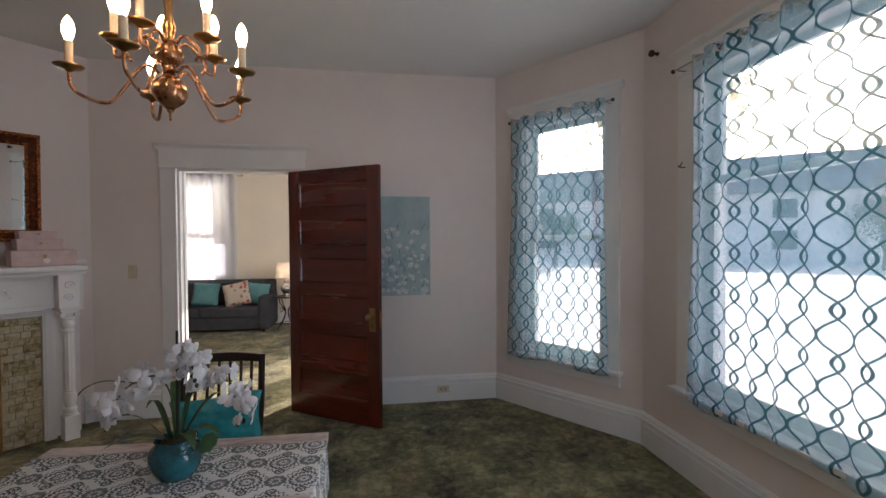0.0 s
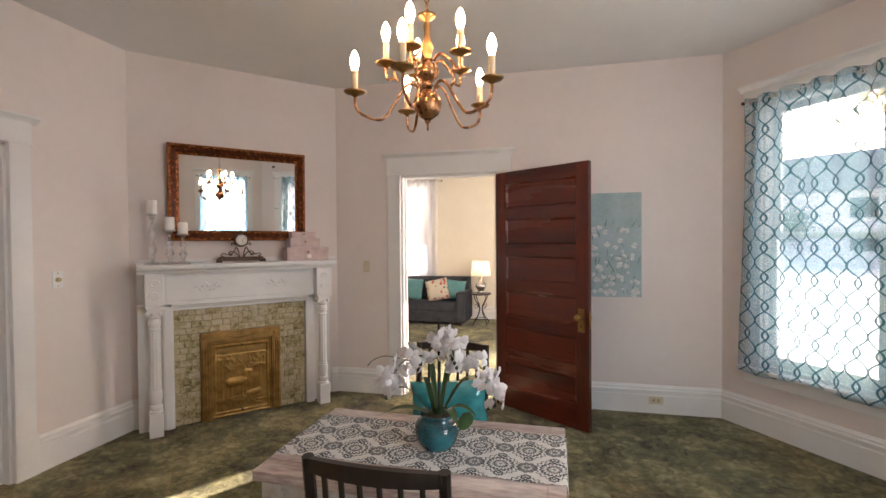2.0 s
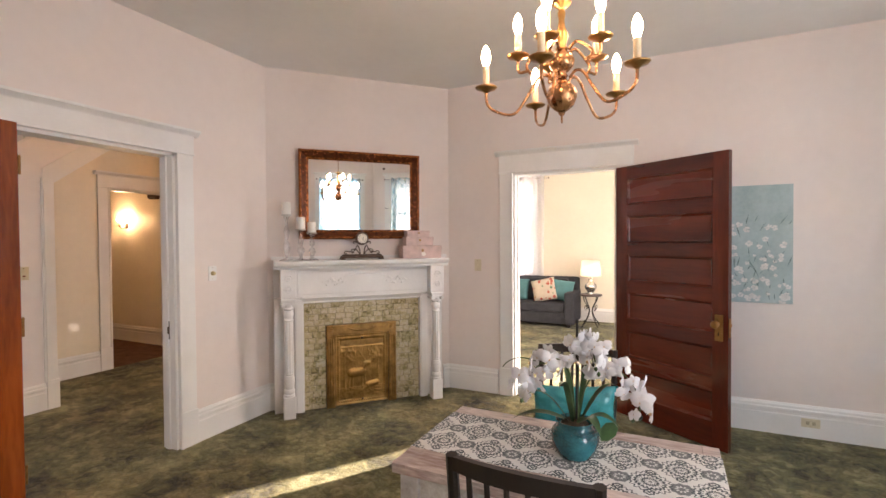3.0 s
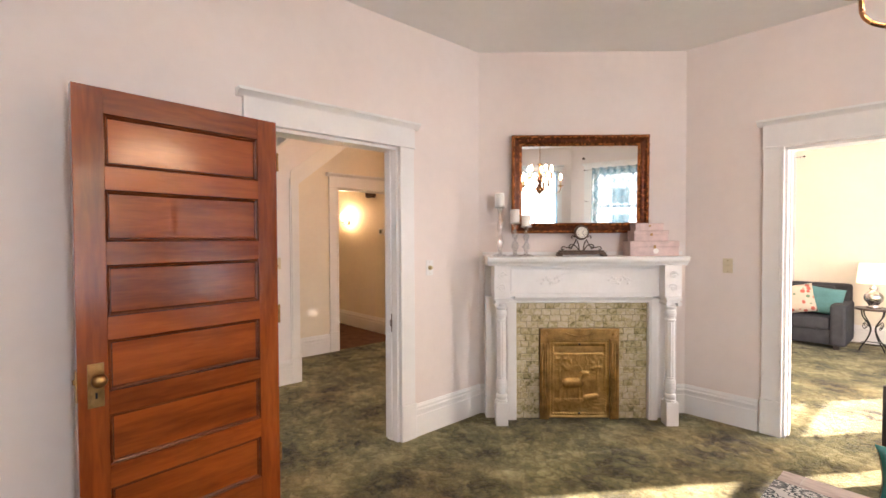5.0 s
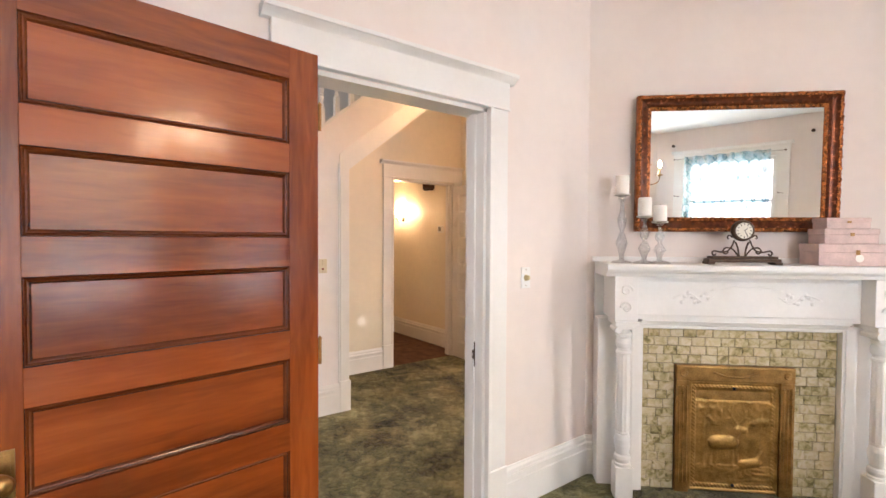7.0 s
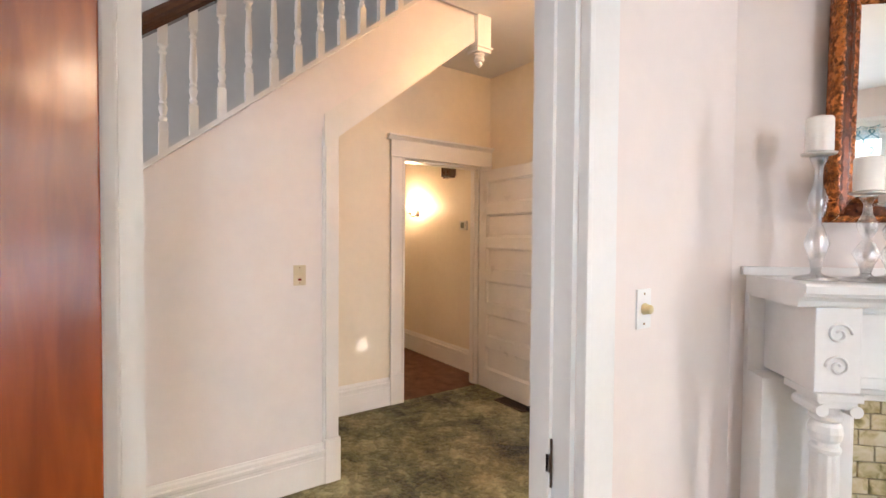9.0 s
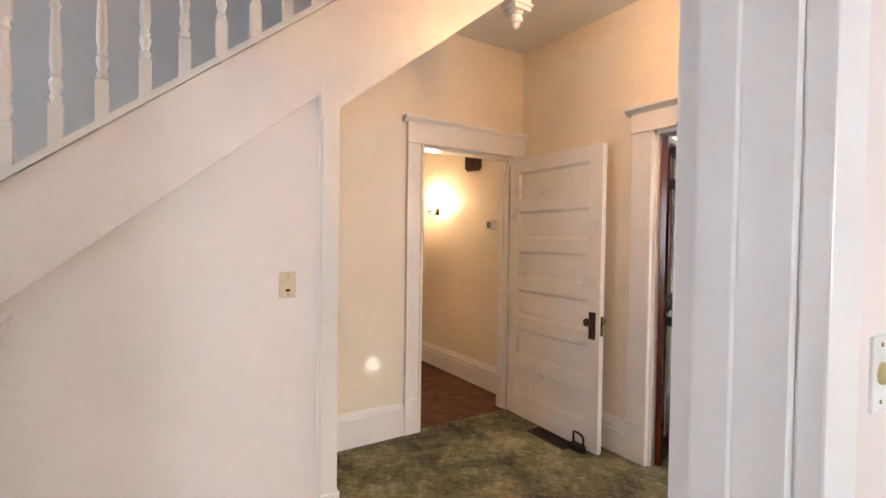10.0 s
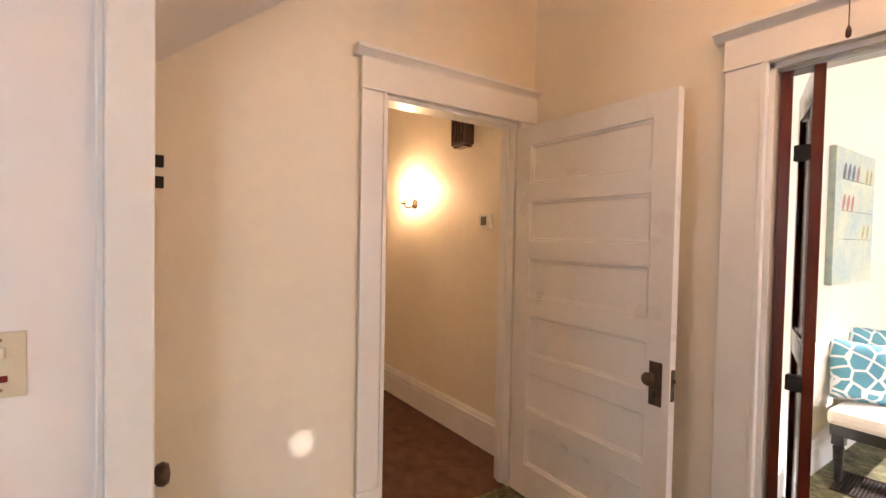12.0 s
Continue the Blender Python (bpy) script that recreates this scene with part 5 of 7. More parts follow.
for y in (-hd + 0.035, hd - 0.055):
    part("apron", boxes((-hw + 0.09, hw - 0.09, y, y + 0.02, 0.63, 0.716), bevel=0.002), LEG_WHITE, table)
for x in (-hw + 0.035, hw - 0.055):
    part("apron", boxes((x, x + 0.02, -hd + 0.09, hd - 0.09, 0.63, 0.716), bevel=0.002), LEG_WHITE, table)
for x in (-hw + 0.055, hw - 0.055):
    for y in (-hd + 0.055, hd - 0.055):
        bm = boxes((x - 0.034, x + 0.034, y - 0.034, y + 0.034, 0.58, 0.716), bevel=0.003)
        lathe([(0.030, 0.58), (0.024, 0.57), (0.032, 0.555), (0.032, 0.53), (0.022, 0.51), (0.026, 0.40), (0.030, 0.25), (0.026, 0.12), (0.018, 0.09), (0.026, 0.07), (0.026, 0.04), (0.016, 0.0)], 20, (x, y, 0), bm)
        part("leg", bm, LEG_WHITE, table)


def runner_material():
    """Printed cotton: rows of dark ringed medallions, large and small, on off-white."""
    m = material("medallion_print_cotton", (0.74, 0.73, 0.70), 0.85, spread=0.04, scale=20, bump=0.2, bump_scale=400)
    n, l = m.node_tree.nodes, m.node_tree.links
    b = n["Principled BSDF"]
    base = b.inputs["Base Color"].links[0].from_socket
    uv, sep = n.new("ShaderNodeUVMap"), n.new("ShaderNodeSeparateXYZ")
    l.new(uv.outputs["UV"], sep.inputs[0])
    def op(kind, a, bb=None, c=None):
        k = n.new("ShaderNodeMath")
        k.operation = kind
        for i, v in enumerate((a, bb, c)):
            if v is None:
                continue
            if isinstance(v, (int, float)):
                k.inputs[i].default_value = v
            else:
                l.new(v, k.inputs[i])
        return k.outputs[0]
    def medallion(px, py, ox, oy, radius, rings, petals, lo, hi):
        fx = op("MULTIPLY", op("SUBTRACT", op("FRACT", op("MULTIPLY_ADD", sep.outputs[0], 1 / px, ox)), 0.5), px)
        fy = op("MULTIPLY", op("SUBTRACT", op("FRACT", op("MULTIPLY_ADD", sep.outputs[1], 1 / py, oy)), 0.5), py)
        r = op("SQRT", op("ADD", op("MULTIPLY", fx, fx), op("MULTIPLY", fy, fy)))
        ang = op("ARCTAN2", fy, fx)
        wob = op("MULTIPLY", op("COSINE", op("MULTIPLY", ang, petals)), radius * 0.07)
        rw = op("ADD", r, wob)
        ring = op("COSINE", op("MULTIPLY", rw, 2 * math.pi * rings / radius))
        dash = op("COSINE", op("MULTIPLY", ang, petals * 1.0))
        on = op("MULTIPLY", op("GREATER_THAN", op("ADD", ring, op("MULTIPLY", dash, 0.35)), lo), op("LESS_THAN", rw, radius))
        return op("MULTIPLY", on, hi)
    big = op("MAXIMUM", medallion(0.175, 0.25, 0.0, 0.12, 0.062, 3.0, 18, 0.02, 0.95), medallion(0.175, 0.25, 0.5, 0.62, 0.062, 3.0, 18, 0.02, 0.95))
    mid = op("MAXIMUM", medallion(0.175, 0.25, 0.5, 0.12, 0.034, 1.3, 9, -0.75, 0.78), medallion(0.175, 0.25, 0.0, 0.62, 0.034, 1.3, 9, -0.75, 0.78))
    sm = medallion(0.0875, 0.125, 0.5, 0.245, 0.017, 1.15, 6, -0.55, 0.93)
    mk = op("MAXIMUM", op("MAXIMUM", big, mid), sm)
    mix = n.new("ShaderNodeMix")
    mix.data_type = "RGBA"
    l.new(mk, mix.inputs["Factor"])
    l.new(base, mix.inputs["A"])
    mix.inputs["B"].default_value = (0.040, 0.055, 0.065, 1)
    l.new(mix.outputs["Result"], b.inputs["Base Color"])
    return m


RUN = runner_material()
runner = thing("table_runner", pose(-0.525, 1.813, 0.7515, 0, 0, -1.0), "white cotton table runner printed with dark teal medallions", "table runner")
bm = bmesh.new()
uvl = bm.loops.layers.uv.new("UVMap")
path = [(-0.507, -0.17), (-0.506, -0.05), (-0.503, 0.0), (-0.495, 0.002)] + [(-0.45 + 0.9 * i / 24, 0.0025 + 0.001 * math.sin(i * 1.7)) for i in range(25)] + [(0.495, 0.002), (0.503, 0.0), (0.507, -0.05), (0.512, -0.17)]
s, rows = 0.0, []
for i, (x, zz) in enumerate(path):
    if i:
        s += math.dist(path[i - 1], (x, zz))
    rows.append([((x, -0.185 + 0.37 * j / 8 + 0.004 * math.sin(i * 0.9), zz), (s, 0.37 * j / 8)) for j in range(9)])
bm.free()
for nm, r0, r1 in (("hanging_end", 0, 3), ("cloth", 2, len(rows) - 2), ("hanging_end", len(rows) - 3, len(rows))):
    bm = bmesh.new()
    uvl = bm.loops.layers.uv.new("UVMap")
    strip = [[(bm.verts.new(c), u) for c, u in r] for r in rows[r0:r1]]
    for a, b in zip(strip, strip[1:]):
        for j in range(8):
            q = (a[j], b[j], b[j + 1], a[j + 1])
            f = bm.faces.new([v for v, _ in q])
            for lp, (_, u) in zip(f.loops, q):
                lp[uvl].uv = u
    part(nm, bm, RUN, runner, smooth=True)

# ---- chairs ----
CHAIR_WOOD = wood("black_brown_chair_wood", (0.010, 0.007, 0.006), (0.030, 0.018, 0.013), 0.35, "z", 0.2)
TEAL = material("teal_vinyl", (0.03, 0.30, 0.33), 0.22, spread=0.15, scale=14, bump=0.7, bump_scale=22, coat=0.6)


def dining_chair(m, label):
    """A chair facing +y with a slatted back; origin on the floor at the middle of the back legs."""
    c = thing("dining_chair", m, label, "chair", "chairs at the table")
    w, d = 0.195, 0.40
    for sx in (-1, 1):
        part("back_leg", tube([(sx * (w - 0.012), -0.035, 0.0), (sx * (w - 0.010), 0.0, 0.42), (sx * w, -0.012, 0.62), (sx * (w + 0.002), -0.045, 0.905)], 0.017, 8, smooth_steps=4), CHAIR_WOOD, c)
        part("front_leg", boxes((sx * 0.185 - 0.017, sx * 0.185 + 0.017, d - 0.034, d, 0, 0.43), bevel=0.003), CHAIR_WOOD, c)
        part("side_rail", boxes((sx * 0.185 - 0.010, sx * 0.185 + 0.010, 0.0, d - 0.03, 0.385, 0.43), bevel=0.002), CHAIR_WOOD, c)
        part("stretcher", boxes((sx * 0.185 - 0.009, sx * 0.185 + 0.009, 0.0, d - 0.03, 0.16, 0.185), bevel=0.002), CHAIR_WOOD, c)
    part("front_rail", boxes((-0.17, 0.17, d - 0.027, d - 0.007, 0.385, 0.43), bevel=0.002), CHAIR_WOOD, c)
    part("back_rail", boxes((-0.17, 0.17, -0.010, 0.010, 0.385, 0.43), bevel=0.002), CHAIR_WOOD, c)
    # curved crest and lower rail
    for nm, z0, z1, bow in (("crest_rail", 0.866, 0.903, 0.035), ("lower_back_rail", 0.50, 0.535, 0.020)):
        bm = bmesh.new()
        rows = []
        for k in range(15):
            u = k / 14 * 2 - 1
            y = -bow * (1 - u * u) - 0.040 * (z0 > 0.8) - 0.006
            up = 0.010 * (1 - u * u) * (z0 > 0.8)
            rows.append([bm.verts.new((u * w, y + dy, z)) for dy, z in ((-0.010, z0), (0.010, z0), (0.010, z1 + up), (-0.010, z1 + up))])
        for a, b in zip(rows, rows[1:]):
            for j in range(4):
                bm.faces.new((a[j], a[(j + 1) % 4], b[(j + 1) % 4], b[j]))
        bm.faces.new(rows[0])
        bm.faces.new(rows[-1])
        part(nm, bm, CHAIR_WOOD, c)
    for k in range(6):
        u = (k - 2.5) / 2.5 * 0.72
        part("slat", tube([(u * w, -0.020 * (1 - u * u) - 0.008, 0.53), (u * w, -0.036 * (1 - u * u) - 0.04, 0.87)], 0.0085, 6), CHAIR_WOOD, c)
    bm = bmesh.new()
    rows = []
    for k in range(13):
        for_y = k / 12
        row = []
        for i in range(13):
            u, v = i / 6 - 1, for_y * 2 - 1
            e = (1 - abs(u) ** 6) * (1 - abs(v) ** 6)
            row.append(bm.verts.new((u * 0.205, 0.0 + 0.005 + for_y * 0.415, 0.437 + 0.045 * max(0, e) ** 0.6 + 0.003 * noise.noise(Vector((u * 4, v * 4, 0))))))
        rows.append(row)
    for a, b in zip(rows, rows[1:]):
        for i in range(12):
            bm.faces.new((a[i], a[i + 1], b[i + 1], b[i]))
    lo = [bm.verts.new((x, y, 0.430)) for x, y in ((-0.205, 0.005), (0.205, 0.005), (0.205, 0.42), (-0.205, 0.42))]
    bm.faces.new(lo)
    edge = [rows[0][i] for i in range(13)], [r[12] for r in rows], [rows[12][i] for i in range(12, -1, -1)], [r[0] for r in reversed(rows)]
    for q, (a, b) in zip(edge, ((0, 1), (1, 2), (2, 3), (3, 0))):
        bm.faces.new([lo[a], lo[b]] + list(reversed(q)))
    part("seat", bm, TEAL, c, "glossy teal vinyl seat pad", smooth=True)
    return c


dining_chair(pose(-0.535, 1.383, 0, 0, 0, -1.5), "black-brown slat-back dining chair with a glossy teal seat")
far_chair = dining_chair(pose(-0.63, 2.755, 0, 0, 0, 180), "black-brown slat-back dining chair with a glossy teal seat")
bm = bmesh.new()
for side in (-1, 1):
    g = []
    for k in range(25):
        row = []
        for i in range(33):
            u, v = i / 16 - 1, k / 12 - 1
            e = max(0.0, (1 - u ** 4) * (1 - v ** 4)) ** 0.5
            crease = 0.010 * noise.noise(Vector((u * 5, v * 4, side * 3.0))) + 0.006 * noise.noise(Vector((u * 13, v * 10, 7.0)))
            pull = 1 - 0.09 * (u * u * (1 - v * v) + v * v * (1 - u * u))
            row.append(bm.verts.new((u * 0.225 * pull, 0.075 + side * (0.062 * e + crease * e), 0.605 + v * 0.125 * pull + 0.022 * -u)))
        g.append(row)
    for a, b in zip(g, g[1:]):
        for i in range(32):
            bm.faces.new((a[i], a[i + 1], b[i + 1], b[i]))
bmesh.ops.remove_doubles(bm, verts=bm.verts, dist=0.002)
pillow = put("cushion", bm, TEAL, smooth=True, m=pose(-0.63, 2.755, 0, 0, 0, 180))
tagged(pillow, "glossy wrapped teal cushion leaning on the dining chair", "cushion")

# ---- orchid ----
VASE = material("teal_glaze", (0.010, 0.125, 0.150), 0.16, spread=0.35, scale=16, bump=0.15, bump_scale=30, coat=0.5)
PETAL = material("white_petal", (0.82, 0.81, 0.82), 0.55, spread=0.05, scale=30, bump=0.05)
_n, _l = PETAL.node_tree.nodes, PETAL.node_tree.links
_t, _m = _n.new("ShaderNodeBsdfTranslucent"), _n.new("ShaderNodeMixShader")
_t.inputs["Color"].default_value = (0.86, 0.85, 0.88, 1)
_m.inputs[0].default_value = 0.35
_l.new(_n["Principled BSDF"].outputs[0], _m.inputs[1])
_l.new(_t.outputs[0], _m.inputs[2])
_l.new(_m.outputs[0], _n["Material Output"].inputs["Surface"])
LIP = material("yellow_lip", (0.65, 0.45, 0.25), 0.5)
STEM = material("green_stem", (0.045, 0.09, 0.025), 0.5, spread=0.15, scale=30)
LEAF = material("orchid_leaf", (0.04, 0.10, 0.03), 0.35, spread=0.25, scale=18)
STAKE = material("dark_stake", (0.015, 0.014, 0.012), 0.6)
vase = thing("vase", pose(-0.475, 1.802, 0.756) @ Matrix.Diagonal((1.05, 1.05, 0.93, 1)), "round glazed teal ceramic vase on the table runner", "vase")
part("body", lathe([(0.001, 0.0), (0.050, 0.0), (0.055, 0.006), (0.066, 0.03), (0.0755, 0.058), (0.077, 0.075), (0.072, 0.094), (0.062, 0.106), (0.056, 0.112), (0.057, 0.126), (0.061, 0.132), (0.056, 0.133), (0.052, 0.124), (0.050, 0.10), (0.001, 0.095)], 36), VASE, vase, smooth=True)
bm = bmesh.new()
for z, r in ((0.086, 0.0745), (0.094, 0.0715), (0.102, 0.066)):
    tube([(r * math.cos(a), r * math.sin(a), z) for a in [2 * math.pi * j / 36 for j in range(37)]], 0.0022, 6, bm)
part("ribs", bm, VASE, vase, smooth=True)
orchid = thing("orchid", pose(-0.475, 1.802, 0.850, 0, 0, 19), "white moth orchid in bloom with long green leaves", "orchid plant")
part("moss", lathe([(0.048, 0.0), (0.047, 0.018), (0.030, 0.030), (0.001, 0.033)], 14), material("brown_moss", (0.05, 0.04, 0.02), 0.95, spread=0.3, scale=60, bump=0.8, bump_scale=150), orchid)
part("stake", tube([(0.005, 0, 0.0), (0.008, 0.0, 0.375)], 0.0042, 8), STAKE, orchid, "thin black plant stake")
random.seed(4)
for ang, ln, rise in ((200, 0.16, 0.10), (165, 0.20, 0.03), (20, 0.15, 0.10), (-25, 0.13, 0.05), (-70, 0.14, 0.06), (95, 0.15, 0.13), (240, 0.12, 0.14), (50, 0.11, 0.16)):
    bm = bmesh.new()
    rows = []
    a = radians(ang)
    for k in range(10):
        f = k / 9
        wd = 0.020 * math.sin(math.pi * min(1, f * 0.92 + 0.10)) ** 0.7 * (0.55 if rise > 0.09 else 1.0)
        d = 0.02 + ln * f
        z = 0.02 + rise * math.sin(f * 2.0) * 1.2 - 0.05 * f * f * (rise < 0.09)
        ca, sa = math.cos(a), math.sin(a)
        rows.append([bm.verts.new((d * ca - sa * wd * t, d * sa + ca * wd * t, z + abs(t) * wd * 0.35)) for t in (-1, 0, 1)] + [])
    for p, q in zip(rows, rows[1:]):
        for j in range(2):
            bm.faces.new((p[j], p[j + 1], q[j + 1], q[j]))
    part("leaf", bm, LEAF, orchid, smooth=True)
part("broad_leaf", prism([(0.0, 0.0), (0.022, 0.012), (0.034, 0.040), (0.030, 0.066), (0.012, 0.080), (-0.010, 0.070), (-0.018, 0.040), (-0.010, 0.012)], -0.045, -0.042), LEAF, orchid, "dark round drooping leaf").matrix_local = pose(0.075, -0.03, 0.0, 15, 18, 0)


def petal_mesh(kind):
    """One flower: five broad petals and a small lip, facing -y."""
    bm = bmesh.new()
    for k, (ang, ln, wd) in enumerate(((90, 0.034, 0.013), (215, 0.033, 0.013), (325, 0.033, 0.013), (172, 0.040, 0.020), (8, 0.040, 0.020))):
        a = radians(ang)
        rows = []
        for i in range(6):
            f = i / 5
            w = wd * math.sin(math.pi * (0.12 + 0.84 * f)) ** 0.75
            d = 0.003 + ln * f
            rows.append([bm.verts.new((d * math.cos(a) - math.sin(a) * w * t, -0.006 * f + 0.010 * f * f - 0.004 * (1 - t * t) - (0.003 if k > 2 else 0), d * math.sin(a) + math.cos(a) * w * t)) for t in (-1, -0.4, 0.4, 1)])
        for p, q in zip(rows, rows[1:]):
            for j in range(3):
                bm.faces.new((p[j], p[j + 1], q[j + 1], q[j]))
    return bm


flower_bm = petal_mesh(0)
flower_me = bpy.data.meshes.new("flower")
flower_bm.to_mesh(flower_me)
flower_bm.free()
flower_me.materials.append(PETAL)
for p in flower_me.polygons:
    p.use_smooth = True
lip_bm = lathe([(0.001, -0.012), (0.006, -0.008), (0.008, -0.002), (0.005, 0.003), (0.001, 0.004)], 8)
bmesh.ops.transform(lip_bm, matrix=Matrix.Rotation(math.pi / 2, 4, "X"), verts=lip_bm.verts)
lip_me = bpy.data.meshes.new("lip")
lip_bm.to_mesh(lip_me)
lip_bm.free()
lip_me.materials.append(LIP)
spikes = [[(0.0, 0, 0.02), (-0.01, 0, 0.16), (-0.05, 0.0, 0.235), (-0.12, -0.01, 0.22), (-0.165, -0.02, 0.165), (-0.185, -0.02, 0.13)],
          [(0.01, 0, 0.02), (0.012, 0.0, 0.18), (0.012, 0.0, 0.27), (0.03, -0.03, 0.325), (0.045, -0.05, 0.295), (0.055, -0.06, 0.245)],
          [(0.01, 0.01, 0.02), (0.03, 0.01, 0.12), (0.075, 0.0, 0.20), (0.14, -0.02, 0.205), (0.19, -0.04, 0.15), (0.20, -0.05, 0.08)]]
random.seed(11)
for pts in spikes:
    part("stem", tube(pts, 0.0026, 6, smooth_steps=6), STEM, orchid, smooth=True)
    v = [Vector(p) for p in pts]
    for k in range(25):
        f = 1.5 + k / 24 * 3.45
        i = min(int(f), 4)
        p = v[i].lerp(v[i + 1], f - i)
        fl = new("flower", flower_me)
        fl.parent = orchid
        fl.matrix_local = Matrix.Translation(p + Vector((random.uniform(-0.036, 0.036), random.uniform(-0.045, 0.03), random.uniform(-0.034, 0.030)))) @ pose(0, 0, 0, random.uniform(-45, 35), random.uniform(-60, 60), random.uniform(-80, 80)) @ Matrix.Scale(random.uniform(0.62, 0.88), 4)
        lp = new("lip", lip_me)
        lp.parent = fl
    for k in range(3):
        part("bud", lathe([(0.001, -0.008), (0.006, -0.002), (0.006, 0.004), (0.001, 0.009)], 8, v[-1] + Vector((random.uniform(-0.02, 0.02), random.uniform(-0.02, 0.02), -0.012 * (k + 1)))), STAKE if k == 0 else STEM, orchid, smooth=True)
part("trailing_stem", tube([(-0.10, 0.0, 0.22), (-0.18, -0.02, 0.245), (-0.225, -0.03, 0.235), (-0.245, -0.03, 0.215)], 0.0018, 6, smooth_steps=5), STEM, orchid)

# ---- painting on the north wall ----
CANVAS = material("teal_grey_canvas", (0.40, 0.50, 0.51), 0.7, spread=0.12, scale=5, bump=0.25, bump_scale=300, dark=(0.30, 0.41, 0.43))
pic = thing("canvas_painting", pose(0.235, 4.479, 1.0), "unframed canvas painting of white blossoms on grey teal", "painting")
part("canvas", boxes((-0.45, 0.45, -0.034, 0, 0, 0.905), bevel=0.003), CANVAS, pic)
random.seed(8)
for nm, mat_, count in (("blossom", material("white_blossom_paint", (0.72, 0.72, 0.70), 0.6, spread=0.1, scale=30), 140), ("leaf_stroke", material("grey_green_paint", (0.16, 0.24, 0.24), 0.6, spread=0.2, scale=30), 90)):
    for k in range(count):
        bm = bmesh.new()
        x, zz = random.uniform(-0.42, 0.42), 0.02 + 0.62 * random.random() ** 1.35
        r = random.uniform(0.010, 0.026) if nm[0] == "b" else random.uniform(0.006, 0.012)
        y = -0.0350 - 0.00015 * k * (1 if nm[0] == "b" else 0.3)
        if nm[0] == "b":
            for pt in range(5):
                a = pt * 1.2566 + random.random()
                cx, cz = x + r * 0.6 * math.cos(a), zz + r * 0.6 * math.sin(a)
                bm.faces.new([bm.verts.new((cx + r * 0.5 * math.cos(t) , y - 0.00002 * pt, cz + r * 0.42 * math.sin(t))) for t in [j * math.pi / 4 for j in range(8)]])
        else:
            a, ln = random.uniform(0.9, 2.2), random.uniform(0.03, 0.11)
            dx, dz = math.cos(a) * ln, math.sin(a) * ln
            bm.faces.new([bm.verts.new(c) for c in ((x, y, zz), (x + dx / 2 + r * 0.4, y, zz + dz / 2), (x + dx, y, min(0.88, zz + dz)), (x + dx / 2 - r * 0.4, y, zz + dz / 2))])
        part(nm, bm, mat_, pic)

# ---- stair ----
SX = -5.20
top_z = lambda y: 1.473 + 0.807 * (y - 1.156)
low_z = lambda y: 1.317 + 0.803 * (y - 1.407)
soff_z = lambda y: 2.055 + 0.79 * (y - 2.50)


def yz_prism(outline, x0, x1, bm=None):
    """An outline of (y, z) pairs given thickness along x."""
    bm = bm or bmesh.new()
    a = [bm.verts.new((x0, y, z)) for y, z in outline]
    b = [bm.verts.new((x1, y, z)) for y, z in outline]
    k = len(outline)
    for i in range(k):
        j = (i + 1) % k
        bm.faces.new((a[i], a[j], b[j], b[i]))
    bm.faces.new(a)
    bm.faces.new(b)
    return bm


stair = thing("staircase", pose(0, 0, 0), "white painted staircase with turned balusters and dark handrail", "staircase")
part("stringer", yz_prism([(-0.66, 0.0), (-0.15, 0.0), (3.56, low_z(3.56)), (3.56, top_z(3.56))], SX - 0.05, SX), WALL_STAIR, stair)
part("stringer_cap", yz_prism([(-0.66, top_z(-0.66)), (3.56, top_z(3.56)), (3.56, top_z(3.56) + 0.03), (-0.66, top_z(-0.66) + 0.03)], SX - 0.06, SX + 0.014), TRIM, stair)
part("soffit_trim", yz_prism([(2.40, soff_z(2.40)), (3.56, soff_z(3.56)), (3.56, soff_z(3.56) + 0.19), (2.40, soff_z(2.40) + 0.19)], SX - 0.045, SX + 0.008), TRIM, stair)
part("soffit", yz_prism([(2.49, soff_z(2.49)), (3.60, soff_z(3.60)), (3.60, soff_z(3.60) + 0.05), (2.49, soff_z(2.49) + 0.05)], -6.128, SX - 0.045), WALL_STAIR, stair)
TREAD = wood("stair_tread_wood", (0.06, 0.025, 0.012), (0.13, 0.055, 0.025), 0.35, "x")
for k in range(15):
    y, z = -0.25 + k * 0.2235, (k + 1) * 0.18
    part("tread", boxes((-6.12, SX - 0.06, y, y + 0.26, z - 0.03, z), bevel=0.004), TREAD, stair)
    part("riser", boxes((-6.12, SX - 0.06, y + 0.025, y + 0.04, z - 0.18, z - 0.03)), TRIM, stair)
RAIL = [(-0.032, 0.0), (0.032, 0.0), (0.036, 0.016), (0.028, 0.030), (0.034, 0.046), (0.026, 0.066), (0.0, 0.074), (-0.026, 0.066), (-0.034, 0.046), (-0.028, 0.030), (-0.036, 0.016)]
rail_z = lambda y: top_z(y) + 0.645
bm = bmesh.new()
rows = [[bm.verts.new((SX - 0.022 + dx, y, rail_z(y) + dz * 1.28)) for dx, dz in RAIL] for y in (-0.55, 3.56)]
for j in range(len(RAIL)):
    bm.faces.new((rows[0][j], rows[0][(j + 1) % len(RAIL)], rows[1][(j + 1) % len(RAIL)], rows[1][j]))
bm.faces.new(rows[0])
bm.faces.new(rows[1])
part("handrail", bm, RAIL_WOOD, stair, "dark varnished wooden handrail", smooth=False)
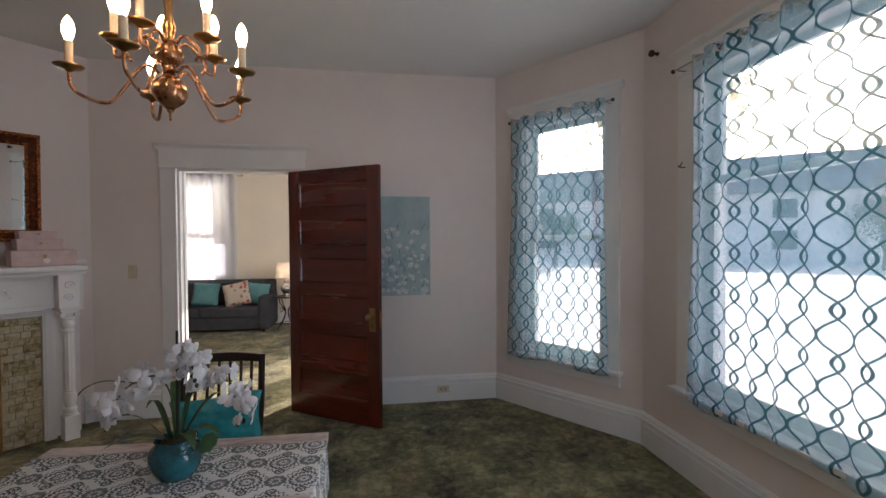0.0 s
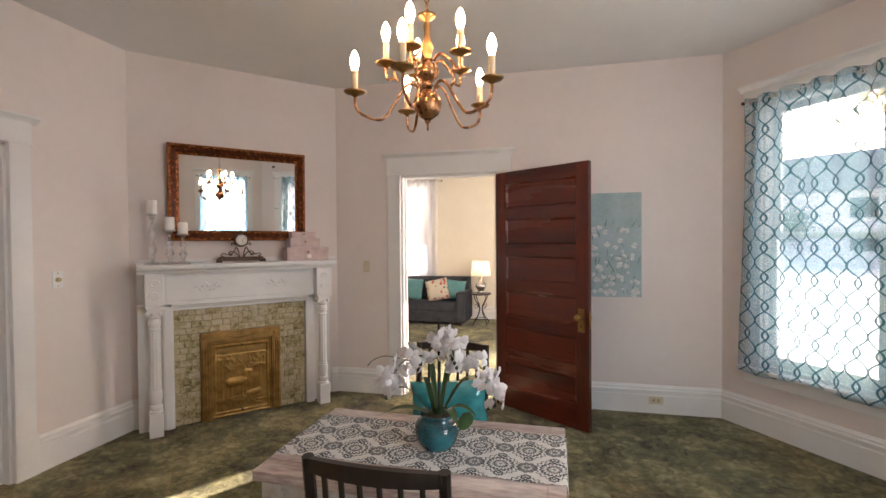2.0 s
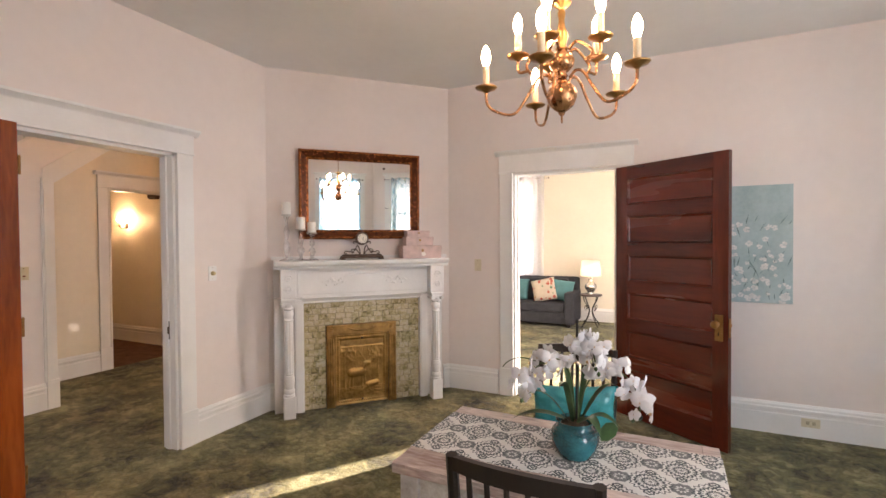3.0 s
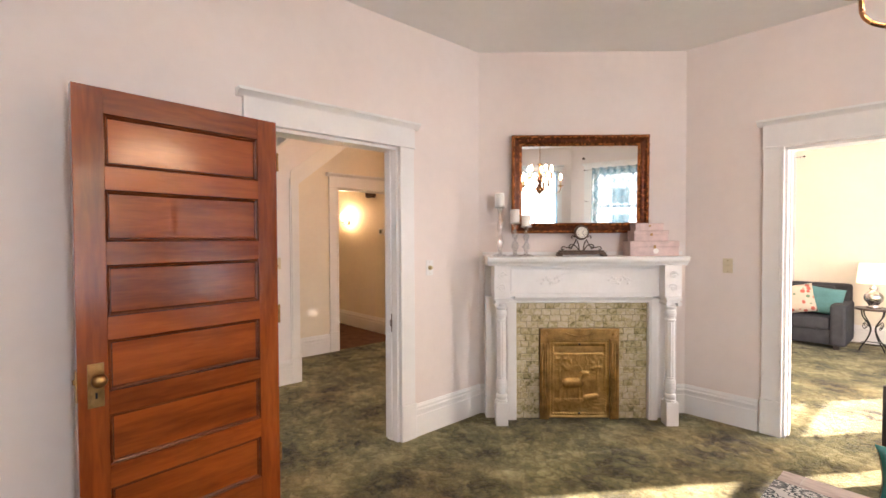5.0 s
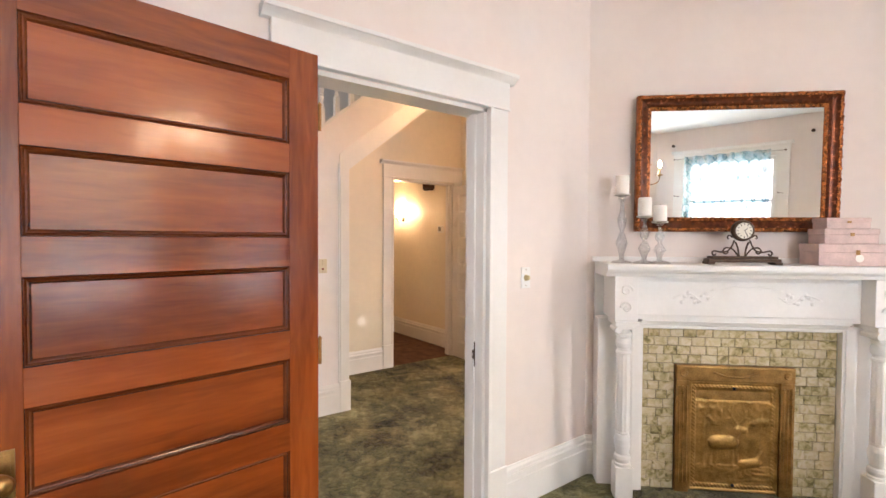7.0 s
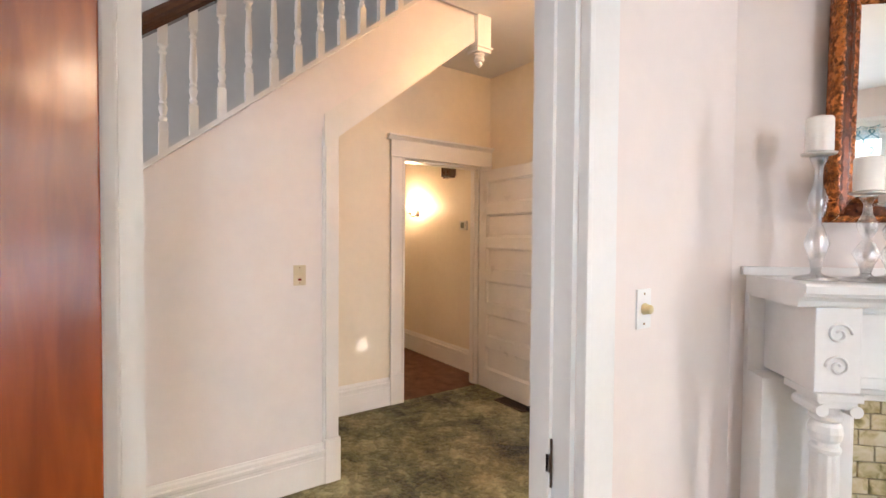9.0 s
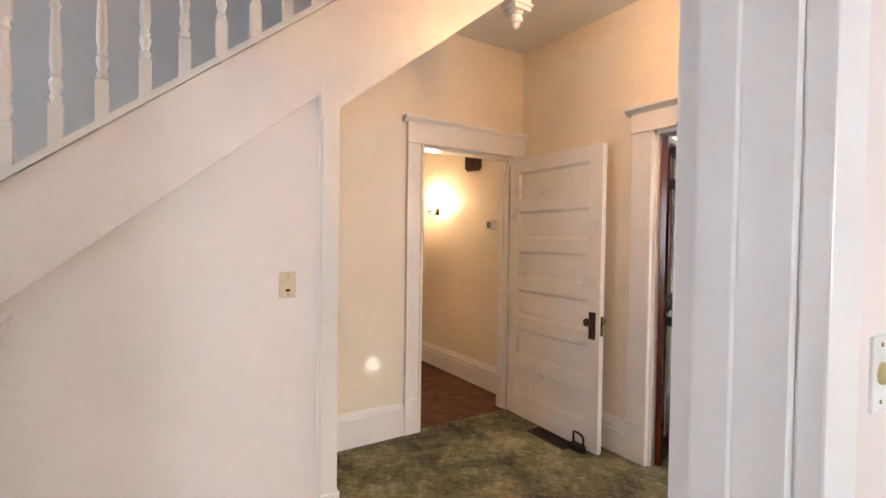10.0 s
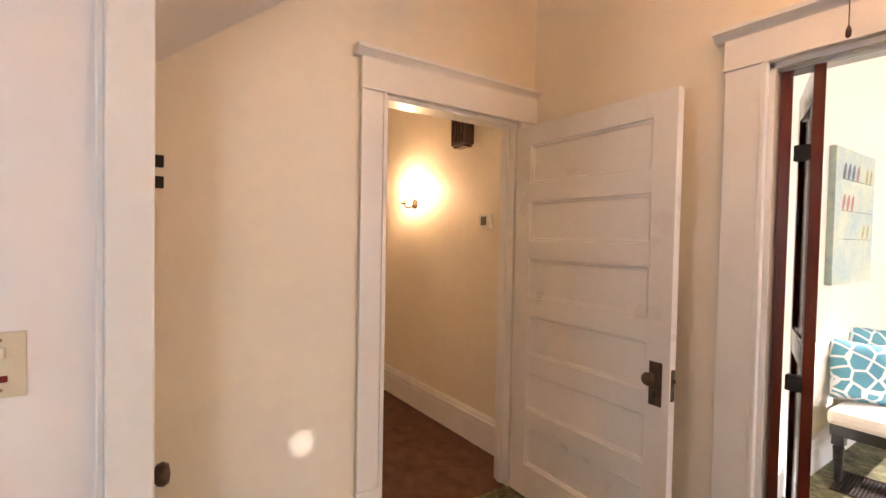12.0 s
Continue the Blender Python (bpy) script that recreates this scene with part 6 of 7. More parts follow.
part("handrail_fillet", yz_prism([(-0.55, rail_z(-0.55) - 0.02), (3.56, rail_z(3.56) - 0.02), (3.56, rail_z(3.56)), (-0.55, rail_z(-0.55))], SX - 0.046, SX + 0.002), RAIL_WOOD, stair)
bmb = bmesh.new()
box(bmb, -0.0205, 0.0205, -0.0205, 0.0205, -0.02, 0.15, bevel=0.002)
lathe([(0.019, 0.15), (0.013, 0.156), (0.018, 0.166), (0.018, 0.174), (0.012, 0.182), (0.0135, 0.190), (0.0195, 0.212), (0.0195, 0.225), (0.013, 0.240), (0.017, 0.246), (0.017, 0.252), (0.0125, 0.258), (0.0185, 0.29), (0.0175, 0.34), (0.0135, 0.42), (0.0115, 0.475), (0.017, 0.482), (0.017, 0.490), (0.012, 0.496), (0.014, 0.51), (0.020, 0.520)], 14, (0, 0, 0), bmb)
box(bmb, -0.0205, 0.0205, -0.0205, 0.0205, 0.52, 0.66, bevel=0.002)
me_b = bpy.data.meshes.new("baluster")
bmesh.ops.recalc_face_normals(bmb, faces=bmb.faces)
bmb.to_mesh(me_b)
bmb.free()
me_b.materials.append(TRIM)
y = 1.210 - 12 * 0.1305
while y < 3.5:
    b = new("baluster", me_b)
    b.parent = stair
    b.matrix_local = pose(SX - 0.022, y, top_z(y) + 0.02)
    y += 0.1305
# hanging newel drop where the stair meets the ceiling
drop = boxes((SX - 0.075, SX + 0.045, 3.50, 3.62, 2.775, 3.03), bevel=0.004)
box(drop, SX - 0.085, SX + 0.055, 3.49, 3.63, 2.80, 2.815, bevel=0.003)
lathe([(0.040, 2.775), (0.040, 2.765), (0.030, 2.758), (0.034, 2.748), (0.040, 2.738), (0.036, 2.722), (0.022, 2.712), (0.026, 2.704), (0.020, 2.692), (0.010, 2.684), (0.001, 2.678)], 20, (SX - 0.015, 3.56, 0), drop)
part("newel_drop", drop, TRIM, stair)

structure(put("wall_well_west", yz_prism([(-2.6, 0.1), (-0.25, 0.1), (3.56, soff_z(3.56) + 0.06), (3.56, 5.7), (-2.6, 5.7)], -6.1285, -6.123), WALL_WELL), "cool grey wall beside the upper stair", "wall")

# closet under the stair
structure(put("wall_under_stair", yz_prism([(-0.20, 0), (2.41, 0), (2.41, low_z(2.41)), (-0.15, 0.0)], -5.30, -5.221), WALL_STAIR), "smooth off-white wall under the stair", "wall")
post = structure(new("closet_corner"), "white corner post at the stair closet", "door frame")
part("post", boxes((-5.30, -5.196, 2.408, 2.488, 0.26, 2.11), bevel=0.004), TRIM, post)
part("plinth_block", boxes((-5.30, -5.186, 2.402, 2.498, 0, 0.26), bevel=0.004), TRIM, post)
part("edge_bead", boxes((-5.225, -5.205, 2.395, 2.408, 0.24, 2.11), bevel=0.003), TRIM, post)
part("head_board", boxes((-6.128, -5.25, 2.40, 2.485, 1.985, 2.07), bevel=0.003), TRIM, post)
closet = thing("closet_door", pose(-6.10, 2.445, 0.01), "closed white closet door under the stair", "door")
part("leaf", boxes((0, 0.795, -0.018, 0.018, 0, 1.965), bevel=0.003), WHITE_DOOR, closet)
k = lathe([(0.018, 0), (0.018, 0.004), (0.009, 0.010), (0.009, 0.028), (0.024, 0.038), (0.028, 0.050), (0.022, 0.062), (0.001, 0.066)], 18)
bmesh.ops.transform(k, matrix=Matrix.Translation((0.735, 0.018, 0.90)) @ Matrix.Rotation(-math.pi / 2, 4, "X"), verts=k.verts)
part("knob", k, BRONZE, closet, "dark bronze knob", smooth=True)
for hz in (0.35, 1.72):
    bm = boxes((0.0, 0.03, 0.018, 0.024, hz - 0.06, hz + 0.06), bevel=0.002)
    tube([(0.0, 0.028, hz - 0.065), (0.0, 0.028, hz + 0.065)], 0.008, 8, bm)
    part("hinge", bm, IRON, closet, "black iron hinge")

part("edge_strip", boxes((0.7955, 0.802, -0.020, 0.020, 0.0, 1.965), bevel=0.001), DARK_WOOD, closet, "bare red-brown door edge")
part("catch", boxes((0.745, 0.800, 0.018, 0.026, 1.545, 1.635), (0.785, 0.806, 0.026, 0.064, 1.555, 1.580), (0.785, 0.806, 0.026, 0.064, 1.600, 1.625), bevel=0.002), IRON, closet, "black iron surface catch")

# ---- newel post ----
newel = thing("newel_post", pose(-4.650, 1.290, 0) @ Matrix.Diagonal((0.78, 0.78, 1, 1)), "stout white painted box newel post with carved scrolls", "newel post")
part("shaft", boxes((-0.145, 0.145, -0.145, 0.145, 0, 1.165), bevel=0.006), TRIM, newel)
for s in ((-1, -1), (1, -1), (1, 1), (-1, 1)):
    x, yy = s[0] * 0.128, s[1] * 0.128
    part("corner_strip", boxes((x - 0.026, x + 0.026, yy - 0.026, yy + 0.026, 0.22, 1.15), bevel=0.004), TRIM, newel)
part("base_block", boxes((-0.165, 0.165, -0.165, 0.165, 0, 0.22), bevel=0.006), TRIM, newel)
bm = bmesh.new()
for z0, z1, e in ((1.165, 1.185, 0.160), (1.185, 1.200, 0.172), (1.200, 1.222, 0.190), (1.222, 1.236, 0.178)):
    box(bm, -e, e, -e, e, z0, z1, bevel=0.003)
part("cap", bm, TRIM, newel)
bm = bmesh.new()
rows = []
for e, z in ((0.152, 1.236), (0.152, 1.275), (0.146, 1.295), (0.130, 1.310), (0.09, 1.318), (0.0001, 1.322)):
    rows.append([bm.verts.new((sx * e, sy * e, z)) for sx, sy in ((-1, -1), (1, -1), (1, 1), (-1, 1))])
for a, b in zip(rows, rows[1:]):
    for j in range(4):
        bm.faces.new((a[j], a[(j + 1) % 4], b[(j + 1) % 4], b[j]))
part("cushion_top", bm, TRIM, newel)
for s in (-1, 1):
    bm = bmesh.new()
    pts = [(0.148, s * 0.022, 1.115)]
    for k in range(26):
        a = math.pi / 2 - k * 0.36
        r = 0.042 - 0.0012 * k
        pts.append((0.148, s * (0.050 - r * math.cos(a) * 0.9), 1.015 + r * math.sin(a)))
    tube([(0.146, s * 0.062, 1.125), (0.148, s * 0.050, 1.100), (0.149, s * 0.030, 1.075), (0.149, s * 0.014, 1.045)], 0.008, 8, bm, smooth_steps=5)
    tube(pts[1:], 0.007, 8, bm)
    part("scroll_carving", bm, TRIM, newel, "carved scroll under white paint", smooth=True)
zz = 0.98
while zz > 0.30:
    bm = bmesh.new()
    lathe([(0.001, -0.028), (0.014, -0.014), (0.018, 0.004), (0.010, 0.022), (0.001, 0.028)], 10, (0.146, 0.0, zz), bm)
    for s in (-1, 1):
        tube([(0.147, 0, zz), (0.149, s * 0.020, zz - 0.012), (0.147, s * 0.030, zz - 0.03)], 0.005, 6, bm)
    part("bellflower_carving", bm, TRIM, newel, smooth=True)
    zz -= 0.062

# ---- small things in the hall ----
hl = thing("ceiling_lamp", pose(-4.25, 3.62, 0), "lit warm glass globe lamp on the hall ceiling", "ceiling lamp")
part("canopy", lathe([(0.075, 3.03), (0.072, 3.012), (0.03, 3.0), (0.028, 2.985)], 24), BRASS, hl, smooth=True)
part("globe", lathe([(0.03, 2.985), (0.07, 2.965), (0.095, 2.92), (0.09, 2.875), (0.06, 2.84), (0.001, 2.825)], 24), glow_material("warm_globe_glow", (1.0, 0.55, 0.23), 11.0), hl, "glowing warm glass globe", smooth=True)
GRATE = material("brown_register_metal", (0.055, 0.032, 0.022), 0.5, 0.5, spread=0.2, scale=30)


def floor_register(m, w, d, label):
    r = thing("floor_register", m, label, "floor register")
    part("rim", boxes((-w / 2, w / 2, -d / 2, -d / 2 + 0.014, 0, 0.008), (-w / 2, w / 2, d / 2 - 0.014, d / 2, 0, 0.008), (-w / 2, -w / 2 + 0.014, -d / 2, d / 2, 0, 0.0075), (w / 2 - 0.014, w / 2, -d / 2, d / 2, 0, 0.0075)), GRATE, r)
    # flat near-black sheet behind the bars, painting the shade down the duct
    part("dark_sheet", boxes((-w / 2 + 0.014, w / 2 - 0.014, -d / 2 + 0.014, d / 2 - 0.014, 0.0005, 0.002)), STAKE, r)
    n = int(w / 0.018)
    for k in range(n):
        x = -w / 2 + 0.02 + (w - 0.04) * k / (n - 1)
        part("bar", boxes((x - 0.003, x + 0.003, -d / 2 + 0.012, d / 2 - 0.012, 0.002, 0.006)), GRATE, r)
    return r


floor_register(pose(-5.52, 4.235, 0.001, 0, 0, 0), 0.36, 0.15, "brown metal floor register in the green carpet")
iron = thing("iron_doorstop", pose(-5.285, 4.255, 0.002, 0, 0, -100), "old black flat iron used as a doorstop", "doorstop")
bm = bmesh.new()
pl = [(-0.045, -0.07), (0.045, -0.07), (0.045, 0.0), (0.03, 0.05), (0.0, 0.085), (-0.03, 0.05), (-0.045, 0.0)]
lo = [bm.verts.new((x, y_, 0)) for x, y_ in pl]
hi = [bm.verts.new((x * 0.85, y_ * 0.9, 0.035)) for x, y_ in pl]
for i in range(7):
    bm.faces.new((lo[i], lo[(i + 1) % 7], hi[(i + 1) % 7], hi[i]))
bm.faces.new(lo)
bm.faces.new(hi)
part("sole", bm, IRON, iron)
part("handle", tube([(0, 0.045, 0.03), (0, 0.05, 0.085), (0, 0.03, 0.11), (0, -0.04, 0.11), (0, -0.055, 0.085), (0, -0.05, 0.03)], 0.008, 8, smooth_steps=4), IRON, iron, smooth=True)
cord = thing("pull_cord", pose(-4.60, 4.21, 0), "thin hanging pull cord with a dark tassel", "pull cord")
part("string", tube([(0, 0, 2.12), (0.002, 0, 3.03)], 0.0018, 5), BRONZE, cord)
part("tassel", lathe([(0.001, 2.085), (0.007, 2.09), (0.008, 2.105), (0.004, 2.12), (0.001, 2.125)], 10), BRONZE, cord, smooth=True)

sconce = thing("wall_sconce", pose(-7.58, 4.519, 1.750), "lit candle-style brass wall sconce", "wall lamp")
k = lathe([(0.045, 0), (0.042, 0.008), (0.030, 0.014), (0.012, 0.018), (0.001, 0.02)], 20)
bmesh.ops.transform(k, matrix=Matrix.Rotation(math.pi / 2, 4, "X"), verts=k.verts)
part("backplate", k, BRONZE, sconce, smooth=True)
part("arm", tube([(0, -0.01, 0), (0, -0.04, -0.03), (0, -0.085, -0.035), (0, -0.11, -0.005)], 0.006, 8, smooth_steps=5), BRONZE, sconce, smooth=True)
part("side_scroll", tube([(0.0, -0.02, 0.01), (0.06, -0.03, 0.06), (0.07, -0.03, 0.11), (0.045, -0.03, 0.13)], 0.005, 8, smooth_steps=5), BRONZE, sconce, smooth=True)
part("drip_dish", lathe([(0.006, -0.008), (0.030, -0.002), (0.034, 0.004), (0.001, 0.004)], 18, (0, -0.11, 0)), BRONZE, sconce, smooth=True)
part("candle_tube", lathe([(0.0115, 0.004), (0.0115, 0.06), (0.001, 0.062)], 14, (0, -0.11, 0)), CANDLE, sconce, smooth=True)
part("bulb", lathe([(0.010, 0.06), (0.020, 0.082), (0.023, 0.10), (0.018, 0.125), (0.008, 0.145), (0.001, 0.15)], 16, (0, -0.11, 0)), glow_material("sconce_bulb_glow", (1.0, 0.64, 0.32), 105.0), sconce, "glowing candle bulb", smooth=True)

# ---- living room ----
def cushion(name, m, w, h, t, mat, label, group=""):
    """A plump square pillow standing on its edge, facing -y."""
    bm = bmesh.new()
    n = 14
    for s in (-1, 1):
        g = []
        for k in range(n + 1):
            row = []
            for i in range(n + 1):
                u, v = i / n * 2 - 1, k / n * 2 - 1
                e = max(0.0, (1 - u ** 4) * (1 - v ** 4)) ** 0.55
                pinch = 1 - 0.07 * (1 - max(abs(u), abs(v)) ** 8) * 0 - 0.06 * (u * u * (1 - v * v) + v * v * (1 - u * u)) * 0.8
                row.append(bm.verts.new((u * w / 2 * pinch, s * t / 2 * e + 0.004 * noise.noise(Vector((u * 3, v * 3, s))), h / 2 + v * h / 2 * pinch)))
            g.append(row)
        for k in range(n):
            for i in range(n):
                bm.faces.new((g[k][i], g[k][i + 1], g[k + 1][i + 1], g[k + 1][i]))
    bmesh.ops.remove_doubles(bm, verts=bm.verts, dist=0.002)
    ob = put(name, bm, mat, smooth=True, m=m)
    return tagged(ob, label, "cushion", group)


def print_fabric(name, ground, ink, ink2, scale, edge):
    """Cotton with large printed cells or blooms."""
    m = material(name, ground, 0.8, spread=0.05, scale=8, bump=0.2, bump_scale=250)
    n, l = m.node_tree.nodes, m.node_tree.links
    b = n["Principled BSDF"]
    base = b.inputs["Base Color"].links[0].from_socket
    co, vor, mr, mix = n.new("ShaderNodeTexCoord"), n.new("ShaderNodeTexVoronoi"), n.new("ShaderNodeMapRange"), n.new("ShaderNodeMix")
    vor.feature = "DISTANCE_TO_EDGE" if edge else "F1"
    vor.inputs["Scale"].default_value = scale
    l.new(co.outputs["Object"], vor.inputs["Vector"])
    mr.inputs["From Min"].default_value, mr.inputs["From Max"].default_value = (0.10, 0.07) if edge else (0.42, 0.34)
    l.new(vor.outputs["Distance"], mr.inputs["Value"])
    mix.data_type = "RGBA"
    l.new(mr.outputs["Result"], mix.inputs["Factor"])
    l.new(base, mix.inputs["A"])
    if edge:
        mix.inputs["B"].default_value = (*ink, 1)
    else:
        v2, ramp = n.new("ShaderNodeTexVoronoi"), n.new("ShaderNodeValToRGB")
        v2.inputs["Scale"].default_value = scale
        l.new(co.outputs["Object"], v2.inputs["Vector"])
        sp = n.new("ShaderNodeSeparateColor")
        l.new(v2.outputs["Color"], sp.inputs[0])
        ramp.color_ramp.interpolation = "CONSTANT"
        e = ramp.color_ramp.elements
        e[0].color, e[1].color = (*ink, 1), (*ink2, 1)
        e[1].position = 0.5
        e.new(0.75).color = (0.12, 0.22, 0.14, 1)
        l.new(sp.outputs[0], ramp.inputs["Fac"])
        l.new(ramp.outputs["Color"], mix.inputs["B"])
    l.new(mix.outputs["Result"], b.inputs["Base Color"])
    return m


GREY = material("charcoal_upholstery", (0.060, 0.062, 0.070), 0.9, spread=0.12, scale=10, bump=0.4, bump_scale=300, spec=0.2)
sofa = thing("sofa", pose(-2.62, 8.53, 0), "charcoal grey two-seat upholstered sofa", "sofa")
part("base", boxes((-0.92, 0.92, -0.34, 0.36, 0.05, 0.25), bevel=0.02), GREY, sofa)
for x0, x1 in ((-1.08, -0.91), (0.91, 1.08)):
    part("arm", boxes((x0, x1, -0.38, 0.38, 0.05, 0.59), bevel=0.035), GREY, sofa)
part("back", boxes((-1.06, 1.06, 0.20, 0.42, 0.05, 0.82), bevel=0.045), GREY, sofa)
for x0, x1 in ((-0.905, -0.003), (0.003, 0.905)):
    part("seat_cushion", boxes((x0, x1, -0.37, 0.22, 0.25, 0.41), bevel=0.035), GREY, sofa)
    part("back_cushion", boxes((x0, x1, 0.06, 0.22, 0.41, 0.80), bevel=0.05), GREY, sofa)
for x in (-0.98, 0.98):
    for yy in (-0.32, 0.34):
        part("foot", boxes((x - 0.03, x + 0.03, yy - 0.03, yy + 0.03, 0, 0.05)), CHAIR_WOOD, sofa)
TEALCLOTH = material("teal_cotton", (0.10, 0.27, 0.28), 0.8, spread=0.1, scale=10, bump=0.2, bump_scale=250)
FLORAL = print_fabric("floral_cotton", (0.58, 0.50, 0.40), (0.45, 0.10, 0.07), (0.55, 0.30, 0.12), 14, False)
BLUEPRINT = print_fabric("blue_cell_print", (0.10, 0.32, 0.42), (0.75, 0.78, 0.78), (0, 0, 0), 11, True)
cushion("cushion", pose(-2.63, 8.44, 0.415, -20, 4, 6), 0.42, 0.40, 0.13, TEALCLOTH, "plain teal square cushion on the sofa", "sofa cushions")
cushion("cushion", pose(-2.06, 8.36, 0.415, -24, -12, 8), 0.42, 0.42, 0.14, FLORAL, "cream floral square cushion on the sofa", "sofa cushions")
cushion("cushion", pose(-1.83, 8.46, 0.415, -18, 6, -4), 0.40, 0.38, 0.13, TEALCLOTH, "plain teal square cushion on the sofa", "sofa cushions")

stand = thing("side_table", pose(-1.315, 8.50, 0), "dark side table with curled wrought-iron legs", "side table")
part("tabletop", lathe([(0.001, 0.525), (0.18, 0.525), (0.188, 0.535), (0.185, 0.552), (0.001, 0.553)], 28), wood("side_table_top", (0.03, 0.015, 0.01), (0.09, 0.05, 0.035), 0.4, "x"), stand)
for k in range(4):
    a = k * math.pi / 2 + 0.78
    P = lambda d, z: (d * math.cos(a), d * math.sin(a), z)
    part("leg", tube([P(0.15, 0.525), P(0.13, 0.44), P(0.05, 0.33), P(0.035, 0.25), P(0.08, 0.14), P(0.15, 0.05), P(0.175, 0.0)], 0.008, 8, smooth_steps=5), IRON, stand, smooth=True)
    part("scroll", tube([P(0.04, 0.30), P(0.11, 0.36), P(0.13, 0.31), P(0.10, 0.28), P(0.09, 0.31)], 0.005, 6, smooth_steps=4), IRON, stand, smooth=True)
part("ring", tube([(0.12 * math.cos(t), 0.12 * math.sin(t), 0.085) for t in [2 * math.pi * j / 28 for j in range(29)]], 0.006, 6), IRON, stand, smooth=True)
lamp = thing("table_lamp", pose(-1.315, 8.50, 0.554), "mercury glass table lamp with a white drum shade, lit", "table lamp")
part("base", lathe([(0.001, 0), (0.07, 0), (0.072, 0.015), (0.045, 0.025), (0.06, 0.05), (0.095, 0.10), (0.10, 0.14), (0.085, 0.18), (0.04, 0.215), (0.03, 0.23), (0.045, 0.25), (0.03, 0.27), (0.012, 0.28), (0.010, 0.33)], 28), material("mercury_glass", (0.62, 0.60, 0.57), 0.16, 0.9, spread=0.3, scale=30), lamp, smooth=True)
SHADE = bpy.data.materials.new("lamp_shade_linen")
SHADE.use_nodes = True
_n, _l = SHADE.node_tree.nodes, SHADE.node_tree.links
_n.remove(_n["Principled BSDF"])
_t, _d, _m = _n.new("ShaderNodeBsdfTranslucent"), _n.new("ShaderNodeBsdfDiffuse"), _n.new("ShaderNodeMixShader")
_t.inputs["Color"].default_value = _d.inputs["Color"].default_value = (0.85, 0.82, 0.76, 1)
_m.inputs[0].default_value = 0.5
_l.new(_t.outputs[0], _m.inputs[1])
_l.new(_d.outputs[0], _m.inputs[2])
_l.new(_m.outputs[0], _n["Material Output"].inputs["Surface"])
part("shade", lathe([(0.175, 0.315), (0.150, 0.575)], 32), SHADE, lamp, "white drum shade", smooth=True)
part("bulb", lathe([(0.012, 0.33), (0.028, 0.38), (0.030, 0.41), (0.015, 0.44), (0.001, 0.445)], 14), glow_material("lamp_bulb_glow", (1.0, 0.72, 0.45), 10.0), lamp, "glowing bulb", smooth=True)

# bench by the west wall
bench = thing("bench", pose(-4.86, 6.71, 0) @ Matrix.Diagonal((1, 1, 0.93, 1)), "cream upholstered bench on black turned legs", "bench")
CREAM = material("cream_bench_fabric", (0.72, 0.68, 0.62), 0.85, spread=0.05, scale=10, bump=0.3, bump_scale=200)
BLACKWOOD = material("black_lacquered_wood", (0.012, 0.011, 0.010), 0.3, spread=0.3, scale=30, coat=0.3)
part("seat", boxes((-0.255, 0.255, -0.68, 0.68, 0.385, 0.485), bevel=0.035), CREAM, bench, "cream padded seat")
part("apron", boxes((-0.24, 0.24, -0.66, 0.66, 0.315, 0.388), bevel=0.006), BLACKWOOD, bench)
for x in (-0.20, 0.20):
    for yy in (-0.62, 0.62):
        bm = boxes((x - 0.032, x + 0.032, yy - 0.032, yy + 0.032, 0.25, 0.318), bevel=0.003)
        lathe([(0.030, 0.25), (0.022, 0.242), (0.031, 0.232), (0.029, 0.215), (0.026, 0.12), (0.019, 0.03), (0.022, 0.018), (0.016, 0.0)], 14, (x, yy, 0), bm)
        part("leg", bm, BLACKWOOD, bench)
cushion("cushion", pose(-5.00, 6.36, 0.453, -22, 6, 38), 0.40, 0.40, 0.13, BLUEPRINT, "blue and white lattice cushion on the bench", "bench cushions")
cushion("cushion", pose(-4.88, 6.60, 0.453, -24, -6, 44), 0.38, 0.38, 0.12, FLORAL, "cream floral cushion on the bench", "bench cushions")
cushion("cushion", pose(-5.04, 6.86, 0.453, -14, 5, 56), 0.43, 0.43, 0.12, BLUEPRINT, "blue and white lattice cushion on the bench", "bench cushions")
floor_register(pose(-4.90, 6.12, 0.001, 0, 0, 4), 0.34, 0.36, "brown metal floor register under the bench")

pic2 = thing("canvas_painting", pose(-5.199, 6.625, 1.205, 0, 0, 90), "pale canvas painting with small coloured dabs on lines", "painting")
part("canvas", boxes((-0.42, 0.42, -0.04, 0, 0, 0.905), bevel=0.003), material("pale_patched_canvas", (0.49, 0.51, 0.37), 0.7, spread=0.2, scale=3.5, bump=0.2, bump_scale=200, dark=(0.27, 0.42, 0.49)), pic2)
for z in (0.30, 0.49, 0.70):
    part("line_stroke", boxes((-0.30, 0.36, -0.0425, -0.041, z, z + 0.003)), IRON, pic2)
random.seed(5)
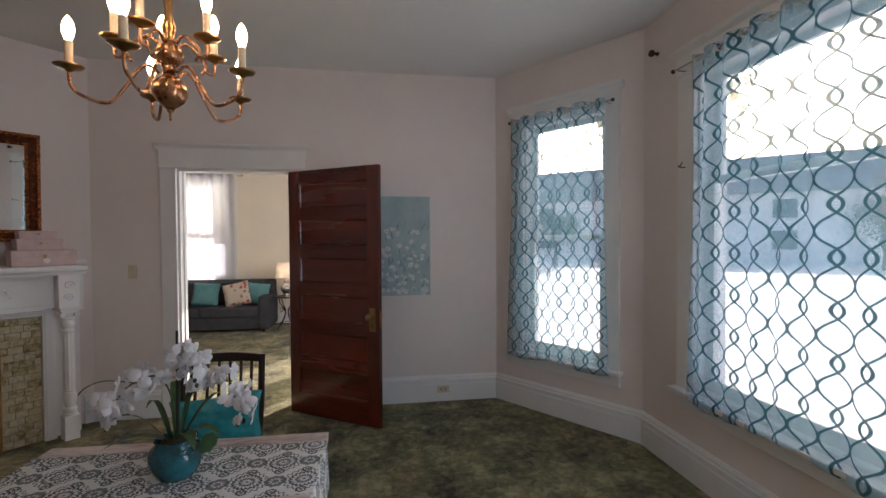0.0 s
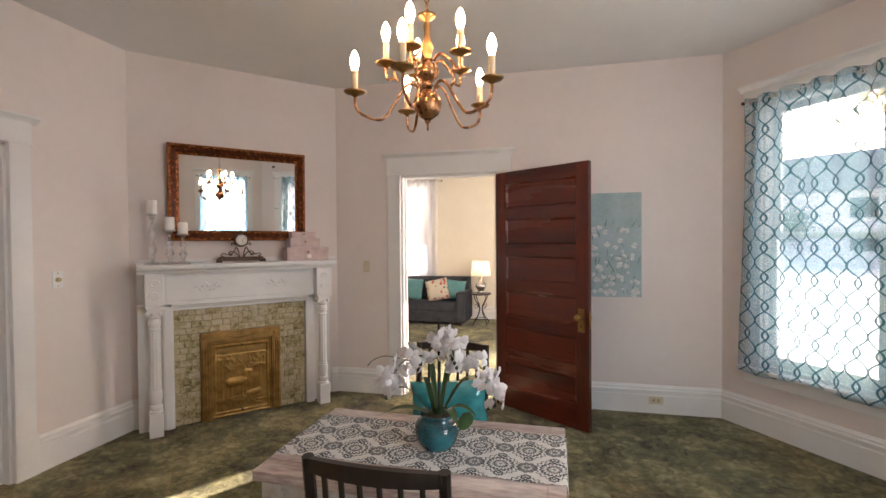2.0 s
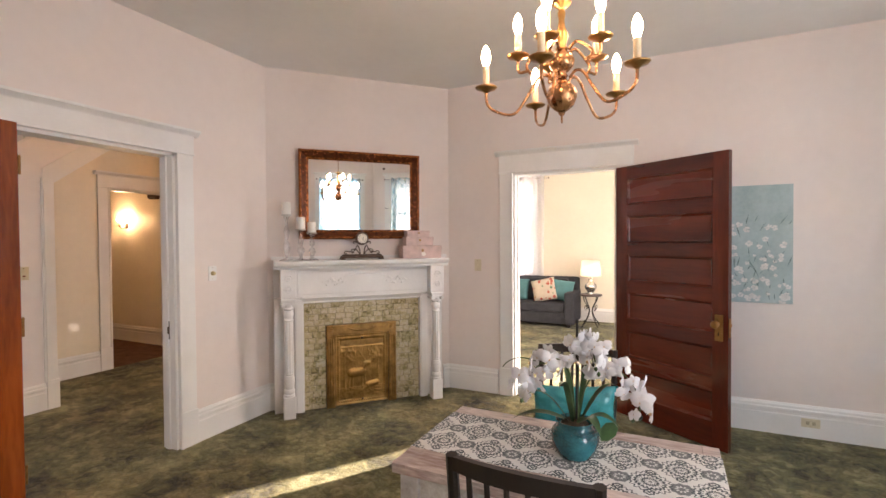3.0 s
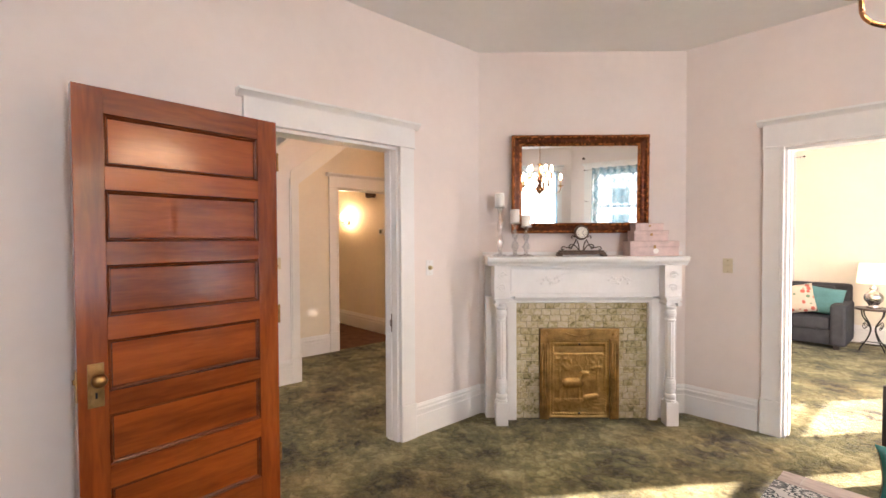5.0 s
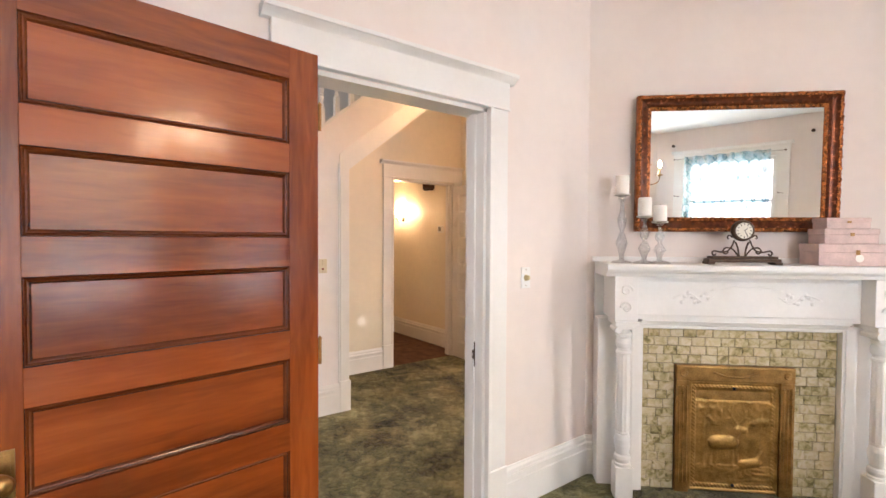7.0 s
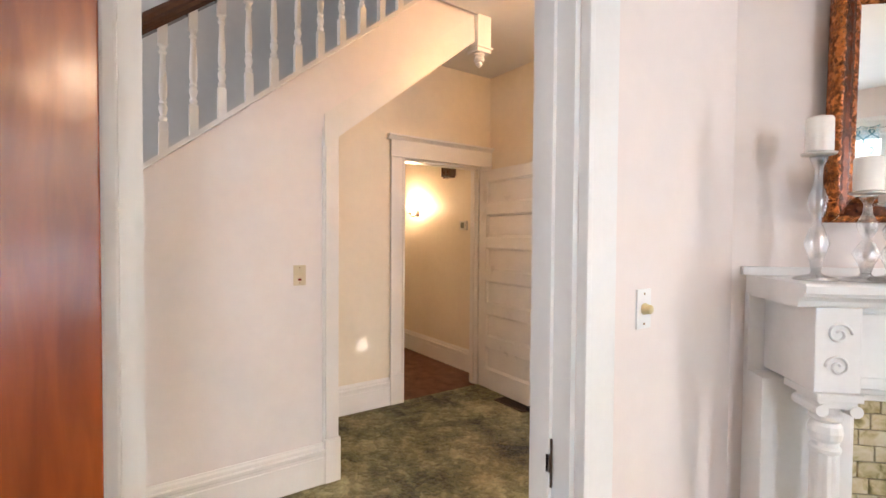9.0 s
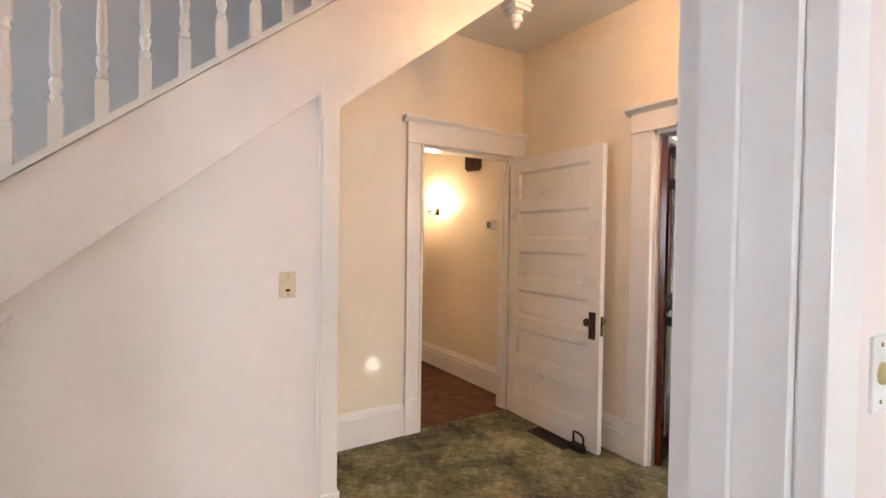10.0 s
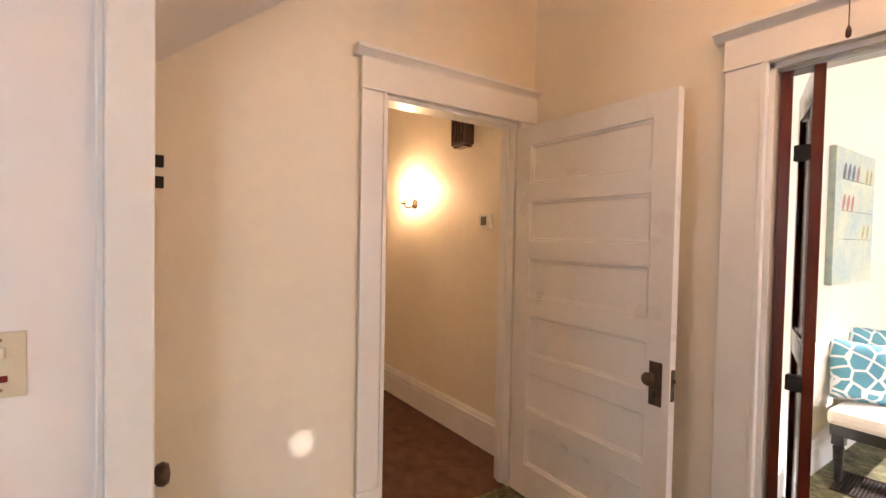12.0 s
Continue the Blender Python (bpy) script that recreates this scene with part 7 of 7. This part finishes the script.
for k, (x, z, c) in enumerate([(-0.26, 0.70, 0), (-0.17, 0.70, 0), (-0.08, 0.70, 0), (0.02, 0.70, 1), (0.22, 0.70, 2), (0.31, 0.70, 2), (-0.26, 0.49, 1), (-0.17, 0.49, 1), (-0.08, 0.49, 1), (0.18, 0.30, 2), (0.28, 0.30, 2)]):
    col = ((0.13, 0.14, 0.18), (0.38, 0.17, 0.15), (0.40, 0.37, 0.17))[c]
    bm = bmesh.new()
    bm.faces.new([bm.verts.new((x + 0.030 * math.cos(t) + 0.018 * math.sin(t), -0.0428, z + 0.055 + 0.058 * math.sin(t))) for t in [j * math.pi / 6 for j in range(12)]])
    part("paint_dab", bm, material("dab_paint", col, 0.6, spread=0.2, scale=30), pic2)

# corner china cabinet
CHERRY = wood("cherry_cabinet_wood", (0.16, 0.045, 0.018), (0.32, 0.105, 0.042), 0.3, "z", 0.4)
cab = thing("china_cabinet", pose(-4.86, 8.40, 0, 0, 0, 45), "cherry corner china cabinet with glass doors and dishes", "cabinet")
cw = 0.50
for x0, x1 in ((-cw, -cw + 0.06), (cw - 0.06, cw)):
    part("stile", boxes((x0, x1, -0.012, 0.05, 0.06, 1.70), bevel=0.002), CHERRY, cab)
for z0, z1 in ((0.06, 0.12), (0.55, 0.58), (0.70, 0.75), (1.64, 1.70)):
    part("rail", boxes((-cw + 0.06, cw - 0.06, -0.011, 0.05, z0, z1), bevel=0.002), CHERRY, cab)
part("back", boxes((-0.46, 0.46, 0.22, 0.235, 0.06, 1.70)), CHERRY, cab)
for s in (-1, 1):
    part("side", boxes((min(s * 0.46, s * 0.475), max(s * 0.46, s * 0.475), 0.05, 0.235, 0.06, 1.70)), CHERRY, cab)
part("crown", extrude([(0.24, 1.70), (-0.02, 1.70), (-0.028, 1.715), (-0.05, 1.74), (-0.052, 1.755), (0.24, 1.755)], 2 * cw + 0.08, at=-cw - 0.04), CHERRY, cab)
part("plinth", boxes((-cw, cw, -0.02, 0.235, 0, 0.06), bevel=0.004), CHERRY, cab)
for x0, x1 in ((-0.44, -0.002), (0.002, 0.44)):
    fr = part("glass_door", boxes((x0, x0 + 0.05, -0.022, -0.002, 0.755, 1.635), (x1 - 0.05, x1, -0.022, -0.002, 0.755, 1.635), (x0 + 0.05, x1 - 0.05, -0.022, -0.002, 0.755, 0.805), (x0 + 0.05, x1 - 0.05, -0.022, -0.002, 1.585, 1.635), bevel=0.003), CHERRY, cab)
    part("pane", boxes((x0 + 0.05, x1 - 0.05, -0.013, -0.010, 0.805, 1.585)), GLASS, fr)
    dr = part("drawer", boxes((x0, x1, -0.026, -0.006, 0.585, 0.695), bevel=0.004), CHERRY, cab)
    part("pull_knob", lathe([(0.008, 0), (0.012, 0.01), (0.001, 0.02)], 12, (0, 0, 0)), BRASS, dr).matrix_local = pose((x0 + x1) / 2, -0.026, 0.64, 90)
    lo_d = part("lower_door", boxes((x0, x1, -0.022, -0.004, 0.125, 0.545), bevel=0.003), CHERRY, cab)
    pn = bmesh.new()
    box(pn, x0 + 0.06, x1 - 0.06, -0.030, -0.022, 0.185, 0.485, bevel=0.006)
    part("raised_panel", pn, CHERRY, lo_d)
for z in (1.03, 1.30):
    part("shelf", boxes((-0.45, 0.45, 0.03, 0.22, z, z + 0.015)), CHERRY, cab)
CHINA = material("white_china", (0.78, 0.77, 0.74), 0.2, spread=0.04, scale=20)
for x, z in ((-0.34, 0.75), (-0.22, 0.75), (0.18, 0.75), (-0.30, 1.045), (-0.10, 1.045), (0.20, 1.045), (-0.32, 1.315), (-0.12, 1.315), (0.25, 1.315)):
    bowl = put("china_bowl", lathe([(0.025, 0), (0.028, 0.006), (0.05, 0.03), (0.062, 0.06), (0.060, 0.061), (0.046, 0.032), (0.001, 0.012)], 18), CHINA, smooth=True, m=cab.matrix_world @ pose(x, 0.12, z + 0.001))
    tagged(bowl, "white china bowl on a cabinet shelf", "bowl", "dishes in the cabinet")

# ---- outside ----
SIDING = material("pale_siding", (0.86, 0.80, 0.79), 0.7, spread=0.06, scale=2)
ROOF = material("grey_shingles", (0.26, 0.25, 0.26), 0.9, spread=0.2, scale=4)
house = thing("neighbour_house", pose(29.6, 38.0, -0.6, 0, 0, 50) @ Matrix.Diagonal((1.2, 1.7, 1.05, 1)), "pale clapboard neighbouring house with a gabled roof", "house")
part("wall", boxes((0, 9, -15, 13, 0, 5.6)), SIDING, house)
for k in range(28):
    part("clapboard", boxes((-0.03, 0.0, -15, 13, k * 0.2, k * 0.2 + 0.19)), SIDING, house)
bm = bmesh.new()
pts = [(-0.5, 5.5), (4.5, 9.0), (9.5, 5.5), (9.5, 5.7), (4.5, 9.25), (-0.5, 5.7)]
a = [bm.verts.new((x, -15.4, z)) for x, z in pts]
b = [bm.verts.new((x, 13.4, z)) for x, z in pts]
for i in range(6):
    bm.faces.new((a[i], a[(i + 1) % 6], b[(i + 1) % 6], b[i]))
bm.faces.new(a)
bm.faces.new(b)
part("roof", bm, ROOF, house)
for yy in (-12, -8, -4, 0, 4, 8):
    for z in (1.0, 3.5):
        wd = part("window", boxes((-0.07, -0.03, yy, yy + 1.0, z, z + 1.5)), material("dark_window", (0.05, 0.06, 0.07), 0.1), house)
        part("frame", boxes((-0.09, -0.07, yy - 0.1, yy, z - 0.1, z + 1.6), (-0.09, -0.07, yy + 1.0, yy + 1.1, z - 0.1, z + 1.6), (-0.09, -0.07, yy, yy + 1, z + 1.5, z + 1.6), (-0.09, -0.07, yy, yy + 1, z - 0.1, z)), TRIM, wd)

# second copy, added outside the south-east window to dim its reflection in the mirror
copy_thing(house, pose(30.0, -25.0, -0.6, 0, 0, -40))


def tree(m, seed, height, spread_r, leaf, label, leaves=2600, big=1.0, low=0.34, thick=0.19):
    rnd = random.Random(seed)
    t = thing("tree", m, label, "tree")
    bark = material("grey_bark", (0.10, 0.085, 0.07), 0.95, spread=0.3, scale=8, bump=0.6, bump_scale=30)
    trunk = tube([(0, 0, 0), (0.05, 0.02, height * 0.3), (-0.04, 0.05, height * 0.6), (0.02, 0, height * 0.92)], thick, 10, smooth_steps=5, taper=0.03)
    ends = []
    for k in range(14):
        a, z = rnd.uniform(0, 6.283), height * rnd.uniform(low, low + 0.51)
        r = spread_r * rnd.uniform(0.55, 1.0) * (1.15 - 0.6 * (z / height))
        p = Vector((r * math.cos(a), r * math.sin(a), z + r * rnd.uniform(0.25, 0.6)))
        tube([(0, 0, z * 0.9), p * 0.5 + Vector((0, 0, z * 0.45 + 0.1)), p], 0.05, 6, trunk, smooth_steps=4, taper=0.012)
        ends += [p, p * 0.72 + Vector((0, 0, z * 0.25))]
    part("trunk", trunk, bark, t)
    bm = bmesh.new()
    for k in range(leaves):
        c = rnd.choice(ends)
        p = c + Vector((rnd.gauss(0, 0.40), rnd.gauss(0, 0.40), rnd.gauss(0, 0.34)))
        s = rnd.uniform(0.05, 0.11) * big
        rot = Euler((rnd.uniform(0, 6), rnd.uniform(0, 6), rnd.uniform(0, 6))).to_matrix()
        bm.faces.new([bm.verts.new(p + rot @ Vector(v) * s) for v in ((-1, 0, 0), (0, -0.55, 0.1), (1, 0, 0), (0, 0.55, 0.1))])
    part("crown", bm, leaf, t)
    return t


def thin_leaf(name, colour):
    """Autumn leaves that the low sun shines through."""
    m = material(name, colour, 0.7, spread=0.25, scale=2)
    n, l = m.node_tree.nodes, m.node_tree.links
    tr, mx = n.new("ShaderNodeBsdfTranslucent"), n.new("ShaderNodeMixShader")
    tr.inputs["Color"].default_value = (*colour, 1)
    mx.inputs[0].default_value = 0.5
    l.new(n["Principled BSDF"].outputs[0], mx.inputs[1])
    l.new(tr.outputs[0], mx.inputs[2])
    l.new(mx.outputs[0], n["Material Output"].inputs["Surface"])
    return m


YELLOW = thin_leaf("pale_yellow_leaves", (0.62, 0.56, 0.36))
RUST = material("rust_autumn_leaves", (0.20, 0.085, 0.035), 0.7, spread=0.3, scale=2)
GREEN = material("dull_green_leaves", (0.055, 0.075, 0.03), 0.7, spread=0.3, scale=2)
# high crown added out of view to keep the sun off the bay windows
tree(pose(6.3, 9.3, -0.6), 3, 8.4, 1.6, YELLOW, "added tall autumn tree with pale yellow leaves, shading the bay windows", 16000, 1.25, 0.58, 0.12)
tree(pose(26.5, 19.0, -0.6), 5, 5.5, 2.6, RUST, "autumn tree with rusty leaves across the yard")
tree(pose(14.0, 34.0, -0.6), 6, 4.0, 2.4, GREEN, "leafy green tree across the yard")
tree(pose(31.0, 24.0, -0.6), 8, 4.2, 2.4, GREEN, "leafy green tree across the yard")
tree(pose(-2.5, 20, -0.6), 9, 6.0, 2.8, GREEN, "leafy green tree behind the house")

# ---- glazed tiles of the fireplace surround ----
def tile_mesh(w, h):
    bm = boxes((0.0015, w - 0.0015, -0.0085, 0, 0.0015, h - 0.0015), bevel=0.003)
    me = bpy.data.meshes.new("tile")
    bmesh.ops.recalc_face_normals(bm, faces=bm.faces)
    bm.to_mesh(me)
    bm.free()
    me.materials.append(TILE)
    return me


TILE_MESHES = {}
random.seed(21)


def lay(x0, x1, z0, z1, row_h, stagger):
    z, r = z0, 0
    n = round((z1 - z0) / row_h)
    for r in range(n):
        z = z0 + (z1 - z0) * r / n
        hh = (z1 - z0) / n
        x = x0
        first = True
        while x < x1 - 0.012:
            w = random.choice((0.062, 0.074, 0.088))
            if first and r % 2:
                w = 0.040
            first = False
            if x + w > x1 - 0.03:
                w = x1 - x
            w = round(w, 3)
            key = (w, round(hh, 4))
            if key not in TILE_MESHES:
                TILE_MESHES[key] = tile_mesh(*key)
            ob = new("tile", TILE_MESHES[key])
            ob.parent = tile_wall
            ob.matrix_local = pose(x, -0.126 - random.uniform(0, 0.0025), z, random.uniform(-1.2, 1.2), random.uniform(-0.8, 0.8), 0)
            x += w


lay(0.291, 0.481, 0.0, 0.743, 0.053, 0)
lay(1.126, 1.357, 0.0, 0.743, 0.053, 0)
lay(0.291, 1.357, 0.745, 0.952, 0.053, 0)
